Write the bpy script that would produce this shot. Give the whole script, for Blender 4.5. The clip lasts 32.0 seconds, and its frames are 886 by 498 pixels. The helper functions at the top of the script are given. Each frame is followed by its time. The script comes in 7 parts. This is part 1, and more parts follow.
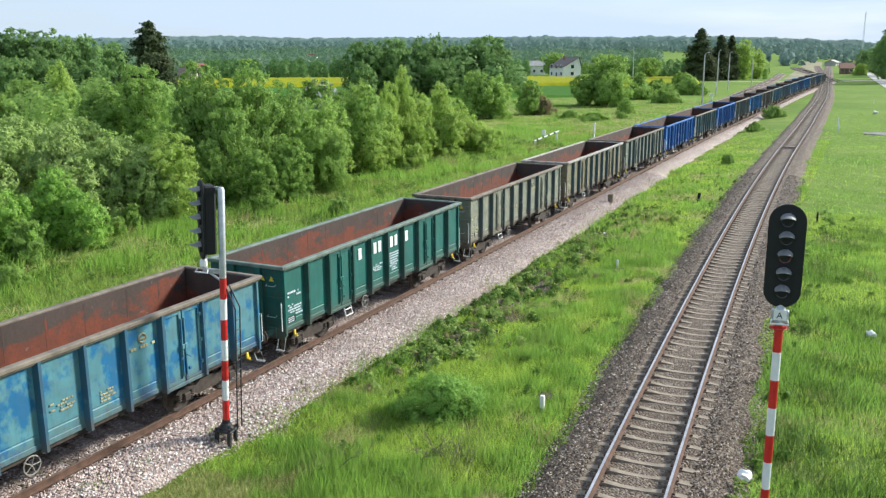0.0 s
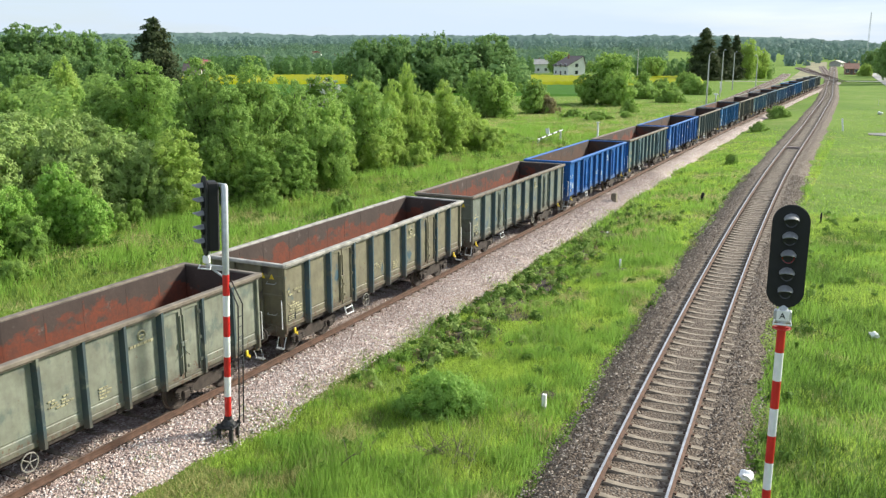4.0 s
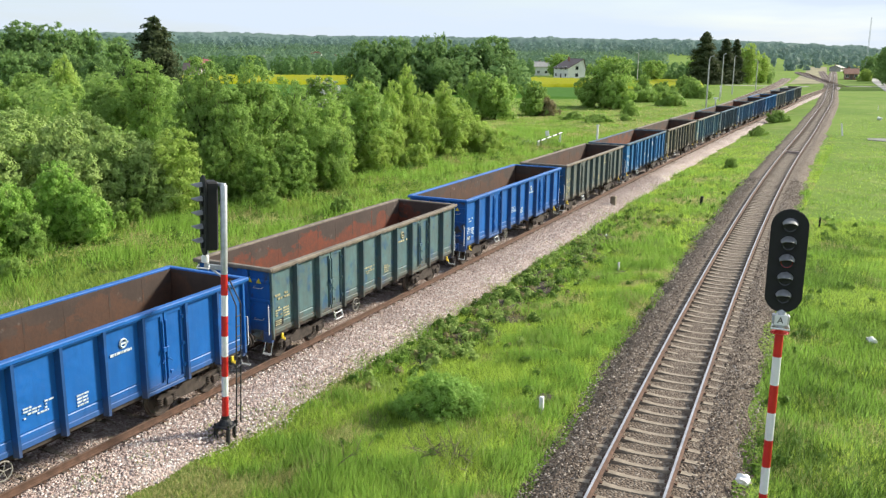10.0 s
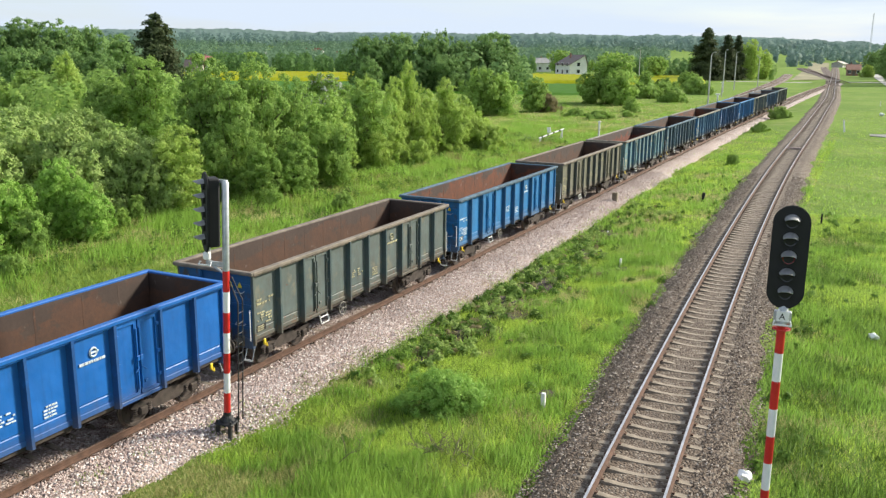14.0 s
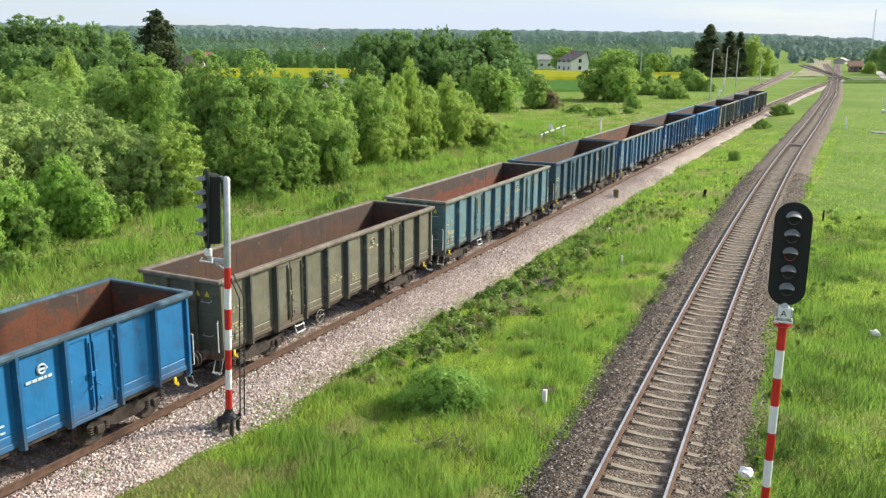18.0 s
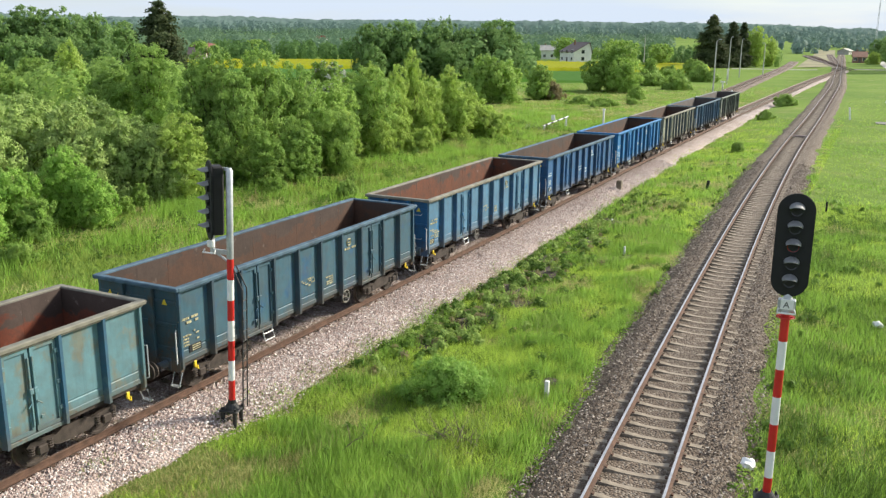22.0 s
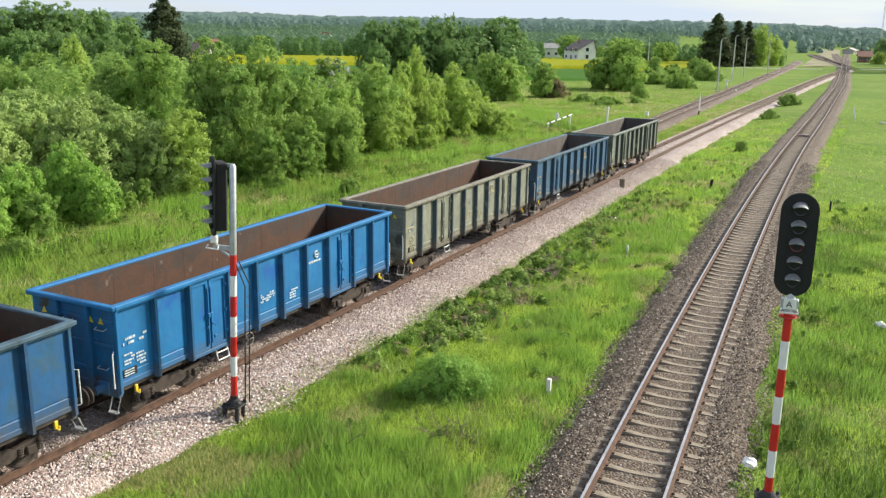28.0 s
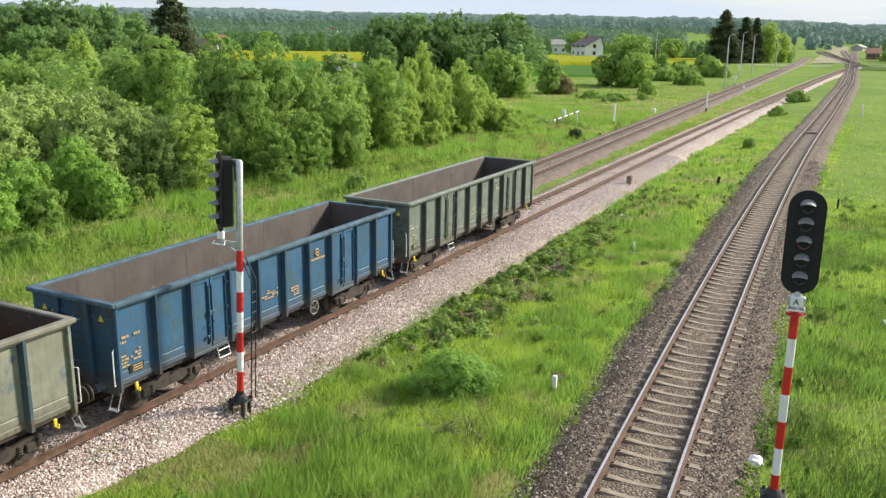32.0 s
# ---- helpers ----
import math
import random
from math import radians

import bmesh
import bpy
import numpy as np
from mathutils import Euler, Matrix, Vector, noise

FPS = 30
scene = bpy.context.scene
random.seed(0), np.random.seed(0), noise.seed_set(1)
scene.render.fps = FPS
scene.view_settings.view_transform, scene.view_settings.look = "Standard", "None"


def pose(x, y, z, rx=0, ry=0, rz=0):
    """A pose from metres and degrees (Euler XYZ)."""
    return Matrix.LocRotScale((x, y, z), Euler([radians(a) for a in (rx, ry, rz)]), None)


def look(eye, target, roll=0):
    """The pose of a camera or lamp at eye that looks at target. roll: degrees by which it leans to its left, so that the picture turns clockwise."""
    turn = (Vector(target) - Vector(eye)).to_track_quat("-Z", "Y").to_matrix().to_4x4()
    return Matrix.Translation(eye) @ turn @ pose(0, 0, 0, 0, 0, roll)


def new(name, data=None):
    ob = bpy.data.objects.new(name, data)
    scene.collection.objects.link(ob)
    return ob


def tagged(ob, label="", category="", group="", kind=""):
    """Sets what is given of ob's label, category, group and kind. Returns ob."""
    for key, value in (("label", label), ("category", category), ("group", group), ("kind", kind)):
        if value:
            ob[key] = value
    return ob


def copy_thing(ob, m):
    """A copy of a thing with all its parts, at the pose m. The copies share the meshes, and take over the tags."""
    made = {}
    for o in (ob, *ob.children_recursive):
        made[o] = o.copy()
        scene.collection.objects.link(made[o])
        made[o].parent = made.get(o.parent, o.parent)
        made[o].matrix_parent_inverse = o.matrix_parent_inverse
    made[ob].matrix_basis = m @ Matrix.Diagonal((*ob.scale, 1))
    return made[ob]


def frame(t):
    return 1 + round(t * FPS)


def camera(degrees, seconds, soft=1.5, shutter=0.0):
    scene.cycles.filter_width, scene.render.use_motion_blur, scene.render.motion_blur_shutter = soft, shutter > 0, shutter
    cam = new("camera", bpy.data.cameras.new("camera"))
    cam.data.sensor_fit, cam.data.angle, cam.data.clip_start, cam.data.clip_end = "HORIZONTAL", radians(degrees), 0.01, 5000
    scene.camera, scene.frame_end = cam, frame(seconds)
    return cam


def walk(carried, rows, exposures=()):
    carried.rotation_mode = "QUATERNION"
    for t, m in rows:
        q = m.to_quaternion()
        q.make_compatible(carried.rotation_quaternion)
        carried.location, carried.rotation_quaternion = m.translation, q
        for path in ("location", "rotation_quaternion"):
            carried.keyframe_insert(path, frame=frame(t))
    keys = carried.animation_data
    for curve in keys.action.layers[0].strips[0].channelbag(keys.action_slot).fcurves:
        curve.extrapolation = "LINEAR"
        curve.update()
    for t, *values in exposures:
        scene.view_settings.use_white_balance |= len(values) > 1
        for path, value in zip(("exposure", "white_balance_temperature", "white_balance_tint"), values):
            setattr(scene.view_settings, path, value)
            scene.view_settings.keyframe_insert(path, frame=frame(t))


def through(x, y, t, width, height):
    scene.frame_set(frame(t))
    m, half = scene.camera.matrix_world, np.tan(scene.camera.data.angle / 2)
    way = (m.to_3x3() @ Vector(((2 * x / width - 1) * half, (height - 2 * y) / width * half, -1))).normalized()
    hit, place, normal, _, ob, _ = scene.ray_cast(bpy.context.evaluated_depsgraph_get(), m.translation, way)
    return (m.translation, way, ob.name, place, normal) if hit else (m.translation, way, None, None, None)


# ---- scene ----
cam = camera(54.43, 32.0, soft=1.35)
EYE = 8.91


def aim(yaw, pitch, roll):
    return pose(0, 0, EYE, 0, 0, yaw) @ pose(0, 0, 0, 90 + pitch, 0, 0) @ pose(0, 0, 0, 0, 0, roll)


walk(cam, [(t, aim(a, b, c)) for t, a, b, c in (
    (0, 25.84, -12.80, -0.21), (0.5, 25.90, -12.82, -0.17), (1, 25.95, -12.84, -0.10), (1.5, 25.98, -12.89, -0.05),
    (2, 26.02, -12.90, -0.03), (2.5, 26.04, -12.90, 0.04), (3, 26.06, -12.91, 0.07), (3.5, 26.05, -12.93, 0.11),
    (5.5, 25.94, -12.91, 0.29), (6, 25.94, -12.94, 0.45), (6.5, 25.95, -12.95, 0.48), (7, 25.95, -12.96, 0.56),
    (7.5, 25.94, -12.96, 0.62), (8, 25.94, -12.95, 0.64), (8.5, 25.94, -12.93, 0.66), (9, 25.95, -12.89, 0.67),
    (9.5, 25.97, -12.86, 0.69), (10, 25.95, -12.83, 0.65), (10.5, 25.94, -12.84, 0.63), (11, 25.93, -12.85, 0.66),
    (11.5, 25.94, -12.85, 0.68), (12, 25.96, -12.86, 0.69), (12.5, 25.97, -12.89, 0.67), (13, 25.97, -12.96, 0.59),
    (13.5, 26.02, -13.03, 0.56), (14, 26.06, -13.06, 0.58), (14.5, 26.07, -13.09, 0.63), (16.5, 26.11, -13.13, 0.68),
    (17, 26.11, -13.16, 0.65), (17.5, 26.12, -13.22, 0.66), (18, 26.15, -13.28, 0.57), (18.5, 26.16, -13.36, 0.53),
    (19, 26.20, -13.53, 0.46), (19.5, 26.26, -13.67, 0.41), (20, 26.29, -13.75, 0.39), (20.5, 26.33, -13.89, 0.39),
    (21, 26.34, -13.92, 0.40), (21.5, 26.33, -13.89, 0.47), (22, 26.32, -13.86, 0.54), (22.5, 26.32, -13.91, 0.57),
    (23, 26.32, -13.94, 0.64), (23.5, 26.32, -13.95, 0.68), (24, 26.33, -13.95, 0.69), (24.5, 26.32, -13.93, 0.64),
    (25, 26.34, -14.00, 0.70), (25.5, 26.35, -14.01, 0.71), (27.5, 26.48, -14.06, 0.86), (28, 26.51, -14.04, 0.86),
    (28.5, 26.56, -14.03, 0.88), (29, 26.61, -14.07, 0.90), (29.5, 26.66, -14.12, 0.91), (30, 26.71, -14.13, 0.91),
    (30.5, 26.76, -14.15, 0.92), (31, 26.82, -14.20, 0.93), (31.5, 26.88, -14.25, 0.95), (32, 26.93, -14.29, 0.95),
)], exposures=[(0, 0.42, 5950, 8), (3, 0.48, 6200, 8), (8, 0.50, 6450, 10), (24, 0.42, 6500, 10), (32, 0.42, 6550, 10)])

# ---- light ----
SUN_AZ, SUN_EL = radians(40), radians(29)  # from the rails' direction towards the right, and above the ground
sun_way = Vector((math.sin(SUN_AZ) * math.cos(SUN_EL), math.cos(SUN_AZ) * math.cos(SUN_EL), math.sin(SUN_EL)))
sun = new("sun", bpy.data.lights.new("sun", "SUN"))
sun.data.energy, sun.data.angle, sun.data.color = 5.9, radians(8.0), (1.0, 0.93, 0.78)
sun.matrix_world = look(sun_way * 200, (0, 0, 0))


def make_world():
    w = bpy.data.worlds.new("sky")
    w.use_nodes = True
    scene.world = w
    nt = w.node_tree
    nt.nodes.clear()
    out = nt.nodes.new("ShaderNodeOutputWorld")
    bg = nt.nodes.new("ShaderNodeBackground")
    sky = nt.nodes.new("ShaderNodeTexSky")
    sky.sky_type, sky.sun_disc = "NISHITA", False
    sky.sun_elevation, sky.sun_rotation = SUN_EL, SUN_AZ
    sky.air_density, sky.dust_density, sky.ozone_density = 1.0, 0.6, 1.5
    co = nt.nodes.new("ShaderNodeTexCoord")
    mp = nt.nodes.new("ShaderNodeMapping")
    mp.inputs["Scale"].default_value = (1.0, 1.0, 7.0)
    nz = nt.nodes.new("ShaderNodeTexNoise")
    nz.inputs["Scale"].default_value, nz.inputs["Detail"].default_value = 3.2, 7
    rp = nt.nodes.new("ShaderNodeValToRGB")
    rp.color_ramp.elements[0].position, rp.color_ramp.elements[1].position = 0.0, 0.56
    mx = nt.nodes.new("ShaderNodeMix")
    mx.data_type = "RGBA"
    sp = nt.nodes.new("ShaderNodeSeparateXYZ")
    deck = nt.nodes.new("ShaderNodeValToRGB")  # haze low down, a lit cloud deck above
    deck.color_ramp.elements[0].color, deck.color_ramp.elements[1].color = (0.515, 0.59, 0.69, 1), (0.49, 0.56, 0.66, 1)
    deck.color_ramp.elements[0].position, deck.color_ramp.elements[1].position = 0.05, 0.6
    gain = nt.nodes.new("ShaderNodeVectorMath")
    gain.operation = "SCALE"
    gain.inputs["Scale"].default_value = 9.4
    nt.links.new(co.outputs["Generated"], sp.inputs[0])
    nt.links.new(sp.outputs[2], deck.inputs[0])
    nt.links.new(deck.outputs[0], gain.inputs[0])
    nt.links.new(gain.outputs[0], mx.inputs["B"])
    ln = nt.links.new
    ln(co.outputs["Generated"], mp.inputs["Vector"])
    ln(mp.outputs[0], nz.inputs["Vector"])
    ln(nz.outputs["Fac"], rp.inputs[0])
    ln(rp.outputs[0], mx.inputs["Factor"])
    ln(sky.outputs[0], mx.inputs["A"])
    ln(mx.outputs["Result"], bg.inputs["Color"])
    bg.inputs["Strength"].default_value = 0.11
    ln(bg.outputs[0], out.inputs[0])


make_world()


# ---- materials ----
class Nodes:
    """Short notation for a node material."""

    def __init__(self, name):
        self.m = bpy.data.materials.new(name)
        self.m.use_nodes = True
        self.t = self.m.node_tree
        self.b = self.t.nodes["Principled BSDF"]
        self.out = self.t.nodes["Material Output"]
        self.c = None

    def n(self, kind, **values):
        node = self.t.nodes.new("ShaderNode" + kind)
        for k, v in values.items():
            node.inputs[k].default_value = v
        return node

    def ln(self, a, b):
        self.t.links.new(a, b)

    def coord(self, kind="Object"):
        if kind == "World":
            return self.n("NewGeometry").outputs["Position"]
        return self.n("TexCoord").outputs[kind]

    def noise(self, scale, detail=4, rough=0.55, vec=None, stretch=None):
        vec = vec or self.c
        if stretch:
            mp = self.n("Mapping", Scale=stretch)
            self.ln(vec, mp.inputs["Vector"])
            vec = mp.outputs[0]
        nz = self.n("TexNoise", Scale=scale, Detail=detail, Roughness=rough)
        self.ln(vec, nz.inputs["Vector"])
        return nz.outputs["Fac"]

    def ramp(self, fac, lo, hi, a=(0, 0, 0, 1), b=(1, 1, 1, 1)):
        r = self.n("ValToRGB")
        e = r.color_ramp.elements
        e[0].position, e[1].position, e[0].color, e[1].color = lo, hi, a, b
        self.ln(fac, r.inputs[0])
        return r.outputs[0]

    def mix(self, fac, a, b):
        x = self.n("Mix")
        x.data_type = "RGBA"
        for s, v in (("Factor", fac), ("A", a), ("B", b)):
            sock = [i for i in x.inputs if i.name == s and (i.type == "RGBA" or s == "Factor" and i.type == "VALUE")][0]
            if isinstance(v, tuple):
                sock.default_value = (*v[:3], 1)
            elif isinstance(v, (int, float)):
                sock.default_value = v
            else:
                self.ln(v, sock)
        return [o for o in x.outputs if o.type == "RGBA"][0]

    def math(self, op, a, b=0.0):
        x = self.n("Math")
        x.operation = op
        for i, v in enumerate((a, b)):
            if isinstance(v, (int, float)):
                x.inputs[i].default_value = v
            else:
                self.ln(v, x.inputs[i])
        return x.outputs[0]

    def bump(self, height, strength=0.4, distance=0.02):
        b = self.n("Bump", Strength=strength, Distance=distance)
        self.ln(height, b.inputs["Height"])
        self.ln(b.outputs[0], self.b.inputs["Normal"])

    def set(self, color=None, rough=0.7, metal=0.0):
        for key, v in (("Base Color", color), ("Roughness", rough), ("Metallic", metal)):
            if v is None:
                continue
            if isinstance(v, tuple):
                self.b.inputs[key].default_value = (*v[:3], 1)
            elif isinstance(v, (int, float)):
                self.b.inputs[key].default_value = v
            else:
                self.ln(v, self.b.inputs[key])
        return self.m


def plain(name, color, rough=0.6, metal=0.0, vary=0.25, scale=6.0, bump=0.1):
    """A painted or bare surface with soft stains and fine grain."""
    k = Nodes(name)
    k.c = k.coord()
    dark = tuple(v * (1 - vary) for v in color)
    light = tuple(min(1, v * (1 + vary * 0.6)) for v in color)
    col = k.mix(k.ramp(k.noise(scale, 5), 0.3, 0.7), dark, light)
    k.bump(k.noise(scale * 14, 3), bump, 0.01)
    return k.set(col, rough, metal)


def wagon_paint(name, base, faded, patch, amount, rust=0.25, gloss=0.45):
    """Old wagon paint: faded and patched areas, streaks running down, rust at chips and along the foot."""
    k = Nodes(name)
    k.c = k.coord()
    sep = k.n("SeparateXYZ")
    k.ln(k.c, sep.inputs[0])
    info = k.n("ObjectInfo").outputs["Random"]
    off = k.n("CombineXYZ")
    k.ln(k.math("MULTIPLY", info, 37.0), off.inputs[0])
    add = k.n("VectorMath")
    k.ln(k.c, add.inputs[0])
    k.ln(off.outputs[0], add.inputs[1])
    k.c = add.outputs[0]
    big = k.noise(1.1, 4)
    col = k.mix(k.ramp(big, 0.35, 0.7), base, faded)
    pat = k.noise(1.7, 6, 0.62, stretch=(1, 1, 0.8))
    col = k.mix(k.ramp(pat, 0.60 - amount * 0.25, 0.70 - amount * 0.25), col, patch)
    streak = k.noise(9.0, 3, 0.5, stretch=(1, 1, 0.07))
    col = k.mix(k.math("MULTIPLY", k.ramp(streak, 0.5, 0.78), 0.3), col, tuple(v * 0.45 for v in base))
    chip = k.noise(7.0, 7, 0.68)
    foot = k.math("MULTIPLY", k.math("SUBTRACT", 1.55, k.math("MINIMUM", sep.outputs[2], 1.55)), rust * 0.75)
    col = k.mix(k.ramp(k.math("ADD", chip, foot), 0.72 - rust * 0.22, 0.76 - rust * 0.18), col, (0.13, 0.055, 0.03))
    dirt = k.noise(3.0, 5, 0.6)
    col = k.mix(k.math("MULTIPLY", k.ramp(dirt, 0.35, 0.75), 0.03 + rust * 1.4), col, (0.075, 0.062, 0.05))
    grime = k.math("ADD", k.math("MULTIPLY", k.math("SUBTRACT", 1.42, sep.outputs[2]), 1.6), k.math("SUBTRACT", k.noise(2.4, 6, 0.65), 0.5))
    col = k.mix(k.math("MULTIPLY", k.ramp(grime, 0.0, 0.55), 0.35 + rust), col, (0.085, 0.068, 0.05))
    dents = k.math("ADD", k.noise(1.5, 2), k.math("MULTIPLY", k.noise(4.0, 3), 0.35))
    k.bump(dents, 0.4, 0.05)
    return k.set(col, k.math("ADD", k.math("MULTIPLY", chip, 0.35), gloss - 0.1))


def rust_mat(name, base, red, amount):
    """The worn inside of an open wagon: scoured steel, dust, red rust in sheets."""
    k = Nodes(name)
    k.c = k.coord()
    info = k.n("ObjectInfo").outputs["Random"]
    off = k.n("CombineXYZ")
    k.ln(k.math("MULTIPLY", info, 53.0), off.inputs[1])
    add = k.n("VectorMath")
    k.ln(k.c, add.inputs[0])
    k.ln(off.outputs[0], add.inputs[1])
    k.c = add.outputs[0]
    sep = k.n("SeparateXYZ")
    k.ln(k.coord(), sep.inputs[0])
    high = k.math("MULTIPLY", k.math("SUBTRACT", sep.outputs[2], 1.22), 0.52)  # 0 at the floor, 1 at the rim
    col = k.mix(k.ramp(k.noise(0.9, 5), 0.3, 0.7), tuple(v * 0.74 for v in base), tuple(v * 1.2 for v in base))
    sheet = k.mix(k.ramp(k.noise(2.2, 6, 0.65), 0.38, 0.62), tuple(v * 0.55 + b * 0.3 for v, b in zip(red, base)), red)
    level = k.math("ADD", high, k.math("MULTIPLY", k.math("SUBTRACT", k.noise(0.9, 7, 0.66, stretch=(1, 0.8, 1.3)), 0.5), 1.7))
    col = k.mix(k.ramp(level, 0.1 + amount, 0.2 + amount, (1, 1, 1, 1), (0, 0, 0, 1)), col, sheet)
    col = k.mix(k.math("MULTIPLY", k.ramp(k.noise(2.6, 6, 0.6), 0.64, 0.72), 0.35), col, (0.30, 0.26, 0.24))
    col = k.mix(k.math("MULTIPLY", k.ramp(k.noise(14, 4), 0.4, 0.7), 0.35), col, tuple(v * 0.6 for v in base))
    streak = k.noise(5.0, 3, 0.5, stretch=(1, 1, 0.1))
    col = k.mix(k.math("MULTIPLY", k.ramp(streak, 0.5, 0.8), 0.2), col, tuple(v * 0.5 for v in base))
    k.bump(k.noise(6, 5), 0.4, 0.02)
    return k.set(col, 0.85)


def leaf_mat(name, a, b, c, through=0.42, patch=0.5):
    """Leaves: each its own shade between three greens, each tree a little lighter or darker, light coming through them."""
    k = Nodes(name)
    k.c = k.coord("World")
    isl = k.n("NewGeometry").outputs["Random Per Island"]
    col = k.mix(k.ramp(isl, 0.0, 0.7), a, b)
    col = k.mix(k.math("MULTIPLY", k.ramp(k.noise(patch, 3), 0.42, 0.62), 0.55), col, c)
    own = k.n("ObjectInfo").outputs["Random"]
    col = k.mix(k.math("MULTIPLY", own, 0.4), col, tuple(v * 0.7 for v in a))
    k.set(col, 0.6)
    k.b.inputs["Specular IOR Level"].default_value = 0.1
    tr = k.n("BsdfTranslucent")
    k.ln(col, tr.inputs["Color"])
    ms = k.n("MixShader")
    ms.inputs[0].default_value = through
    k.ln(k.b.outputs[0], ms.inputs[1])
    k.ln(tr.outputs[0], ms.inputs[2])
    k.ln(ms.outputs[0], k.out.inputs[0])
    return k.m


def grass_mat(name, a, b, c):
    """Blades of grass: lighter and duller patches, each blade a little lighter or darker."""
    k = Nodes(name)
    k.c = k.coord("World")
    isl = k.n("NewGeometry").outputs["Random Per Island"]
    col = k.mix(k.ramp(k.noise(0.22, 4, 0.6), 0.35, 0.65), a, b)
    col = k.mix(k.math("MULTIPLY", k.ramp(k.noise(0.9, 4, 0.6), 0.45, 0.65), 0.5), col, c)
    col = k.mix(k.math("MULTIPLY", isl, 0.35), col, tuple(v * 1.35 for v in b))
    k.set(col, 0.6)
    k.b.inputs["Specular IOR Level"].default_value = 0.15
    tr = k.n("BsdfTranslucent")
    k.ln(col, tr.inputs["Color"])
    ms = k.n("MixShader")
    ms.inputs[0].default_value = 0.5
    k.ln(k.b.outputs[0], ms.inputs[1])
    k.ln(tr.outputs[0], ms.inputs[2])
    k.ln(ms.outputs[0], k.out.inputs[0])
    return k.m


def ground_mat():
    """Meadow: lush and thin grass, dry straw, bare earth, in patches of several sizes."""
    k = Nodes("meadow")
    k.c = k.coord("World")
    col = k.mix(k.ramp(k.noise(0.05, 4), 0.35, 0.65), (0.117, 0.194, 0.032), (0.171, 0.252, 0.045))
    col = k.mix(k.math("MULTIPLY", k.ramp(k.noise(0.5, 5), 0.48, 0.72), 0.5), col, (0.115, 0.19, 0.034))
    col = k.mix(k.math("MULTIPLY", k.ramp(k.noise(0.23, 5, 0.6), 0.55, 0.70), 0.6), col, (0.27, 0.27, 0.105))
    col = k.mix(k.math("MULTIPLY", k.ramp(k.noise(0.37, 6, 0.62), 0.64, 0.72), 0.6), col, (0.22, 0.165, 0.10))
    col = k.mix(k.math("MULTIPLY", k.ramp(k.noise(4.5, 4, 0.6), 0.4, 0.7), 0.3), col, (0.09, 0.16, 0.03))
    k.bump(k.noise(5.0, 6, 0.65), 0.9, 0.12)
    k.b.inputs["Specular IOR Level"].default_value = 0.08
    return k.set(col, 0.85)


def gravel_mat(name, a, b, c, scale=16.0):
    """Railway ballast: separate broken stones, each its own shade."""
    k = Nodes(name)
    k.c = k.coord("World")
    vo = k.n("TexVoronoi", Scale=scale)
    k.ln(k.c, vo.inputs["Vector"])
    hs = k.n("SeparateColor")
    k.ln(vo.outputs["Color"], hs.inputs[0])
    col = k.mix(hs.outputs[0], a, b)
    col = k.mix(k.ramp(hs.outputs[1], 0.7, 0.9), col, c)
    col = k.mix(k.math("MULTIPLY", k.ramp(k.noise(0.4, 4), 0.4, 0.7), 0.4), col, tuple(v * 0.6 for v in a))
    k.bump(k.math("SUBTRACT", 1.0, vo.outputs["Distance"]), 1.0, 0.05)
    return k.set(col, 0.9)


def stone_mat(name, a, b, c):
    k = Nodes(name)
    k.c = k.coord("World")
    isl = k.n("NewGeometry").outputs["Random Per Island"]
    col = k.mix(isl, a, b)
    col = k.mix(k.ramp(k.math("FRACT", k.math("MULTIPLY", isl, 7.31)), 0.75, 0.85), col, c)
    return k.set(col, 0.85)


M = {}
M["ground"] = ground_mat()
M["ballast_grey"] = gravel_mat("grey_ballast", (0.08, 0.056, 0.039), (0.15, 0.11, 0.081), (0.235, 0.195, 0.155))
M["ballast_pink"] = gravel_mat("pale_ballast", (0.29, 0.215, 0.19), (0.48, 0.385, 0.35), (0.62, 0.56, 0.53))
M["ballast_brown"] = gravel_mat("brown_ballast", (0.10, 0.07, 0.056), (0.19, 0.14, 0.115), (0.27, 0.22, 0.19))
M["stone_grey"] = stone_mat("grey_stone", (0.06, 0.042, 0.03), (0.19, 0.145, 0.11), (0.42, 0.36, 0.30))
M["stone_pink"] = stone_mat("pale_stone", (0.32, 0.235, 0.21), (0.56, 0.45, 0.41), (0.77, 0.71, 0.67))
M["stone_dusty"] = stone_mat("dusty_stone", (0.23, 0.17, 0.14), (0.43, 0.34, 0.30), (0.60, 0.53, 0.49))
M["concrete"] = plain("sleeper_concrete", (0.26, 0.215, 0.165), 0.9, 0, 0.45, 3.0, 0.3)
M["rail_side"] = plain("rusty_rail", (0.12, 0.068, 0.047), 0.85, 0.2, 0.4, 5.0, 0.3)
M["rail_top"] = plain("worn_rail_head", (0.62, 0.60, 0.60), 0.36, 0.8, 0.25, 3.0, 0.05)
M["rail_top_dull"] = plain("dull_rail_head", (0.22, 0.15, 0.12), 0.55, 0.4, 0.3, 3.0, 0.1)
M["black"] = plain("black_enamel", (0.008, 0.0085, 0.01), 0.75, 0, 0.3, 4.0, 0.05)
M["black_iron"] = plain("black_iron", (0.03, 0.03, 0.032), 0.6, 0.2, 0.4, 6.0, 0.2)
M["red"] = plain("signal_red", (0.55, 0.02, 0.018), 0.42, 0, 0.2, 3.0, 0.05)
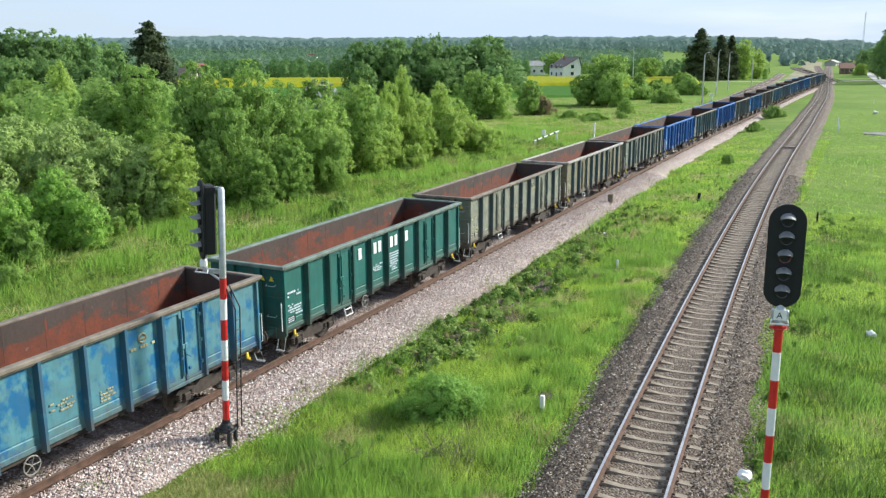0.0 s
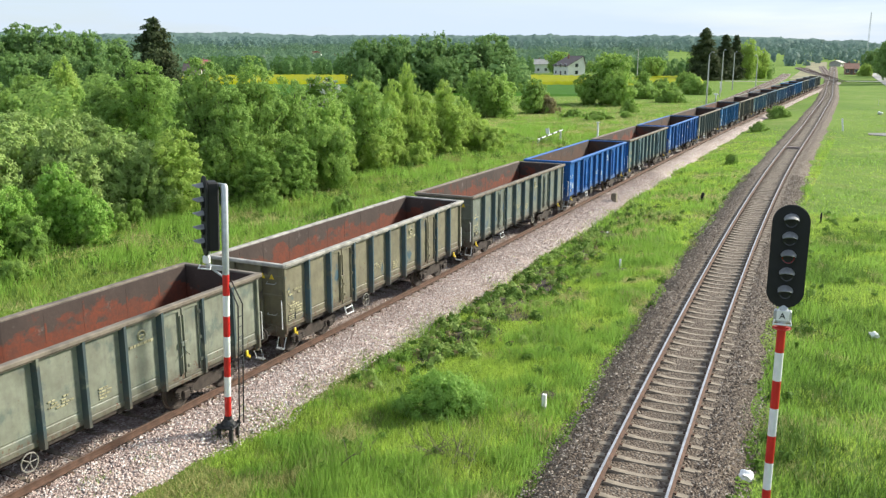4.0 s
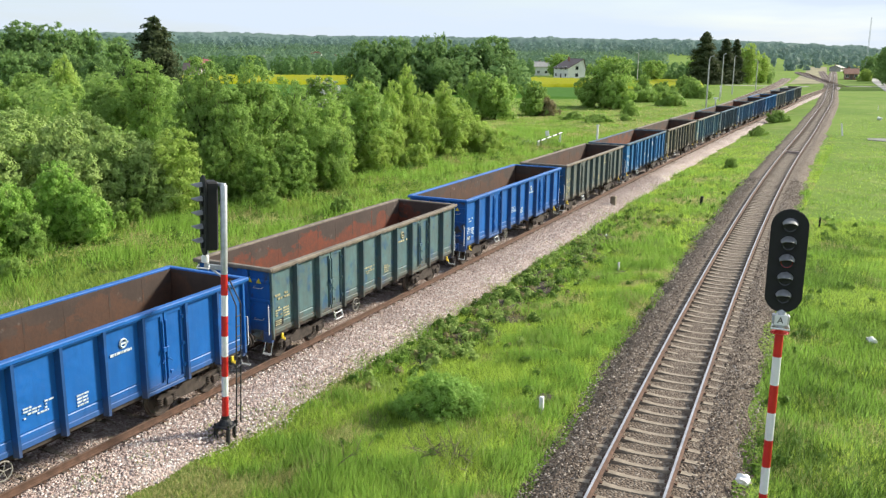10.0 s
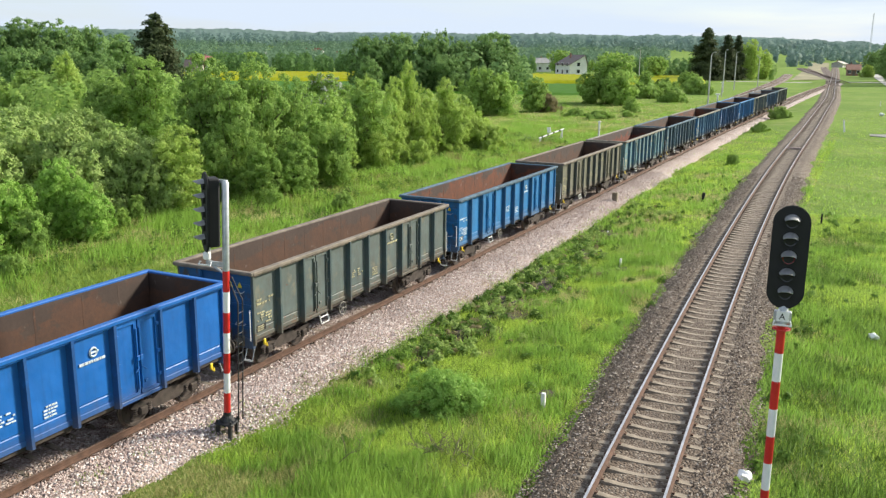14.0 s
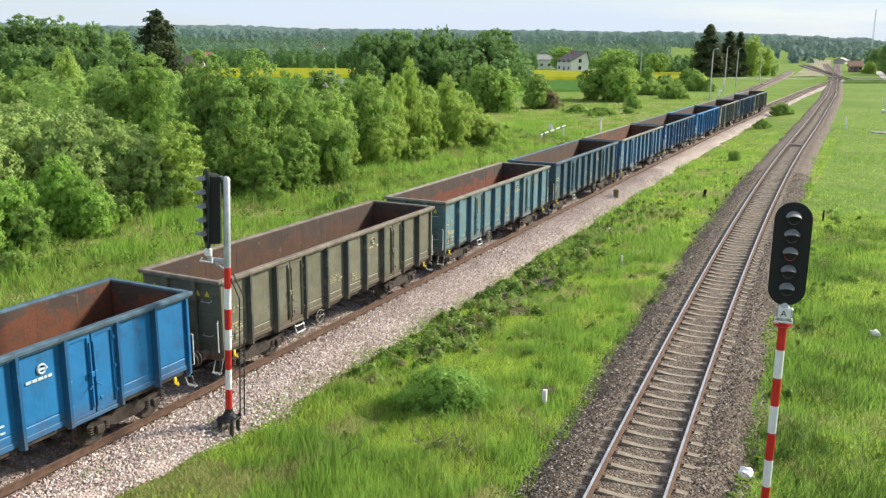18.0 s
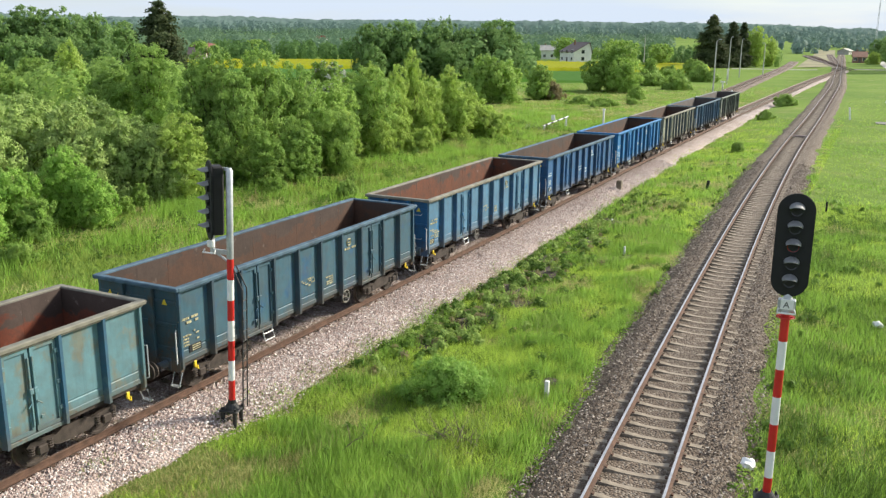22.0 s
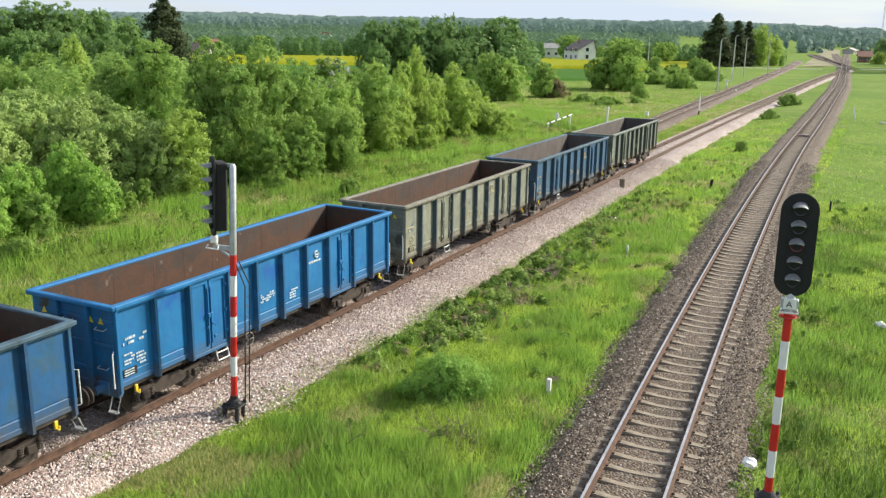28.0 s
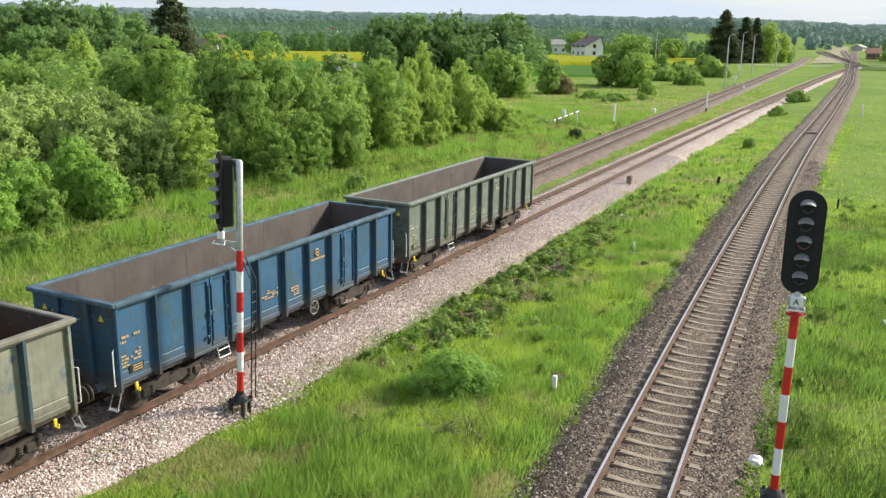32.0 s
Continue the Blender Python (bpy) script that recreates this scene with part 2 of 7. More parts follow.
M["white"] = plain("signal_white", (0.78, 0.78, 0.77), 0.45, 0, 0.12, 3.0, 0.05)
M["galv"] = plain("galvanised_steel", (0.44, 0.46, 0.48), 0.45, 0.55, 0.2, 8.0, 0.1)
M["grey_visor"] = plain("grey_visor", (0.21, 0.213, 0.22), 0.5, 0, 0.25, 5.0, 0.05)
M["lens"] = plain("dark_lens", (0.02, 0.02, 0.022), 0.12, 0, 0.1, 4.0, 0.0)
M["lens_red"] = plain("red_lens", (0.16, 0.008, 0.008), 0.12, 0, 0.1, 4.0, 0.0)
M["iron"] = plain("grimy_iron", (0.055, 0.042, 0.035), 0.8, 0.2, 0.5, 5.0, 0.4)
M["steel"] = plain("wheel_steel", (0.16, 0.13, 0.11), 0.5, 0.6, 0.4, 6.0, 0.2)
M["yellow"] = plain("yellow_paint", (0.68, 0.50, 0.03), 0.5, 0, 0.2, 6.0, 0.05)
M["mark_white"] = plain("stencil_white", (0.50, 0.57, 0.62), 0.6, 0, 0.35, 12.0, 0.0)
M["mark_cream"] = plain("stencil_cream", (0.37, 0.34, 0.21), 0.7, 0, 0.6, 7.0, 0.0)
M["mark_orange"] = plain("stencil_orange", (0.42, 0.29, 0.14), 0.7, 0, 0.3, 9.0, 0.0)
M["bark"] = plain("bark", (0.10, 0.075, 0.055), 0.95, 0, 0.5, 8.0, 0.6)
M["leaf_dark"] = leaf_mat("dark_leaves", (0.151, 0.272, 0.094), (0.304, 0.442, 0.149), (0.203, 0.338, 0.105))
M["leaf_mid"] = leaf_mat("green_leaves", (0.23, 0.375, 0.083), (0.43, 0.575, 0.15), (0.297, 0.462, 0.11))
M["leaf_deep"] = leaf_mat("deep_green_leaves", (0.18, 0.315, 0.075), (0.363, 0.511, 0.128), (0.25, 0.4, 0.093))
M["leaf_weed"] = leaf_mat("bush_leaves", (0.229, 0.415, 0.084), (0.424, 0.62, 0.157), (0.308, 0.516, 0.106))
M["weed_light"] = leaf_mat("light_weed_leaves", (0.201, 0.316, 0.076), (0.417, 0.527, 0.166), (0.255, 0.375, 0.083))
M["leaf_light"] = leaf_mat("fresh_leaves", (0.30, 0.44, 0.088), (0.51, 0.63, 0.168), (0.39, 0.545, 0.112))
M["leaf_front"] = leaf_mat("yellow_green_leaves", (0.221, 0.404, 0.076), (0.402, 0.601, 0.134), (0.272, 0.465, 0.092))
M["leaf_willow"] = leaf_mat("grey_green_leaves", (0.28, 0.405, 0.12), (0.45, 0.56, 0.195), (0.335, 0.475, 0.135))
M["leaf_spruce"] = leaf_mat("spruce_needles", (0.06, 0.092, 0.04), (0.105, 0.14, 0.06), (0.10, 0.105, 0.05))
# Distance haze is put into the next two leaf colours: paler and bluer.
M["leaf_far"] = leaf_mat("haze_tinted_distant_leaves", (0.166, 0.269, 0.168), (0.198, 0.306, 0.182), (0.218, 0.331, 0.175), 0.4, 0.03)
M["leaf_horizon"] = leaf_mat("haze_tinted_forest_leaves", (0.182, 0.272, 0.244), (0.2, 0.29, 0.254), (0.214, 0.315, 0.256), 0.4, 0.012)
M["leaf_belt"] = leaf_mat("belt_leaves", (0.106, 0.204, 0.062), (0.175, 0.3, 0.088), (0.138, 0.252, 0.075))
M["leaf_brown"] = leaf_mat("brownish_leaves", (0.27, 0.24, 0.12), (0.36, 0.32, 0.17), (0.36, 0.28, 0.17))
M["blossom"] = leaf_mat("white_blossom", (0.40, 0.42, 0.33), (0.68, 0.70, 0.62), (0.3, 0.36, 0.2))
M["grass"] = grass_mat("grass_blades", (0.292, 0.465, 0.064), (0.453, 0.61, 0.093), (0.378, 0.499, 0.102))
M["grass_rough"] = grass_mat("rough_meadow_blades", (0.194, 0.296, 0.05), (0.268, 0.37, 0.068), (0.245, 0.296, 0.083))
M["grass_lush"] = grass_mat("lush_grass_blades", (0.182, 0.347, 0.054), (0.298, 0.49, 0.078), (0.213, 0.356, 0.074))
M["grass_dry"] = grass_mat("dry_grass_blades", (0.371, 0.372, 0.152), (0.505, 0.486, 0.212), (0.402, 0.301, 0.167))
M["weed"] = leaf_mat("weed_leaves", (0.092, 0.177, 0.034), (0.184, 0.3, 0.061), (0.123, 0.214, 0.038))
M["soil"] = plain("bare_soil", (0.065, 0.05, 0.035), 0.95, 0, 0.35, 2.5, 0.6)
M["straw"] = leaf_mat("dry_stalks", (0.26, 0.22, 0.10), (0.42, 0.36, 0.18), (0.22, 0.24, 0.08))
M["straw_green"] = leaf_mat("pale_grass_stalks", (0.26, 0.30, 0.10), (0.42, 0.45, 0.17), (0.30, 0.34, 0.10))
M["rape"] = leaf_mat("rapeseed_bloom", (0.38, 0.40, 0.006), (0.46, 0.48, 0.010), (0.33, 0.36, 0.010))
M["crop"] = leaf_mat("green_crop", (0.07, 0.20, 0.02), (0.12, 0.28, 0.03), (0.09, 0.24, 0.02))
M["asphalt"] = plain("grey_asphalt", (0.19, 0.185, 0.18), 0.9, 0, 0.25, 0.8, 0.3)
M["road_pale"] = plain("pale_asphalt", (0.40, 0.38, 0.35), 0.9, 0, 0.15, 0.8, 0.2)
M["yard_dirt"] = plain("yard_dirt", (0.235, 0.215, 0.115), 0.95, 0, 0.5, 0.12, 0.3)
M["plaster"] = plain("white_plaster", (0.74, 0.73, 0.70), 0.8, 0, 0.12, 0.7, 0.1)
M["plaster_grey"] = plain("grey_plaster", (0.42, 0.40, 0.37), 0.85, 0, 0.2, 0.7, 0.1)
M["roof_brown"] = plain("brown_roof", (0.13, 0.10, 0.095), 0.7, 0, 0.25, 1.2, 0.3)
M["roof_red"] = plain("red_roof", (0.30, 0.075, 0.05), 0.7, 0, 0.25, 1.2, 0.3)
M["roof_pink"] = plain("pink_roof", (0.50, 0.16, 0.17), 0.7, 0, 0.25, 1.2, 0.3)
M["glass"] = plain("window_glass", (0.03, 0.035, 0.04), 0.1, 0, 0.2, 1.0, 0.0)
M["brick_wall"] = plain("brown_brick", (0.26, 0.14, 0.10), 0.85, 0, 0.3, 1.5, 0.3)
M["litter"] = plain("white_litter", (0.80, 0.80, 0.78), 0.6, 0, 0.1, 5.0, 0.2)
M["lamp_grey"] = plain("grey_lamp_post", (0.50, 0.49, 0.46), 0.6, 0.1, 0.15, 2.0, 0.1)


# ---- building blocks ----
class Geo:
    """Collects the vertices and faces of one mesh."""

    def __init__(self):
        self.v, self.f, self.s = [], [], []

    def add(self, verts, faces, slot=0):
        o = len(self.v)
        self.v += [tuple(p) for p in verts]
        self.f += [tuple(i + o for i in f) for f in faces]
        self.s += [slot] * len(faces)
        return self

    def box(self, x0, x1, y0, y1, z0, z1, b=0.0, slot=0, m=None):
        """A block, with its edges cut by b."""
        if b <= 0:
            vs = [(x, y, z) for z in (z0, z1) for y in (y0, y1) for x in (x0, x1)]
            fs = [(0, 2, 3, 1), (4, 5, 7, 6), (0, 1, 5, 4), (2, 6, 7, 3), (0, 4, 6, 2), (1, 3, 7, 5)]
        else:
            b = min(b, (x1 - x0) * 0.45, (y1 - y0) * 0.45, (z1 - z0) * 0.45)
            vs, idx = [], {}
            for sx, X in ((0, x0), (1, x1)):
                for sy, Y in ((0, y0), (1, y1)):
                    for sz, Z in ((0, z0), (1, z1)):
                        dx, dy, dz = (b if sx == 0 else -b), (b if sy == 0 else -b), (b if sz == 0 else -b)
                        for a, p in (("x", (X, Y + dy, Z + dz)), ("y", (X + dx, Y, Z + dz)), ("z", (X + dx, Y + dy, Z))):
                            idx[a, sx, sy, sz] = len(vs)
                            vs.append(p)
            fs = []
            for s in (0, 1):
                q = [(0, 0), (1, 0), (1, 1), (0, 1)]
                for a in "xyz":
                    c = [idx[(a, s, u, w) if a == "x" else (a, u, s, w) if a == "y" else (a, u, w, s)] for u, w in q]
                    fs.append(tuple(c if (s == 1) != (a == "y") else c[::-1]))
            for s in (0, 1):
                for t in (0, 1):
                    for (a, c, k0, k1) in (("x", "y", lambda e: (s, t, e), None), ("x", "z", lambda e: (s, e, t), None), ("y", "z", lambda e: (e, s, t), None)):
                        fs.append((idx[(a, *k0(0))], idx[(a, *k0(1))], idx[(c, *k0(1))], idx[(c, *k0(0))]))
            fs += [(idx["x", i, j, k], idx["y", i, j, k], idx["z", i, j, k]) for i in (0, 1) for j in (0, 1) for k in (0, 1)]
        if m is not None:
            vs = [m @ Vector(p) for p in vs]
        return self.add(vs, fs, slot)

    def rim(self, x0, x1, y0, y1, z0, z1, w):
        """A rectangular frame of width w, upright across x."""
        outer = [(y0, z0), (y1, z0), (y1, z1), (y0, z1)]
        inner = [(y0 + w, z0 + w), (y1 - w, z0 + w), (y1 - w, z1 - w), (y0 + w, z1 - w)]
        vs = [(x, y, z) for x in (x0, x1) for loop in (outer, inner) for y, z in loop]
        fs = []
        for i in range(4):
            j = (i + 1) % 4
            fs += [(i, j, 4 + j, 4 + i), (8 + i, 12 + i, 12 + j, 8 + j), (i, 8 + i, 8 + j, j), (4 + i, 4 + j, 12 + j, 12 + i)]
        return self.add(vs, fs)

    def tube(self, pts, r, n=8, slot=0, caps=True):
        """A round bar through the points; r is one radius or one for each point."""
        pts = [Vector(p) for p in pts]
        rs = [r] * len(pts) if isinstance(r, (int, float)) else r
        vs, fs = [], []
        for i, p in enumerate(pts):
            d = (pts[min(i + 1, len(pts) - 1)] - pts[max(i - 1, 0)]).normalized()
            u = d.cross(Vector((0, 0, 1)) if abs(d.z) < 0.9 else Vector((1, 0, 0))).normalized()
            w = d.cross(u)
            vs += [p + (u * math.cos(a) + w * math.sin(a)) * rs[i] for a in [2 * math.pi * k / n for k in range(n)]]
        for i in range(len(pts) - 1):
            fs += [(i * n + k, i * n + (k + 1) % n, (i + 1) * n + (k + 1) % n, (i + 1) * n + k) for k in range(n)]
        if caps:
            e = len(vs)  # the ends have corners of their own, so that they stay flat
            vs += vs[:n] + vs[(len(pts) - 1) * n:len(pts) * n]
            fs += [tuple(range(e, e + n))[::-1], tuple(range(e + n, e + 2 * n))]
        return self.add(vs, fs, slot)

    def ring(self, c, axis, R, r, n=20, k=6):
        c, axis = Vector(c), Vector(axis).normalized()
        u = axis.orthogonal().normalized()
        w = axis.cross(u)
        vs, fs = [], []
        for i in range(n):
            a = 2 * math.pi * i / n
            d = u * math.cos(a) + w * math.sin(a)
            vs += [c + d * (R + r * math.cos(b)) + axis * r * math.sin(b) for b in [2 * math.pi * j / k for j in range(k)]]
        for i in range(n):
            fs += [(i * k + j, ((i + 1) % n) * k + j, ((i + 1) % n) * k + (j + 1) % k, i * k + (j + 1) % k) for j in range(k)]
        return self.add(vs, fs)

    def prism(self, outline, z0, z1, m=None, slot=0):
        """A plate with the given outline (x, y), from z0 to z1."""
        n = len(outline)
        vs = [Vector((x, y, z)) for z in (z0, z1) for x, y in outline]
        if m is not None:
            vs = [m @ p for p in vs]
        fs = [tuple(range(n))[::-1], tuple(range(n, 2 * n))] + [(i, (i + 1) % n, n + (i + 1) % n, n + i) for i in range(n)]
        return self.add(vs, fs, slot)

    def mesh(self, name, *mats, smooth=False):
        me = bpy.data.meshes.new(name)
        me.from_pydata(self.v, [], self.f)
        for m in mats:
            me.materials.append(m)
        if any(self.s):
            me.polygons.foreach_set("material_index", self.s)
        if smooth:
            me.polygons.foreach_set("use_smooth", [True] * len(self.f))
        me.validate()
        me.update()
        bm = bmesh.new()
        bm.from_mesh(me)
        if len(self.f) < 3000:
            bmesh.ops.recalc_face_normals(bm, faces=bm.faces)
        bm.to_mesh(me)
        bm.free()
        return me


def part(name, geo, mat, parent, label="", smooth=False):
    """Links the collected mesh as one object under its thing or part."""
    mats = mat if isinstance(mat, (list, tuple)) else (mat,)
    ob = new(name, geo if isinstance(geo, bpy.types.Mesh) else geo.mesh(name, *mats, smooth=smooth))
    ob.parent = parent
    return tagged(ob, label) if label else ob


def thing(name, label, category, at=None, group="", kind=""):
    ob = new(name)
    ob.empty_display_size = 0.3
    if at is not None:
        ob.matrix_basis = at
    return tagged(ob, label, category, group, kind)


def sheet_mesh(name, verts, faces, mat, smooth=True):
    """A mesh from number arrays: verts (n, 3), faces (m, 3 or 4)."""
    me = bpy.data.meshes.new(name)
    verts, faces = np.asarray(verts, np.float32), np.asarray(faces, np.int32)
    k = faces.shape[1]
    me.vertices.add(len(verts))
    me.vertices.foreach_set("co", verts.ravel())
    me.loops.add(faces.size)
    me.loops.foreach_set("vertex_index", faces.ravel())
    me.polygons.add(len(faces))
    me.polygons.foreach_set("loop_start", np.arange(len(faces), dtype=np.int32) * k)
    me.polygons.foreach_set("use_smooth", np.full(len(faces), smooth))
    me.materials.append(mat)
    me.update(calc_edges=True)
    return me


# ---- the lie of the land and of the lines ----
def main_x(y):
    """The middle of the main line, whose rails lie at height 0."""
    y = np.asarray(y, float)
    c = np.clip(y, -60, 215)
    base = -2.554 - 0.07676 * c + 0.000501 * c * c - 1.2615e-6 * c ** 3
    slope = -0.07676 + 0.001002 * c - 3.7845e-6 * c * c
    return base + slope * (y - c) + 0.2 * np.exp(-((y - 112) / 28) ** 2)


def siding_x(y):
    """The middle of the line on which the train runs."""
    y = np.asarray(y, float)
    return -16.627 + 0.0001096 * np.clip(y - 60, 0, 215) ** 2 + np.clip(y - 275, 0, None) * 0.02


def third_x(y):
    y = np.asarray(y, float)
    return -20.0 - 0.0305 * y - 0.000145 * np.clip(y - 300, 0, None) ** 2


LOW = -0.44  # rail height of the siding and of the third line


def siding_z(y):
    """Rail height of the siding, which climbs to the main line at the points."""
    k = np.clip((np.asarray(y, float) - 140) / 120, 0, 1)
    return LOW + 0.42 * k * k * (3 - 2 * k)


def land(x, y):
    """Ground height: a little lower beside the siding, gently uneven, rising to low wooded hills far off."""
    x, y = np.asarray(x, float), np.asarray(y, float)
    off = np.clip((main_x(y) - 2.5 - x) / 7.0, 0, 1)
    z = -0.5 - 0.5 * off * off * (3 - 2 * off)
    near = np.clip(1 - np.hypot(x, y) / 350, 0, 1)
    bumps = 0.07 * np.sin(x * 0.9 + 1.3 * np.sin(y * 0.37)) * np.sin(y * 0.71 + np.sin(x * 0.5)) + 0.05 * np.sin(x * 2.3 + y * 1.1) * np.sin(y * 1.9 - x * 0.7)
    z = z + bumps * near
    d = np.hypot(x, y)
    hill = np.clip((d - 560) / 900, 0, 1)
    side = np.clip((np.degrees(np.arctan2(-x, y)) + 5.0) / 14, 0, 1)  # the hills sink away beside the station
    lift = 19.5 * hill * hill * (3 - 2 * hill) * (0.22 + 0.78 * side * side * (3 - 2 * side))
    return z + lift


def axis(points):
    out = []
    for (a, b), n in points:
        out += list(np.linspace(a, b, n, endpoint=False))
    return np.array(out + [points[-1][0][1]])


def grid_mesh(name, xs, ys, zf, mat):
    X, Y = np.meshgrid(xs, ys)
    V = np.stack([X.ravel(), Y.ravel(), zf(X, Y).ravel()], 1)
    n, m = len(xs), len(ys)
    i = (np.arange(m - 1)[:, None] * n + np.arange(n - 1)[None]).ravel()
    return sheet_mesh(name, V, np.stack([i, i + 1, i + n + 1, i + n], 1), mat)


ground = new("ground", grid_mesh("ground",
    axis([((-4200, -400), 30), ((-400, -60), 60), ((-60, 20), 240), ((20, 100), 40), ((100, 2200), 30)]),
    axis([((-400, -20), 20), ((-20, 90), 260), ((90, 400), 120), ((400, 4300), 50)]), land, M["ground"]))
tagged(ground, "lush green meadow with dry and bare patches", "ground", kind="structure")


def narrow(y):
    """How far the siding's ballast spreads beside the rails: turf has crept over it near the bridge."""
    y = np.asarray(y, float)
    return np.clip((y - 10) * 0.085 + 0.35, 0.35, 1) * (1 - 0.16 * np.clip((y - 35) / 30, 0, 1))


def ballast(name, label, line, top, foot_l, foot_r, top_l, top_r, mat, y0, y1, step=0.5):
    """A bed of ballast that follows a line, with uneven shoulders."""
    ys = np.arange(y0, y1, step)
    prof = [(-foot_l * 1.12, -0.55), (-foot_l * 0.95, -0.27), (-top_l, 0), (-1.3, -0.005), (-0.85, -0.015), (-0.7, -0.03), (0, -0.02), (0.7, -0.03), (0.85, -0.015), (1.3, -0.005), (top_r, 0), (foot_r * 0.95, -0.27), (foot_r * 1.12, -0.55)]
    rng = np.random.RandomState(len(name))
    V = []
    for k, (u, h) in enumerate(prof):
        wob = rng.normal(0, 1, len(ys))
        wob = (wob + np.roll(wob, 1) + np.roll(wob, 2)) * (0.06 if abs(h) > 0.2 else 0.008)
        if line is siding_x and u > 0.9:
            u = 0.9 + (u - 0.9) * narrow(ys)
        rise = siding_z(ys) - LOW if line is siding_x else 0
        V.append(np.stack([line(ys) + u + wob, ys, top + rise + h + rng.normal(0, 0.008, len(ys))], 1))
    V = np.stack(V, 1).reshape(-1, 3)
    n = len(prof)
    i = (np.arange(len(ys) - 1)[:, None] * n + np.arange(n - 1)[None]).ravel()
    ob = new(name, sheet_mesh(name, V, np.stack([i, i + 1, i + n + 1, i + n], 1), mat))
    return tagged(ob, label, "ballast", kind="structure")


ballast("main_ballast", "grey-brown railway ballast of the main line", main_x, -0.205, 2.2, 2.2, 1.6, 1.6, M["ballast_grey"], -40, 640)
ballast("siding_ballast", "fresh pale pink railway ballast under the train", siding_x, LOW - 0.215, 1.95, 3.05, 1.5, 2.15, M["ballast_pink"], -40, 302)
ballast("third_ballast", "brown railway ballast of a disused line", third_x, LOW - 0.215, 2.2, 2.0, 1.6, 1.5, M["ballast_brown"], -40, 430)


def rail_mesh(line, off, z, y0, y1, top_mat):
    """One rail: foot, web and head along a line."""
    prof = [(-0.07, -0.17), (0.07, -0.17), (0.07, -0.155), (0.012, -0.135), (0.012, -0.045), (0.036, -0.032), (0.036, -0.006), (0.028, 0.0), (-0.028, 0.0), (-0.036, -0.006), (-0.036, -0.032), (-0.012, -0.045), (-0.012, -0.135), (-0.07, -0.155)]
    ys = np.concatenate([np.arange(y0, 300, 3.0), np.arange(300, max(y1, 301), 15.0)])
    ys = ys[ys <= y1]
    g = Geo()
    n = len(prof)
    for y in ys:
        x = float(line(y)) + off
        rise = float(siding_z(y)) - LOW if line is siding_x else 0
        g.v += [(x + u, y, z + rise + h) for u, h in prof]
    for i in range(len(ys) - 1):
        for k in range(n):
            g.f.append((i * n + k, i * n + (k + 1) % n, (i + 1) * n + (k + 1) % n, (i + 1) * n + k))
            g.s.append(1 if k == 7 else 0)
    return g.mesh("rail", M["rail_side"], top_mat)


def sleeper_mesh():
    """A concrete sleeper, waisted in the middle, with its two pairs of clips."""
    g = Geo()
    secs = [(-1.27, 0.12, 0.16), (-1.2, 0.125, 0.175), (-0.6, 0.125, 0.212), (-0.25, 0.105, 0.172), (0.25, 0.105, 0.172), (0.6, 0.125, 0.212), (1.2, 0.125, 0.175), (1.27, 0.12, 0.16)]
    for x, w, h in secs:
        g.v += [(x, -w, -0.22), (x, -w * 0.68, h - 0.22), (x, w * 0.68, h - 0.22), (x, w, -0.22)]
    for i in range(len(secs) - 1):
        for k in range(4):
            g.f.append((i * 4 + k, i * 4 + (k + 1) % 4, i * 4 + 4 + (k + 1) % 4, i * 4 + 4 + k))
    g.f += [(0, 1, 2, 3), (31, 30, 29, 28)]
    g.s = [0] * len(g.f)
    for sx in (-0.753, 0.753):
        for d in (-0.11, 0.11):
            g.box(sx + d - 0.025, sx + d + 0.025, -0.05, 0.05, -0.03, 0.015, slot=1)
    return g.mesh("sleeper", M["concrete"], M["rail_side"])


def track(name, label, line, z, y0, y1, top_mat, gap, y_pieces, y_stuff, depth):
    tr = tagged(new(name), label, "railway track", kind="structure")
    for off in (-0.753, 0.753):
        part("rail", rail_mesh(line, off, z, y0, y1, top_mat), None, tr)
    me = sleeper_mesh()
    y = y0 + 0.3
    rest = Geo()
    rng = random.Random(5)
    while y < y_stuff:
        h = z - 0.17 - depth + rng.uniform(-0.008, 0.008)
        h += float(siding_z(y)) - LOW if line is siding_x else 0
        x = float(line(y))
        slope = math.degrees(math.atan(float(line(y + 1)) - x))
        m = pose(x, y, h, 0, 0, -slope + rng.uniform(-0.6, 0.6))
        if y_pieces[0] < y < y_pieces[1]:
            o = new("sleeper", me)
            o.parent = tr
            o.matrix_basis = m
        else:
            rest.box(-1.25, 1.25, -0.12, 0.12, -0.2, -0.02, m=m)
        y += gap
    if rest.v:
        tagged(part("far_sleepers", rest, M["concrete"], tr), kind="stuff")
    return tr


track("main_track", "main line with shiny rails on concrete sleepers", main_x, 0.0, -36, 630, M["rail_top"], 0.62, (9, 180), 330, 0.0)
track("siding_track", "siding with rusty-sided rails in pale ballast", siding_x, LOW, -36, 301, M["rail_top_dull"], 0.62, (9, 120), 300, 0.022)
track("third_track", "disused line with rusty rails", third_x, LOW, -36, 425, M["rail_top"], 0.65, (45, 150), 260, 0.025)


# ---- the train ----
M["wheel_grey"] = plain("grey_handwheel", (0.27, 0.25, 0.22), 0.6, 0.1, 0.3, 6.0, 0.1)
PITCH = 13.812   # from wagon to wagon
HALF = 6.29      # half a wagon's body
WALL, RIM = 1.32, 3.14


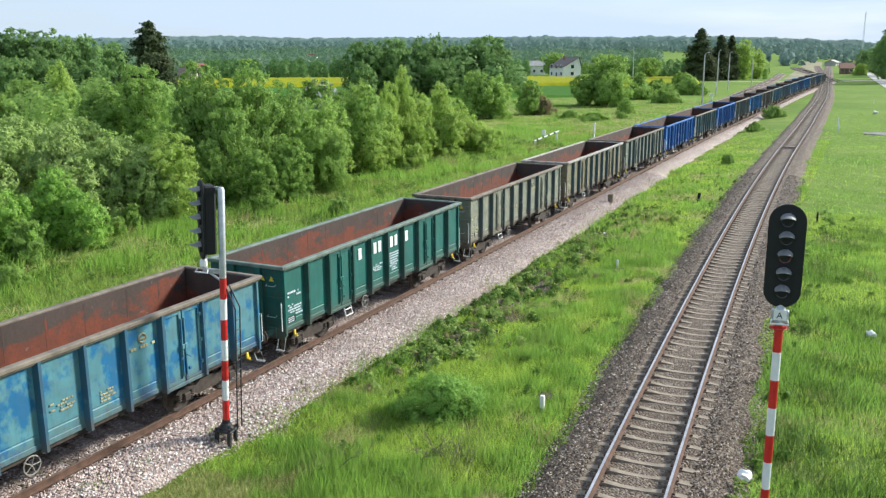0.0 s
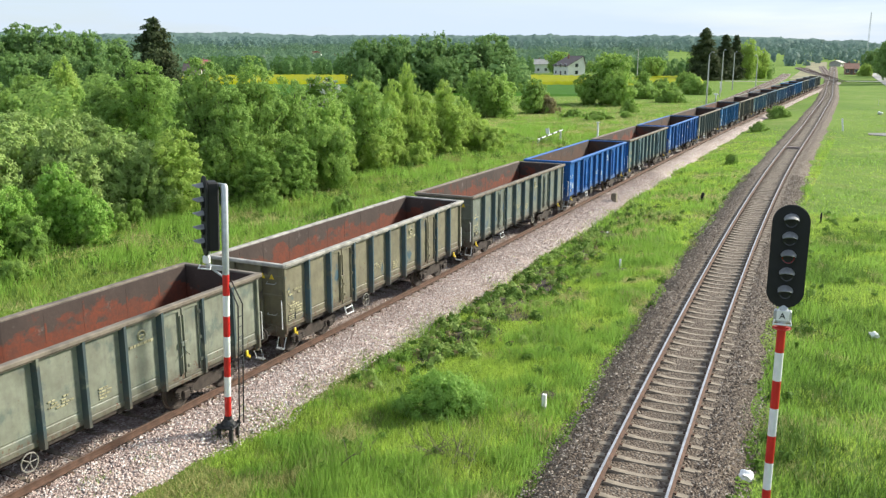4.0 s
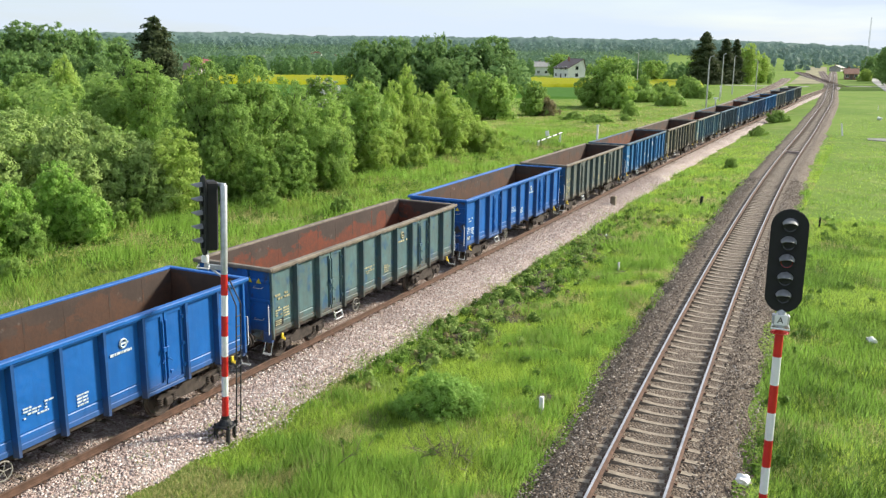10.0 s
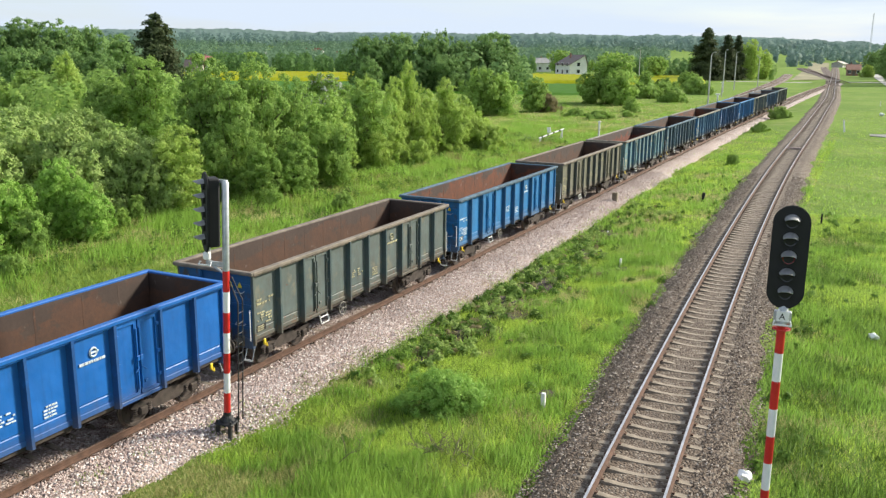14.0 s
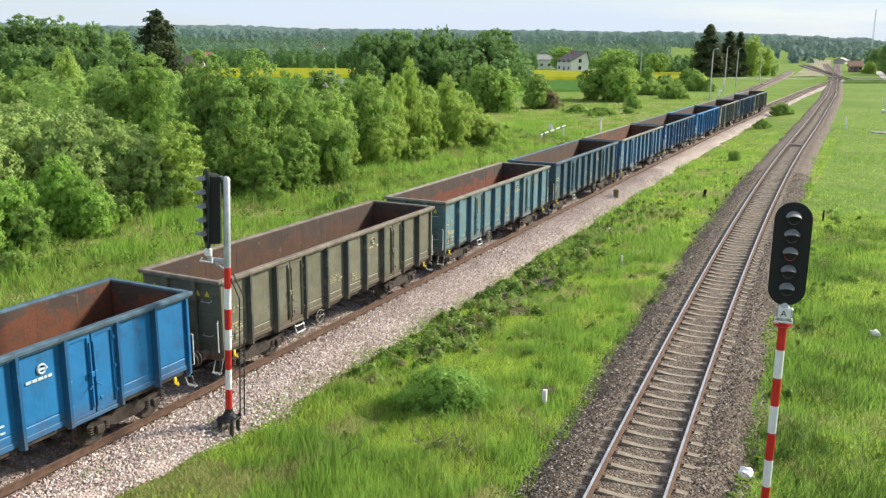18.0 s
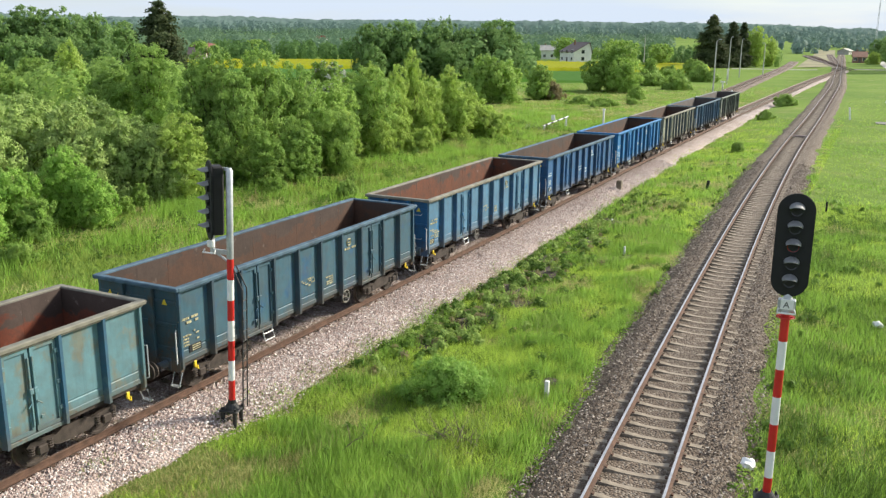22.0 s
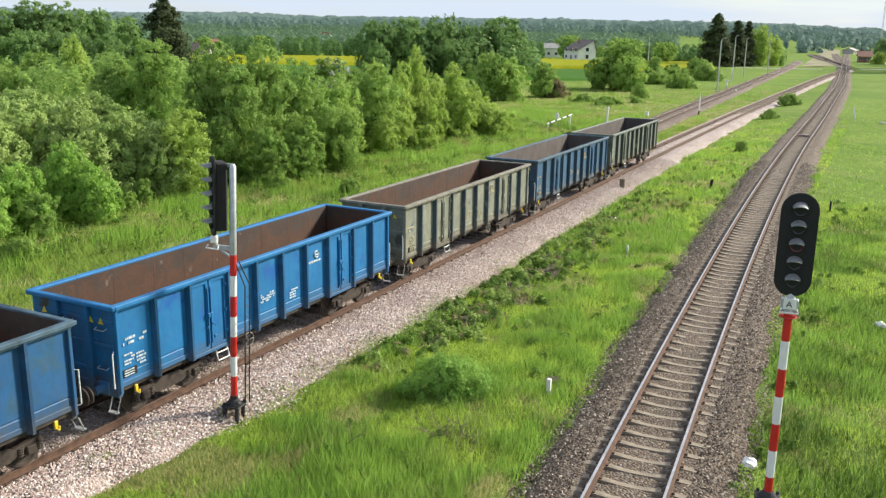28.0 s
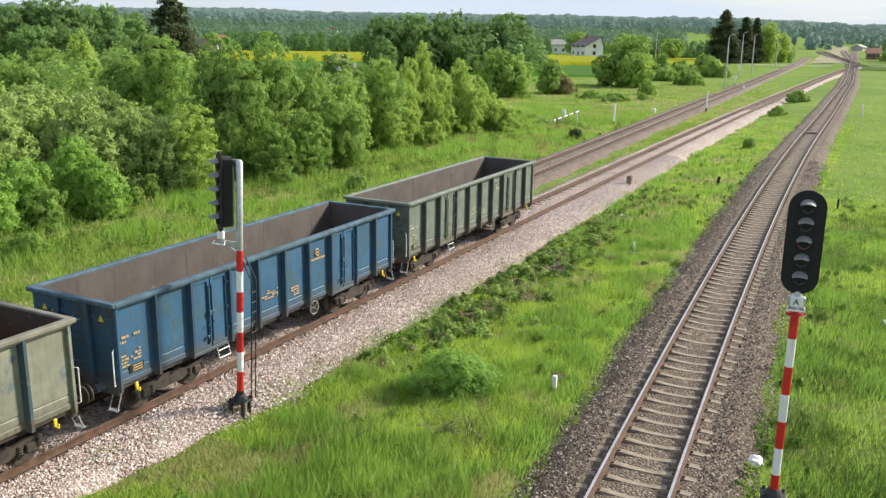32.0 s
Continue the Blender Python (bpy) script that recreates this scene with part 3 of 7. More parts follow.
def bays():
    """Where the posts stand along a side, and where the two pairs of doors hang between them."""
    panel, door = 1.205, 1.47
    ys, doors, y = [], [], -HALF
    for kind in "ppDppppDpp":
        if kind == "D":
            doors.append((y, y + door))
            y += door
        else:
            y += panel
        ys.append(y)
    k = HALF * 2 / (y + HALF)
    fit = lambda v: -HALF + (v + HALF) * k
    return [fit(v) for v in ys[:-1]], [(fit(a), fit(b)) for a, b in doors]


POSTS, DOORS = bays()


def wheelset():
    g = Geo()
    for s in (-1, 1):
        prof = [(0.685, 0.10), (0.685, 0.49), (0.715, 0.49), (0.72, 0.46), (0.815, 0.452), (0.815, 0.39), (0.78, 0.37), (0.77, 0.14), (0.80, 0.10)]
        n = 28
        o = len(g.v)
        for x, r in prof:
            g.v += [(s * x, r * math.cos(2 * math.pi * k / n), r * math.sin(2 * math.pi * k / n)) for k in range(n)]
        for i in range(len(prof) - 1):
            for k in range(n):
                g.f.append((o + i * n + k, o + i * n + (k + 1) % n, o + (i + 1) * n + (k + 1) % n, o + (i + 1) * n + k))
                g.s.append(1 if i in (2, 3) else 0)
        for k in range(6):
            a = 2 * math.pi * k / 6
            g.tube([(s * 0.765, 0.25 * math.cos(a), 0.25 * math.sin(a)), (s * 0.795, 0.25 * math.cos(a), 0.25 * math.sin(a))], 0.035, 6)
    g.tube([(-1.02, 0, 0), (1.02, 0, 0)], 0.075, 12)
    return g.mesh("wheelset", M["iron"], M["steel"])


def build_wagon(at):
    """An open four-axle goods wagon. The paint of its parts is set wagon by wagon."""
    w = thing("goods_wagon", "open goods wagon", "wagon", at, group="wagons of the train")
    P, I = "paint", "inside"
    made = []

    def put(name, geo, slot, parent=None, label="", smooth=False):
        mat = {"paint": M["black"], "post": M["black"], "end": M["black"], "inside": M["iron"]}.get(slot) or M[slot]
        ob = part(name, geo, mat, parent or w, label, smooth)
        made.append((ob.name, slot))
        return ob

    # underframe
    g = Geo()
    g.box(-1.30, 1.30, -HALF + 0.06, HALF - 0.06, 1.14, 1.22)
    put("floor", g, I)
    for s in (-1, 1):
        g = Geo()
        g.box(s * 1.22 - 0.05, s * 1.22 + 0.05, -HALF + 0.1, HALF - 0.1, 0.93, 1.16, 0.01)
        for y in (-4.2, -2.0, 0, 2.0, 4.2):
            g.box(s * 1.12 - 0.12, s * 1.12 + 0.12, y - 0.04, y + 0.04, 0.97, 1.13)
        put("solebar", g, "iron")
    g = Geo()
    g.box(-0.32, -0.2, -HALF + 0.2, HALF - 0.2, 0.8, 1.13, 0.01)
    g.box(0.2, 0.32, -HALF + 0.2, HALF - 0.2, 0.8, 1.13, 0.01)
    for y in (-3.2, -1.1, 1.1, 3.2):
        g.box(-1.2, 1.2, y - 0.06, y + 0.06, 0.85, 1.13)
    put("centre_sill", g, "iron")
    g = Geo()
    g.tube([(0.45, -1.2, 0.78), (0.45, 0.1, 0.78)], 0.19, 14)
    g.box(0.35, 0.55, -0.95, -0.85, 0.78, 1.13)
    g.box(0.35, 0.55, -0.15, -0.05, 0.78, 1.13)
    put("brake_reservoir", g, "iron")
    g = Geo()
    g.tube([(-0.5, 0.4, 0.72), (-0.5, 2.6, 0.60), (-0.3, 3.3, 0.55)], 0.03, 6)
    g.tube([(0.1, -3.2, 0.58), (0.1, -1.2, 0.66), (0.3, 1.4, 0.66)], 0.03, 6)
    put("brake_rod", g, "iron")

    # sides
    z0 = 1.04
    for s in (-1, 1):
        edges = [-HALF] + POSTS + [HALF]
        for a, b in zip(edges[:-1], edges[1:]):
            g = Geo()
            if any(abs(a - d[0]) < 0.01 for d in DOORS):
                g.box(min(s * 1.295, s * 1.27), max(s * 1.295, s * 1.27), a, b, 1.2, RIM - 0.1)
                put("side_wall", g, P)
                continue
            # a pressed panel: flat with folded rims
            x1, x2 = s * 1.295, s * WALL
            o = s * (WALL + 0.018)
            prof = [(x1, z0 + 0.02), (o, z0 + 0.02), (o, z0 + 0.13), (x2, z0 + 0.145), (x2, 1.36), (s * (WALL - 0.012), 1.38), (s * (WALL - 0.012), 1.40), (x2, 1.42), (x2, RIM - 0.12), (s * (WALL - 0.008), RIM - 0.11), (x1, RIM - 0.11)]
            n = len(prof)
            g.add([(x, y, z) for y in (a + 0.02, b - 0.02) for x, z in prof],
                  [tuple(range(n)), tuple(range(2 * n - 1, n - 1, -1))] + [(i, n + i, n + (i + 1) % n, (i + 1) % n) for i in range(n)])
            put("side_panel", g, P)
        g = Geo()
        g.box(min(s * 1.235, s * 1.27), max(s * 1.235, s * 1.27), -HALF + 0.09, HALF - 0.09, 1.22, RIM - 0.05)
        lining = put("lining", g, I)
        for y in POSTS:
            g = Geo()
            g.box(min(s * 1.2315, s * 1.2345), max(s * 1.2315, s * 1.2345), y - 0.03, y + 0.03, 1.23, RIM - 0.12)
            put("weld_seam", g, I, lining)
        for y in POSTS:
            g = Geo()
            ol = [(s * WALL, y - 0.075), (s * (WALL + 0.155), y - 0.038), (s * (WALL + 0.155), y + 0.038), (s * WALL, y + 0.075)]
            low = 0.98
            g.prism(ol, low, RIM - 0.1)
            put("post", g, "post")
        for y in (-HALF, HALF):
            e = 1 if y > 0 else -1
            g = Geo()
            g.box(min(s * 1.31, s * 1.40), max(s * 1.31, s * 1.40), min(y, y - e * 0.09), max(y, y - e * 0.09), 0.92, RIM - 0.1, 0.012)
            put("corner_post", g, P)
        for d in DOORS:
            mid = sum(d) / 2
            for k, (a, b) in enumerate(((d[0] + 0.07, mid - 0.025), (mid + 0.025, d[1] - 0.07))):
                g = Geo()
                top, bot = RIM - 0.17, z0 + 0.03
                x0, x1, x2 = s * WALL, s * (WALL + 0.03), s * (WALL + 0.07)
                g.box(min(x0, x1), max(x0, x1), a, b, bot, top, 0.006)
                leaf = put("door", g, P)
                g = Geo()
                g.rim(min(x1, x2), max(x1, x2), a, b, bot, top, 0.08)
                put("door_frame", g, P, leaf)
                g = Geo()
                hy = (a + 0.03) if k else (b - 0.03)
                g.box(min(x2, s * (WALL + 0.10)), max(x2, s * (WALL + 0.10)), hy - 0.022, hy + 0.022, bot + 0.15, top - 0.2, 0.006)
                g.box(min(x2, s * (WALL + 0.13)), max(x2, s * (WALL + 0.13)), hy - 0.05, hy + 0.05, 1.95, 2.08, 0.01)
                if k:
                    g.box(min(x2, s * (WALL + 0.12)), max(x2, s * (WALL + 0.12)), hy + 0.06, hy + 0.14, 1.33, 1.42, 0.01)
                g.tube([(s * (WALL + 0.12), hy, 1.78), (s * (WALL + 0.12), hy + (0.12 if k else -0.12), 1.68)], 0.014, 6)
                put("lock_bar", g, P, leaf)
                for hz in (1.4, 2.0, 2.7):
                    g = Geo()
                    hh = b if k else a
                    g.box(min(x0, s * (WALL + 0.10)), max(x0, s * (WALL + 0.10)), hh - 0.06, hh + 0.06, hz - 0.05, hz + 0.05, 0.012)
                    put("hinge", g, P, leaf)
            g = Geo()
            g.box(min(s * WALL, s * (WALL + 0.08)), max(s * WALL, s * (WALL + 0.08)), d[0], d[1], z0 - 0.09, z0 + 0.01, 0.012)
            put("door_sill", g, P)
        g = Geo()
        g.box(min(s * 1.285, s * 1.48), max(s * 1.285, s * 1.48), -HALF - 0.05, HALF + 0.05, RIM - 0.115, RIM, 0.022)
        g.box(min(s * 1.39, s * 1.43), max(s * 1.39, s * 1.43), -HALF, HALF, RIM - 0.15, RIM - 0.115)
        put("top_rail", g, "rim")

    # ends
    for e in (-1, 1):
        y = e * HALF
        g = Geo()
        g.box(-1.31, 1.31, min(y - e * 0.03, y), max(y - e * 0.03, y), 1.0, RIM - 0.1)
        for zz in (1.45, 2.1, 2.7):
            g.box(-1.31, 1.31, min(y, y + e * 0.03), max(y, y + e * 0.03), zz - 0.05, zz + 0.05, 0.01)
        put("end_wall", g, "end")
        g = Geo()
        g.box(-1.30, 1.30, min(y - e * 0.06, y - e * 0.035), max(y - e * 0.06, y - e * 0.035), 1.22, RIM - 0.05)
        put("end_lining", g, I)
        for x in (-0.5, 0.5):
            g = Geo()
            g.box(x - 0.09, x + 0.09, min(y, y + e * 0.11), max(y, y + e * 0.11), 1.0, RIM - 0.1, 0.015)
            put("end_post", g, "end")
        g = Geo()
        g.box(-1.465, 1.465, min(y - e * 0.045, y + e * 0.13), max(y - e * 0.045, y + e * 0.13), RIM - 0.112, RIM - 0.003, 0.022)
        put("top_rail", g, "rim")
        g = Geo()
        g.box(-1.33, 1.33, min(y - e * 0.12, y + e * 0.02), max(y - e * 0.12, y + e * 0.02), 0.82, 1.14, 0.015)
        put("headstock", g, "end")
        for x in (-0.875, 0.875):
            g = Geo()
            g.tube([(x, y, 1.02), (x, y + e * 0.33, 1.02)], 0.105, 14)
            g.box(x - 0.17, x + 0.17, min(y, y + e * 0.04), max(y, y + e * 0.04), 0.86, 1.18, 0.015)
            buf = put("buffer", g, P)
            g = Geo()
            g.tube([(x, y + e * 0.33, 1.02), (x, y + e * 0.53, 1.02)], 0.07, 12)
            g.tube([(x, y + e * 0.53, 1.02), (x, y + e * 0.57, 1.02), (x, y + e * 0.595, 1.02)], [0.23, 0.235, 0.20], 20)
            put("buffer_head", g, "iron", buf)
        g = Geo()
        g.box(-0.06, 0.06, min(y, y + e * 0.22), max(y, y + e * 0.22), 0.96, 1.08, 0.02)
        g.tube([(0, y + e * 0.2, 1.0), (0, y + e * 0.40, 0.9), (0, y + e * 0.6, 0.98)], 0.035, 8)
        put("coupling", g, "iron")
        g = Geo()
        g.tube([(0.28, y, 0.86), (0.3, y + e * 0.2, 0.72), (0.3, y + e * 0.42, 0.55), (0.28, y + e * 0.6, 0.66)], 0.028, 7)
        put("brake_hose", g, "black")
        for x in (-1.25, 1.25):
            s = 1 if x > 0 else -1
            g = Geo()
            yy = y + e * 0.13
            g.tube([(x, y, 1.98), (x + s * 0.10, yy, 1.95), (x + s * 0.10, yy, 1.12), (x, y, 1.08)], 0.016, 7)
            put("handrail", g, "white")
            g = Geo()
            g.tube([(x - s * 0.15, y, 0.82), (x - s * 0.15, yy, 0.5), (x + s * 0.12, yy, 0.5), (x + s * 0.12, y, 0.85)], 0.018, 6)
            g.box(min(x - s * 0.15, x + s * 0.12), max(x - s * 0.15, x + s * 0.12), yy - 0.06, yy + 0.06, 0.49, 0.515)
            put("footstep", g, "galv")
            g = Geo()
            g.box(x + s * 0.06 - 0.025, x + s * 0.06 + 0.025, y - e * 0.55 - 0.05, y - e * 0.55 + 0.05, 0.80, 0.98, 0.015)
            g.tube([(x + s * 0.1, y - e * 0.5, 0.84), (x + s * 0.16, y - e * 0.55, 0.78), (x + s * 0.1, y - e * 0.6, 0.84)], 0.025, 6)
            put("lashing_hook", g, "yellow")
        for x, zz in ((0.92, 2.52), (0.92, 1.55), (-0.15, 2.62)):
            g = Geo()
            g.tube([(x - 0.16, y, zz), (x - 0.15, y + e * 0.09, zz - 0.03), (x + 0.15, y + e * 0.09, zz - 0.03), (x + 0.16, y, zz)], 0.012, 6)
            put("grab_iron", g, "galv")

    # running gear
    for by in (-4.35, 4.35):
        g = Geo()
        g.box(-1.0, 1.0, by - 0.16, by + 0.16, 0.5, 0.72, 0.02)
        g.tube([(0, by, 0.72), (0, by, 0.86)], 0.2, 12)
        bog = put("bogie", g, "iron")
        for s in (-1, 1):
            g = Geo()
            pr = [(-1.25, 0.62), (-1.15, 0.70), (-0.5, 0.62), (-0.3, 0.72), (0.3, 0.72), (0.5, 0.62), (1.15, 0.70), (1.25, 0.62), (1.2, 0.5), (0.75, 0.5), (0.4, 0.36), (-0.4, 0.36), (-0.75, 0.5), (-1.2, 0.5)]
            mm = Matrix.Translation((s * 1.0, by, 0)) @ Matrix(((0, 0, 1, 0), (1, 0, 0, 0), (0, 1, 0, 0), (0, 0, 0, 1)))
            g.prism(pr, -0.05, 0.05, mm)
            put("side_frame", g, "iron", bog)
            for q in (-0.9, 0.9):
                g = Geo()
                g.box(s * 1.03 - 0.09, s * 1.03 + 0.11 * (s > 0) + 0.09 * (s < 0), by + q - 0.13, by + q + 0.13, 0.35, 0.57, 0.03)
                put("axle_box", g, "iron", bog)
                for d in (-0.24, 0.24):
                    g = Geo()
                    for k in range(4):
                        g.ring((s * 1.02, by + q + d, 0.41 + 0.055 * k), (0, 0, 1), 0.07, 0.02, 10, 5)
                    put("spring", g, "iron", bog)
    ws = wheelset()
    for by in (-5.25, -3.45, 3.45, 5.25):
        o = new("wheelset", ws)
        o.parent = w
        o.matrix_basis = pose(0, by, 0.46)
    for s in (-1, 1):
        g = Geo()
        c = (s * 1.34, -1.55, 0.80)
        g.ring(c, (1, 0, 0), 0.21, 0.017, 22, 6)
        for k in range(5):
            a = 2 * math.pi * k / 5
            g.tube([c, (c[0], c[1] + 0.21 * math.cos(a), c[2] + 0.21 * math.sin(a))], 0.011, 5)
        g.tube([(s * 1.1, c[1], c[2]), c], 0.02, 6)
        put("handwheel", g, "wheel_grey")
        g = Geo()
        y = -2.65 * s
        g.tube([(s * 1.25, y - 0.22, 1.05), (s * 1.37, y - 0.22, 0.62), (s * 1.37, y + 0.22, 0.62), (s * 1.25, y + 0.22, 1.05)], 0.022, 6)
        g.tube([(s * 1.33, y - 0.22, 0.82), (s * 1.33, y + 0.22, 0.82)], 0.018, 6)
        put("step", g, "white")
    slots = {}
    for (name, slot) in made:
        slots[name] = slot
    return w, slots


def bars(g, s, y, z, rows, h=0.05, w=0.5, seed=1, skip=0.35):
    """Lines of short bars on a side wall, for stencilled writing."""
    rng = random.Random(seed)
    for r in range(rows):
        zz, yy = z - r * h * 1.55, y
        while yy < y + w * rng.uniform(0.75, 1.0):
            ln = rng.uniform(0.03, 0.14)
            if rng.random() > skip:
                x0, x1 = s * (WALL + 0.013), s * (WALL + 0.024)
                g.box(min(x0, x1), max(x0, x1), yy, yy + ln, zz - h * 0.8, zz)
            yy += ln + 0.02
    return g


def stencil(w, mat, g):
    return tagged(part("stencil", g, mat, w), kind="stuff")


def markings(w, kind, mat, seed):
    """Stencils of one wagon, as plain bars and shapes in their colours."""
    for s in (-1, 1):
        y0 = -HALF if s > 0 else HALF - 0.95
        stencil(w, mat, bars(Geo(), s, y0 + 0.22, 2.25, 2, 0.075, 0.75, seed))
        stencil(w, mat, bars(Geo(), s, y0 + 0.22, 1.85, 4, 0.05, 0.34, seed + 1))
        stencil(w, mat, bars(Geo(), s, y0 + 0.6, 1.78, 4, 0.055, 0.3, seed + 2, 0.1))
        g = Geo()
        x0, x1 = s * (WALL + 0.003), s * (WALL + 0.02)
        g.box(min(x0, x1), max(x0, x1), y0 + 0.15, y0 + 0.6, 1.27, 1.47, 0.004)
        part("data_plate", g, M["black"], w)
        g = Geo()
        x2 = s * (WALL + 0.028)
        for k in range(3):
            g.box(min(x1, x2), max(x1, x2), y0 + 0.2, y0 + 0.5, 1.30 + k * 0.06, 1.325 + k * 0.06)
        tagged(part("plate_bar", g, mat, w), kind="stuff")
        mid = sorted(p for p in POSTS if DOORS[0][1] - 0.01 <= p <= DOORS[1][0] + 0.01)
        cells = list(zip(mid[:-1], mid[1:]))
        cells = cells if s > 0 else cells[::-1]
        a, b = cells[1]
        stencil(w, mat, bars(Geo(), s, a + 0.25, 1.95, 4, 0.045, 0.7, seed + 3))
        a, b = cells[2]
        stencil(w, mat, bars(Geo(), s, a + 0.42, 1.75, 4, 0.05, 0.35, seed + 4, 0.05))
        if kind == "ring":
            a, b = cells[3]
            c = (a + b) / 2
            g = Geo()
            g.ring((s * (WALL + 0.02), c + 0.05, 2.55), (1, 0, 0), 0.10, 0.028, 16, 4)
            g.box(min(x0, s * (WALL + 0.03)), max(x0, s * (WALL + 0.03)), c - 0.05, c + 0.20, 2.53, 2.57)
            part("emblem", g, mat, w, "round painted emblem")
            stencil(w, mat, bars(Geo(), s, a + 0.24, 2.38, 1, 0.08, 0.75, seed + 5, 0.0))
        elif kind == "blocks":
            for i, (a, b) in enumerate(cells):
                c = (a + b) / 2
                g = Geo()
                for d in ((0.0,), (-0.17, 0.17), (-0.17, 0.17), (-0.2,))[i]:
                    h0, h1 = min(x0, s * (WALL + 0.03)), max(x0, s * (WALL + 0.03))
                    g.box(h0, h1, c + d - 0.12, c + d + 0.10, 2.36, 2.76, 0.03)
                part("emblem", g, M["white"], w, "large white block shapes")
            a, b = cells[2]
            stencil(w, mat, bars(Geo(), s, a + 0.2, 2.15, 6, 0.06, 0.75, seed + 6, 0.1))
        elif kind == "panel":
            a, b = cells[3]
            c = (a + b) / 2
            g = Geo()
            g.ring((s * (WALL + 0.008), c + 0.02, 2.62), (1, 0, 0), 0.11, 0.03, 16, 4)
            g.box(min(x0, s * (WALL + 0.02)), max(x0, s * (WALL + 0.02)), c - 0.08, c + 0.16, 2.60, 2.635)
            part("emblem", g, mat, w, "faded round painted emblem")
            stencil(w, mat, bars(Geo(), s, a + 0.22, 2.45, 1, 0.085, 0.8, seed + 5, 0.12))
    # warning triangles on the ends
    for e in (-1, 1):
        for x in (-0.95, 0.95, 0.62):
            g = Geo()
            y = e * (HALF + 0.032)
            g.add([(x - 0.09, y, 2.63), (x + 0.09, y, 2.63), (x, y, 2.79), (x - 0.09, y + e * 0.006, 2.63), (x + 0.09, y + e * 0.006, 2.63), (x, y + e * 0.006, 2.79)],
                  [(0, 1, 2), (3, 4, 5), (0, 1, 4, 3), (1, 2, 5, 4), (2, 0, 3, 5)])
            part("warning_sign", g, M["yellow"], w)


SHADES = {
    "faded blue": (0.13, 0.37, 0.45), "blotch blue": (0.0, 0.21, 0.50), "bright blue": (0.0, 0.165, 0.62), "mid blue": (0.012, 0.17, 0.45), "dusty blue": (0.012, 0.15, 0.40),
    "worn blue": (0.03, 0.155, 0.32), "dull teal": (0.055, 0.16, 0.23), "pale teal": (0.12, 0.24, 0.26), "blue grey": (0.12, 0.31, 0.50),
    "green": (0.009, 0.18, 0.155), "clear blue": (0.0, 0.235, 0.60), "teal grey": (0.27, 0.31, 0.26), "dark teal": (0.15, 0.20, 0.195), "sky teal": (0.17, 0.36, 0.42), "beige": (0.38, 0.40, 0.31), "sand": (0.33, 0.30, 0.195), "olive": (0.30, 0.29, 0.22), "dark olive": (0.24, 0.235, 0.16),
    "grey green": (0.235, 0.29, 0.25),
}
# what each wagon is: words, paint, colour and amount of the patches, rust, rim, inside, emblem, colour of its writing
FLEET = [
    ("faded light-blue open goods wagon with peeling paint", "faded blue", "blotch blue", 0.5, 0.2, "brown", "red", "panel", "mark_cream"),
    ("dark-green open goods wagon with white block shapes", "green", "green", 0.2, 0.1, "sage", "red", "blocks", "mark_white"),
    ("pale greenish-grey open goods wagon with rust-red inside", "beige", "grey green", 0.3, 0.35, "brown", "red", "panel", "mark_cream"),
    ("yellowish-grey open goods wagon with bluish streaks", "sand", "dull teal", 0.04, 0.4, "pale", "red", "panel", "mark_cream"),
    ("teal-grey open goods wagon with a rusty inside", "teal grey", "worn blue", 0.08, 0.35, "brown", "red", "panel", "mark_cream"),
    ("bright-blue open goods wagon in fresh paint", "bright blue", "bright blue", 0.3, 0.0, "own", "brown", "ring", "mark_white"),
    ("worn teal-blue open goods wagon with scuffed sides", "pale teal", "worn blue", 0.25, 0.3, "brown", "red", "panel", "mark_cream"),
    ("bright-blue open goods wagon with clean sides", "bright blue", "bright blue", 0.3, 0.0, "own", "brown", "ring", "mark_white"),
    ("grey-green weathered open goods wagon", "dark teal", "olive", 0.15, 0.35, "brown", "brown", "panel", "mark_cream"),
    ("mid-blue open goods wagon with a rust-red inside", "clear blue", "mid blue", 0.2, 0.06, "blue", "orange", "ring", "mark_white"),
    ("dark olive-beige open goods wagon with black posts", "dark olive", "olive", 0.4, 0.4, "brown", "brown", "panel", "mark_cream"),
    ("pale sky-blue open goods wagon with rust stains", "sky teal", "teal grey", 0.3, 0.22, "tan", "red", "panel", "mark_cream"),
    ("dull teal-blue open goods wagon with grimy sides", "dull teal", "worn blue", 0.2, 0.25, "blue", "brown", "panel", "mark_cream"),
    ("pale blue-grey open goods wagon with repainted doors", "blue grey", "clear blue", 0.08, 0.22, "tan", "orange", "panel", "mark_cream"),
    ("dusty blue open goods wagon with a white emblem", "dusty blue", "worn blue", 0.3, 0.15, "blue", "brown", "ring", "mark_white"),
    ("bright-blue open goods wagon with a brown inside", "clear blue", "bright blue", 0.15, 0.05, "own", "brown", "ring", "mark_white"),
    ("pale grey-beige open goods wagon with a rusty brown inside", "beige", "worn blue", 0.02, 0.3, "tan", "brown", "panel", "mark_cream"),
    ("faded blue open goods wagon with an orange emblem", "worn blue", "dull teal", 0.3, 0.2, "blue", "grey", "ring", "mark_orange"),
    ("grey-green open goods wagon at the train's end", "grey green", "beige", 0.2, 0.3, "own", "grey", "panel", "mark_cream"),
]
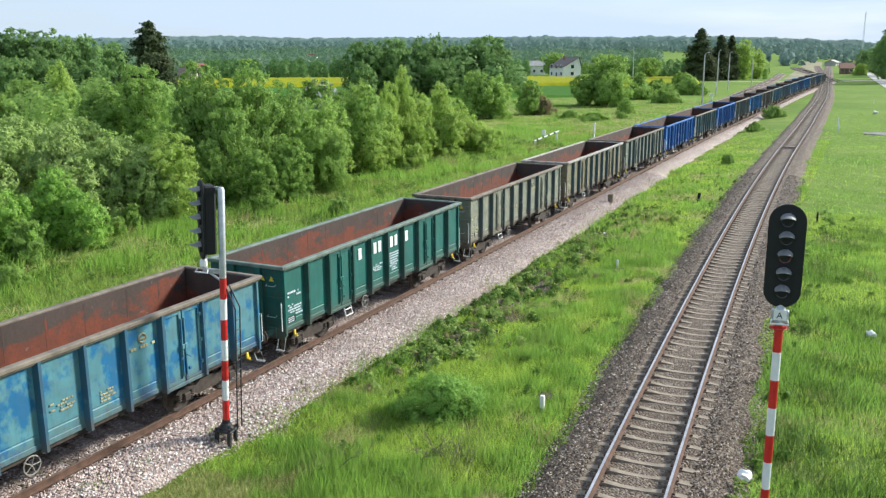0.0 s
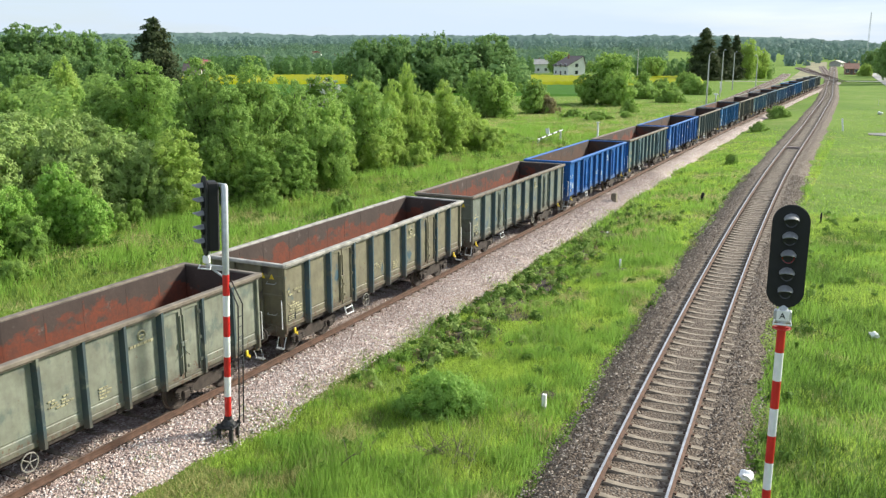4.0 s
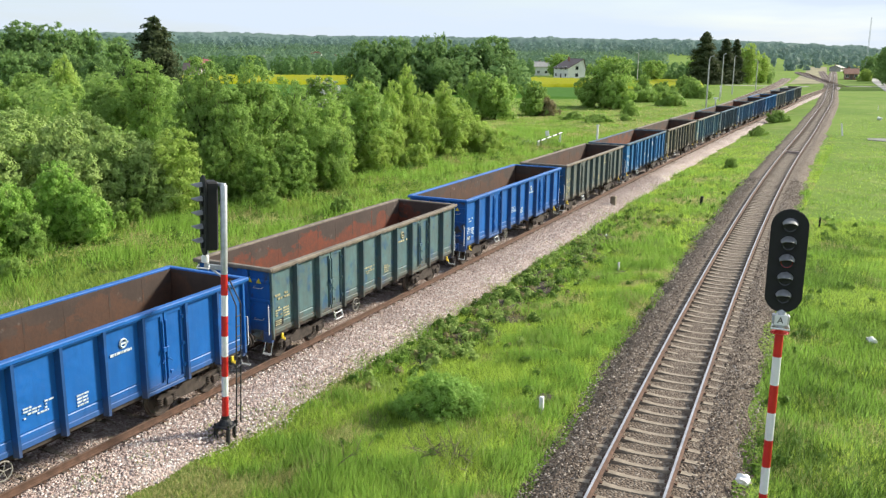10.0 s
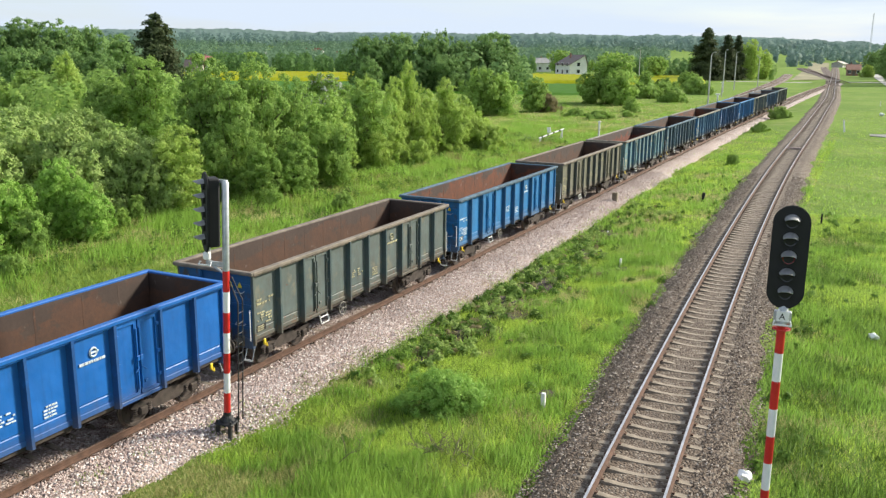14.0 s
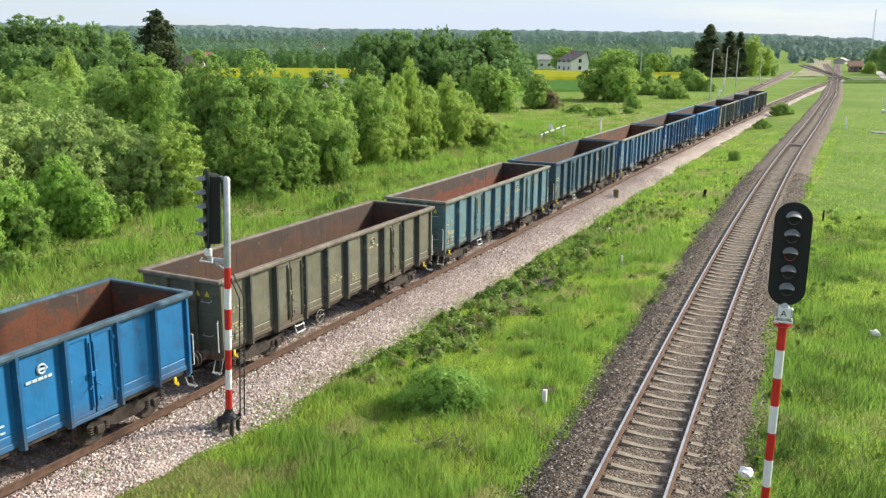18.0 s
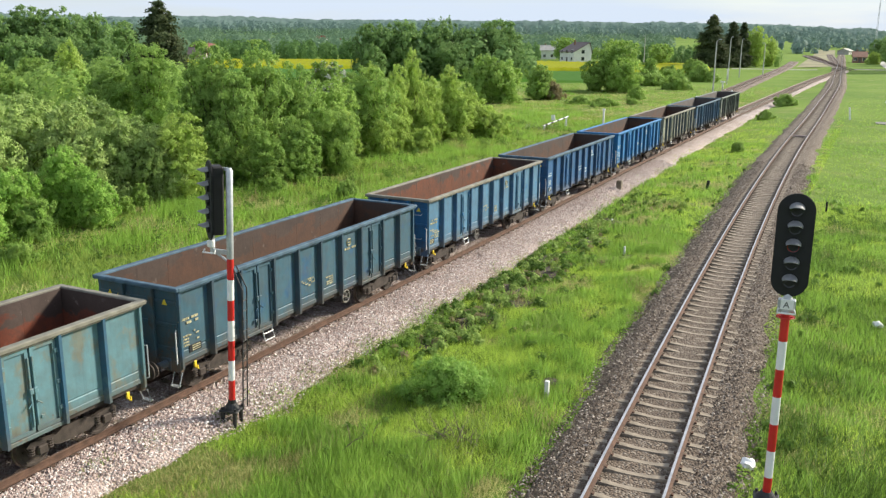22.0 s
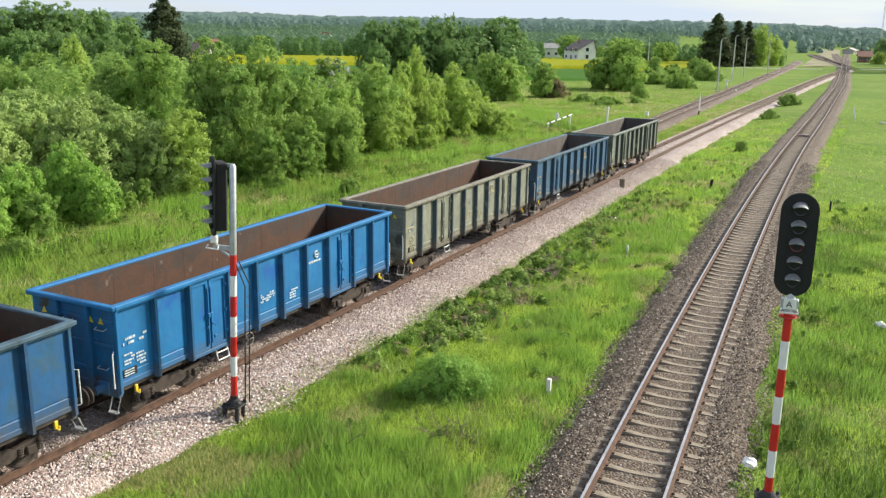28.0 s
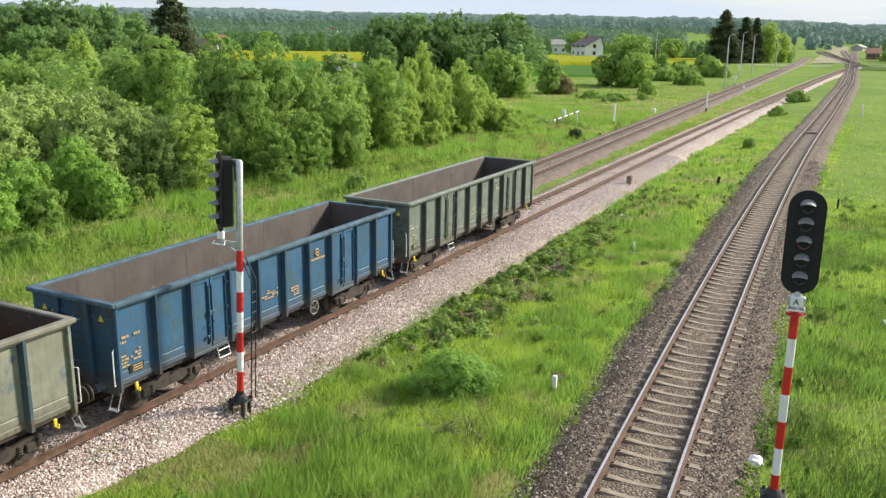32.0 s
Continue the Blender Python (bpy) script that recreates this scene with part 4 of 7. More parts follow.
INSIDE = {
    "red": rust_mat("red_rusted_steel", (0.058, 0.039, 0.032), (0.165, 0.037, 0.015), 0.56),
    "brown": rust_mat("brown_steel", (0.055, 0.036, 0.028), (0.085, 0.039, 0.022), 0.62),
    "orange": rust_mat("orange_rusted_steel", (0.058, 0.037, 0.029), (0.14, 0.042, 0.016), 0.72),
    "grey": rust_mat("grey_brown_steel", (0.088, 0.074, 0.069), (0.10, 0.066, 0.05), 0.1),
}
RIMS = {"sage": plain("sage_worn_rim", (0.13, 0.17, 0.145), 0.7, 0, 0.4, 2.5, 0.2), "tan": plain("tan_worn_rim", (0.19, 0.18, 0.145), 0.75, 0, 0.35, 2.5, 0.2), "pale": plain("pale_worn_rim", (0.34, 0.32, 0.29), 0.75, 0, 0.55, 2.2, 0.3), "blue": plain("blue_worn_rim", (0.055, 0.105, 0.15), 0.75, 0, 0.5, 2.5, 0.2), "brown": plain("brown_worn_rim", (0.17, 0.14, 0.11), 0.75, 0, 0.4, 3.0, 0.2)}


def train_at(t):
    """How far along the siding the first coupling is at t seconds."""
    return 19.853 - 6.95122 * t + 0.0095325 * t * t - 0.00148245 * t ** 3 + 3.16278e-5 * t ** 4


def wagon_pose(k, t):
    y = train_at(t) + PITCH * (k - 0.5)
    a, b = float(siding_x(y - 4.35)), float(siding_x(y + 4.35))
    return pose((a + b) / 2, y, float(siding_z(y)), 0, 0, -math.degrees(math.atan2(b - a, 8.7)) + (180 if k in TURNED else 0))


WAGONS = []
END_SHADE = {6: "bright blue", 8: "dusty blue", 13: "mid blue"}  # end walls in another colour
# Post colours: bluish old paint, darkened further for the shade on their near sides.
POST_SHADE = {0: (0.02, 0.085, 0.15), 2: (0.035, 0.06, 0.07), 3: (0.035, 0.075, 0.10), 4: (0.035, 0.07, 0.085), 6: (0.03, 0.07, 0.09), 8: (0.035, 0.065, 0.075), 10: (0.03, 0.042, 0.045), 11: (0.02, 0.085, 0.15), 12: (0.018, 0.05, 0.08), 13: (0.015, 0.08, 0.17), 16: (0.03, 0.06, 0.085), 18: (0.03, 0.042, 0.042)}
TURNED = (4, 12, 14, 16, 17, 18)  # wagons that run the other way round


def build_train():
    first, slots = build_wagon(wagon_pose(0, 0))
    base = [(o, slots.get(o.name, "")) for o in first.children_recursive]
    names = {o: s for o, s in base}
    for k, (label, shade, patch, amount, rust, rim, inside, emblem, ink) in enumerate(FLEET):
        if k == 0:
            w = first
        else:
            w = copy_thing(first, wagon_pose(k, 0))
        tagged(w, label)
        WAGONS.append(w)
        paint = tuple(v * 0.52 for v in SHADES[shade])
        p = wagon_paint("wagon_paint", paint, tuple(v * 1.25 + 0.004 for v in paint), tuple(v * 0.54 for v in SHADES[patch]), amount, rust, 0.42 if rust < 0.05 else 0.52)
        # Other posts get the wagon's paint with that shade put into the colour.
        post_dark = POST_SHADE.get(k) or tuple(v * 0.55 for v in paint)
        post = wagon_paint("darkened_post_paint", post_dark, tuple(v * 1.2 for v in post_dark), paint, 0.15, min(0.3, rust), 0.55)
        # End walls: dirtier copy of the paint, darkened to deepen their shade as well.
        end = wagon_paint("darkened_end_paint", tuple(v * 0.8 for v in paint), paint, (0.05, 0.042, 0.035), 0.25, min(0.35, rust + 0.1), 0.6)
        if k in END_SHADE:
            paint = tuple(v * 0.6 for v in SHADES[END_SHADE[k]])
            end = wagon_paint("darkened_end_paint", tuple(v * 0.8 for v in paint), paint, (0.05, 0.042, 0.035), 0.2, 0.1, 0.6)
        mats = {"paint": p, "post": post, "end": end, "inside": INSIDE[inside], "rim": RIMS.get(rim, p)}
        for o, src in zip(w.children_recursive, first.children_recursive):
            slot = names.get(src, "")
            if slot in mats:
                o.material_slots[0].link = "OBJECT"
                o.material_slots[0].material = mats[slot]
    for k, w in enumerate(WAGONS):
        markings(w, FLEET[k][7], M[FLEET[k][8]], 11 + k)


M["rim"] = M["iron"]
build_train()


# ---- signals and things beside the line ----
def spot(x, y, dz=0.0, turn=0.0):
    return pose(x, y, float(land(x, y)) + dz, 0, 0, turn)


def letter(name, text, size, m, mat, parent):
    """Flat raised writing as a mesh."""
    cu = bpy.data.curves.new(name, "FONT")
    cu.body, cu.size, cu.extrude, cu.align_x = text, size, 0.002, "CENTER"
    ob = bpy.data.objects.new(name, cu)
    scene.collection.objects.link(ob)
    bpy.context.view_layer.update()
    me = bpy.data.meshes.new_from_object(ob.evaluated_get(bpy.context.evaluated_depsgraph_get()))
    bpy.data.objects.remove(ob)
    me.materials.clear()
    me.materials.append(mat)
    o = new(name, me)
    o.parent = parent
    o.matrix_basis = m
    return o


def signal_head(sig, height, side, turn, red):
    """A tall black five-lamp board with rounded ends, lamps and hoods; it faces -y."""
    H, R = 2.0, 0.335
    ol = []
    for k in range(17):
        a = math.pi * k / 16
        ol.append((R * math.cos(a), H / 2 - R + R * math.sin(a)))
    for k in range(17):
        a = math.pi + math.pi * k / 16
        ol.append((R * math.cos(a), -H / 2 + R + R * math.sin(a)))
    at_x = z = 0.0
    up = Matrix.Translation((at_x, 0, z)) @ Matrix(((1, 0, 0, 0), (0, 0, 1, 0), (0, 1, 0, 0), (0, 0, 0, 1)))
    g = Geo()
    g.prism(ol, -0.03, 0.0, up)
    g.prism([(x * 0.97, y * 0.985) for x, y in ol], -0.045, -0.03, up)
    board = part("board", g, M["black"], sig, "black rounded signal board")
    board.matrix_basis = pose(side, 0, height, 0, 0, turn)
    g = Geo()
    g.box(at_x - 0.2, at_x + 0.2, 0.002, 0.30, z - 0.86, z + 0.86, 0.04)
    part("lamp_case", g, M["black"], board)
    for k in range(5):
        zz = z + (2 - k) * 0.345
        g = Geo()
        g.tube([(at_x, -0.10, zz), (at_x, -0.045, zz)], 0.13, 20)
        part("lamp_rim", g, M["black"], board)
        g = Geo()
        n = 14
        g.add([(at_x, -0.075, zz)] + [(at_x + 0.11 * math.cos(2 * math.pi * i / n), -0.104, zz + 0.11 * math.sin(2 * math.pi * i / n)) for i in range(n)],
              [(0, 1 + i, 1 + (i + 1) % n) for i in range(n)])
        part("lens", g, M["lens_red"] if (k == 2 and red) else M["lens"], board)
        # hood: an open half tube, longer above
        vs, fs = [], []
        m = 13
        for i in range(m):
            a = math.radians(20) + math.radians(140) * i / (m - 1)
            c, s = math.cos(a), math.sin(a)
            reach = 0.06 + 0.20 * max(0, s)
            for r in (0.138, 0.150):
                vs += [(at_x + r * c, -0.06, zz + r * s), (at_x + r * 0.93 * c, -0.06 - reach, zz + r * 0.9 * s - 0.04 * max(0, s))]
        for i in range(m - 1):
            o, p = i * 4, i * 4 + 4
            fs += [(o, o + 1, p + 1, p), (o + 2, p + 2, p + 3, o + 3), (o + 1, o + 3, p + 3, p + 1)]
        fs += [(0, 2, 3, 1), (m * 4 - 4, m * 4 - 3, m * 4 - 1, m * 4 - 2)]
        part("hood", Geo().add(vs, fs), M["grey_visor"], board, "grey hood over a lamp")
    return board


def light_signal(at, bands, mast_z, band_h, mast_r, mast_top, head_z, head_x, label, red, ladder_side, turn):
    sig = thing("light_signal", label, "railway signal", at, group="light signals")
    g = Geo()
    for x in (-0.17, 0.17):
        for y in (-0.17, 0.17):
            g.box(x - 0.045, x + 0.045, y - 0.045, y + 0.045, -0.15, 0.42, 0.008)
    g.box(-0.24, 0.24, -0.24, 0.24, -0.1, 0.0, 0.02)
    part("foot_frame", g, M["black_iron"], sig)
    g = Geo()
    g.box(-0.25, 0.25, -0.25, 0.25, 0.42, 0.47, 0.015)
    g.tube([(0, 0, 0.48), (0, 0, 0.56), (0, 0, 0.62)], [0.19, 0.15, mast_r + 0.03], 14)
    for x in (-0.19, 0.19):
        for y in (-0.19, 0.19):
            g.tube([(x, y, 0.48), (x, y, 0.54)], 0.03, 6)
    part("base_plate", g, M["black_iron"], sig)
    g = Geo()
    g.tube([(0, 0, 0.5), (0, 0, mast_z)], mast_r + 0.015, 14)
    part("mast_foot", g, M["black_iron"], sig)
    z = mast_z
    for k in range(bands):
        g = Geo()
        g.tube([(0, 0, z), (0, 0, z + band_h)], mast_r, 18)
        part("mast_band", g, M["red"] if k % 2 == 0 else M["white"], sig, "red painted band" if k % 2 == 0 else "white painted band", True)
        z += band_h
    g = Geo()
    g.tube([(0, 0, z), (0, 0, mast_top), (0, 0, mast_top + 0.05)], [mast_r, mast_r, mast_r * 0.5], 16)
    part("mast_top", g, M["galv"], sig, "bare grey steel top of the mast", True)
    signal_head(sig, head_z, head_x, turn, red)
    g = Geo()
    lo, hi = head_z - 1.02, head_z + 0.9
    if head_x:
        g.box(min(0, head_x) - 0.05, max(0, head_x) + 0.05, 0.02, 0.10, lo - 0.34, lo - 0.22, 0.015)
        g.tube([(0, 0.05, lo - 0.55), (head_x * 0.9, 0.05, lo - 0.28)], 0.03, 8)
        g.tube([(head_x, 0.08, lo - 0.28), (head_x, 0.08, lo + 0.2)], 0.06, 10)
        g.box(min(0, head_x), max(0, head_x), 0.08, 0.13, hi - 0.15, hi - 0.07)
    else:
        g.tube([(0, 0.12, lo - 0.3), (0, 0.12, hi)], 0.05, 10)
        g.box(-0.16, 0.16, -0.02, 0.14, lo - 0.3, lo - 0.05, 0.02)
    part("bracket", g, M["galv"], sig)
    g = Geo()
    g.tube([(head_x - 0.14, -0.05, lo - 0.22), (head_x - 0.17, -0.12, lo - 0.29), (head_x + 0.17, -0.12, lo - 0.29), (head_x + 0.14, -0.05, lo - 0.22)], 0.02, 6)
    g.box(head_x - 0.09, head_x + 0.09, -0.06, 0.06, lo - 0.18, lo + 0.02, 0.03)
    part("cable_box", g, M["white"], sig)
    # ladder behind the mast
    lx = ladder_side
    for d in (-0.17, 0.17):
        g = Geo()
        g.tube([(lx * 0.3, 0.16 + d * 0.7, 0.45), (lx * 0.3, 0.16 + d * 0.7, 3.7), (lx * 0.05, 0.1 + d * 0.5, 4.3)], 0.018, 6)
        part("ladder_rail", g, M["black_iron"], sig)
    for k in range(11):
        g = Geo()
        zz = 0.7 + k * 0.27
        g.tube([(lx * 0.3, 0.04, zz), (lx * 0.3, 0.28, zz)], 0.012, 6)
        part("rung", g, M["black_iron"], sig)
    return sig


left_signal = light_signal(pose(-14.12, 16.2, -1.0) @ pose(0, 0, 0, 0, 2.4, 12), 7, 0.72, 0.54, 0.085, 6.72, 5.93, -0.52,
                           "red and white banded signal mast beside the pale siding", False, 1, -49)
right_signal = light_signal(pose(-1.08, 17.1, -0.6) @ pose(0, 0, 0, 0, -0.1, 6), 7, 0.36, 0.58, 0.082, 4.75, 5.74, 0.0,
                            "red and white banded signal mast beside the main line", True, 0, 0)
g = Geo()
g.box(-0.115, 0.115, -0.10, -0.085, 4.50, 4.70, 0.004)
part("name_plate", g, M["white"], right_signal, "small white name plate")
letter("plate_letter", "A", 0.17, pose(-0.01, -0.105, 4.54, 90, 0, 0), M["black"], right_signal)
g = Geo()
g.ring((0, 0, 4.33), (0, 0, 1), 0.15, 0.014, 14, 5)
g.box(-0.17, 0.17, -0.02, 0.02, 4.31, 4.35)
part("collar", g, M["red"], right_signal)


def post(name, label, category, at, h, r, mats, lean=0.0, cap=0.0, group=""):
    """A short marker post in one or more painted lengths."""
    t = thing(name, label, category, at @ pose(0, 0, 0, 0, lean, 0), group)
    z = -0.2
    step = (h + 0.2) / len(mats)
    for m in mats:
        g = Geo()
        g.box(-r, r, -r, r, z, z + step, r * 0.2)
        part("post_length", g, m, t)
        z += step
    if cap:
        g = Geo()
        g.box(-cap, cap, -r * 1.5, r * 1.5, z, z + cap * 0.7, 0.01)
        part("cap", g, mats[-1], t)
    return t


post("concrete_marker", "short grey concrete marker post in the grass", "marker post", spot(-7.0, 20.5), 0.48, 0.055, [M["plaster_grey"], M["plaster"]])
post("black_marker", "short black marker post in the grass", "marker post", spot(-9.1, 56.6), 0.62, 0.09, [M["black"]], 6)
post("concrete_stump", "weathered concrete stump by the ballast", "marker post", pose(-14.5, 55.4, -0.78), 0.62, 0.17, [M["concrete"]])
post("white_marker", "white pole with a black foot by the meadow", "marker post", spot(-26.65, 93.4), 2.25, 0.09, [M["black"], M["white"], M["white"], M["white"]], 0, 0.16)
post("gauge_post", "thin white post with a black foot beside a disused line", "marker post", spot(-21.2, 117.3), 2.65, 0.08, [M["black"], M["white"], M["white"], M["white"]])
post("small_marker", "small white marker by a disused line", "marker post", spot(-26.6, 111.3), 0.55, 0.2, [M["white"]])
post("small_marker", "thin pale stake in the grass", "marker post", spot(-24.0, 168.0), 0.8, 0.1, [M["white"]])
post("field_marker", "white leaning marker at a farm track", "marker post", spot(-2.6, 117.0), 1.5, 0.10, [M["white"]], -8)
post("black_marker", "small dark stake beside the main line", "marker post", spot(-1.8, 52.0), 0.6, 0.05, [M["black"]])
for x, y, s in ((-9.4, 37.5, 0.4), (1.5, 178.0, 0.9)):
    post("small_marker", "small pale stake in the grass", "marker post", spot(x, y), s, 0.04, [M["white"]])


def litter(at, s):
    t = thing("litter", "crumpled white plastic litter in the grass", "litter", at)
    bm = bmesh.new()
    bmesh.ops.create_icosphere(bm, subdivisions=2, radius=s)
    for v in bm.verts:
        v.co *= 0.75 + 0.5 * noise.noise(v.co * 9 / s * 0.2 + Vector((at.translation.x, 0, 0)))
        v.co.z *= 0.7
    me = bpy.data.meshes.new("sheet")
    bm.to_mesh(me)
    bm.free()
    me.materials.append(M["litter"])
    part("sheet", me, None, t)


litter(spot(0.9, 31.0, 0.22), 0.22)
litter(spot(-1.62, 18.6, 0.25), 0.22)
litter(spot(-12.2, 45.5, 0.1), 0.08)
litter(spot(1.6, 150.0, 0.3), 0.5)


def lift_barrier():
    """A short striped barrier arm on two stands at the end of a farm track."""
    t = thing("road_barrier", "white and dark striped barrier across a track", "barrier", spot(-31.6, 91.8))
    a, b = Vector((-0.75, -1.9, 0.5)), Vector((0.75, 2.0, 1.3))
    for k in range(13):
        g = Geo()
        g.tube([a.lerp(b, k / 13), a.lerp(b, (k + 1) / 13)], 0.085, 8)
        part("stripe", g, M["black_iron"] if k % 3 == 1 else M["white"], t)
    for q in (0.06, 0.94):
        p = a.lerp(b, q)
        g = Geo()
        g.tube([(p.x, p.y, -0.2), p], 0.07, 8)
        g.tube([p, (p.x - 0.3, p.y, -0.2)], 0.05, 8)
        part("stand", g, M["white"], t)
    g = Geo()
    g.prism([(-0.2, -0.05), (0.2, -0.05), (0.2, 0.05), (-0.2, 0.05)], 1.0, 1.6, pose(-0.12, 0, 0, 0, -8, 0))
    part("board", g, M["white"], t)


lift_barrier()


def flat_way(name, label, pts, width, mat, dz=0.03):
    g = Geo()
    for i, (x, y) in enumerate(pts):
        j = min(i, len(pts) - 2)
        d = Vector((pts[j + 1][0] - pts[j][0], pts[j + 1][1] - pts[j][1], 0)).normalized()
        n = Vector((-d.y, d.x, 0)) * width / 2
        for p in (Vector((x, y, 0)) + n, Vector((x, y, 0)) - n):
            z = float(land(p.x, p.y)) + dz
            g.v += [(p.x, p.y, z + 0.04), (p.x, p.y, z - 0.25)]
    for i in range(len(pts) - 1):
        o, p = i * 4, i * 4 + 4
        g.f += [(o, p, p + 2, o + 2), (o, o + 1, p + 1, p), (o + 2, p + 2, p + 3, o + 3)]
    g.s = [0] * len(g.f)
    return tagged(new(name, g.mesh(name, mat)), label, "path", kind="structure")


flat_way("farm_track", "short grey asphalt track ending at a barrier", [(-43 + i * 1.0, 92.0 + 0.15 * i) for i in range(12)], 4.5, M["asphalt"])
flat_way("side_path", "pale gravel path across the meadow", [(0.2 + i * 2.0, 113.5 + 0.1 * i) for i in range(20)], 3.0, M["asphalt"])
flat_way("station_road", "pale road towards the station", [(6.6 - i * 0.42, 250 + i * 12) for i in range(26)], 3.6, M["plaster_grey"], 0.05)


def crossing(name, label, line, z, y, w):
    """Concrete slabs between and beside the rails."""
    t = tagged(new(name), label, "level crossing", kind="structure")
    for u0, u1 in ((-2.2, -0.83), (-0.66, 0.66), (0.83, 2.2)) if w > 2 else ((-0.66, 0.66),):
        g = Geo()
        x = float(line(y))
        g.box(x + u0, x + u1, y - w / 2, y + w / 2, z - 0.2, z - 0.012, 0.02)
        part("slab", g, M["ballast_pink"] if w < 2 else M["concrete"], t)


crossing("foot_crossing", "narrow slab crossing of the main line", main_x, 0.0, 90.0, 0.4)
crossing("road_crossing", "level crossing slabs on the main line", main_x, 0.0, 321.0, 5.0)
flat_way("crossing_road", "pale asphalt road over the lines", [(-46 + i * 3.0, 317.0 + 0.4 * i) for i in range(10)], 4.0, M["road_pale"], 0.03)
flat_way("crossing_road", "pale asphalt road beside the main line", [(-8.2 + i * 3.0, 321.4 + 0.3 * i) for i in range(5)], 4.0, M["road_pale"], 0.03)


def street_lamp(x, y, h, arm, label="grey steel lamp post with a bracket arm"):
    t = thing("street_lamp", label, "lamp post", spot(x, y), group="lamp posts by the line")
    g = Geo()
    g.tube([(0, 0, -0.3), (0, 0, h * 0.5), (0, 0, h)], [0.16, 0.13, 0.09], 10)
    part("pole", g, M["lamp_grey"], t)
    g = Geo()
    g.tube([(0, 0, h - 0.05), (arm * 0.5, 0, h + 0.35), (arm, 0, h + 0.45)], 0.05, 8)
    part("arm", g, M["lamp_grey"], t)
    g = Geo()
    g.box(min(arm, arm + math.copysign(0.45, arm)), max(arm, arm + math.copysign(0.45, arm)), -0.15, 0.15, h + 0.38, h + 0.55, 0.05)
    part("lantern", g, M["galv"], t)


for x, y, h, arm in ((-28.1, 172.2, 9.4, 0.45), (-33.8, 227.7, 10.0, 0.15), (-33.3, 243.6, 9.5, 0.15), (-29.5, 262.0, 8.5, -0.5), (-75.1, 310.5, 10.3, -0.5)):
    street_lamp(x, y, h, arm)
post("relay_box", "white trackside relay box on a stand", "relay box", spot(-27.9, 182.0), 1.5, 0.12, [M["galv"], M["white"]], 0, 0.4)
post("relay_box", "small white box on a post", "relay box", spot(-30.6, 205.0), 3.2, 0.10, [M["lamp_grey"], M["lamp_grey"], M["white"]], 0, 0.3)

mast = thing("radio_mast", "slender grey lattice radio mast", "mast", spot(-3.9, 520.0))
g = Geo()
for k in range(3):
    a = 2 * math.pi * k / 3
    g.tube([(0.55 * math.cos(a), 0.55 * math.sin(a), -0.5), (0.2 * math.cos(a), 0.2 * math.sin(a), 30)], 0.09, 5)
part("legs", g, M["galv"], mast)
g = Geo()
for k in range(30):
    r = 0.55 - 0.35 * k / 30
    g.tube([(r, 0, k), (-r * 0.5, r * 0.87, k + 0.5), (-r * 0.5, -r * 0.87, k + 1)], 0.05, 4)
part("bracing", g, M["galv"], mast)


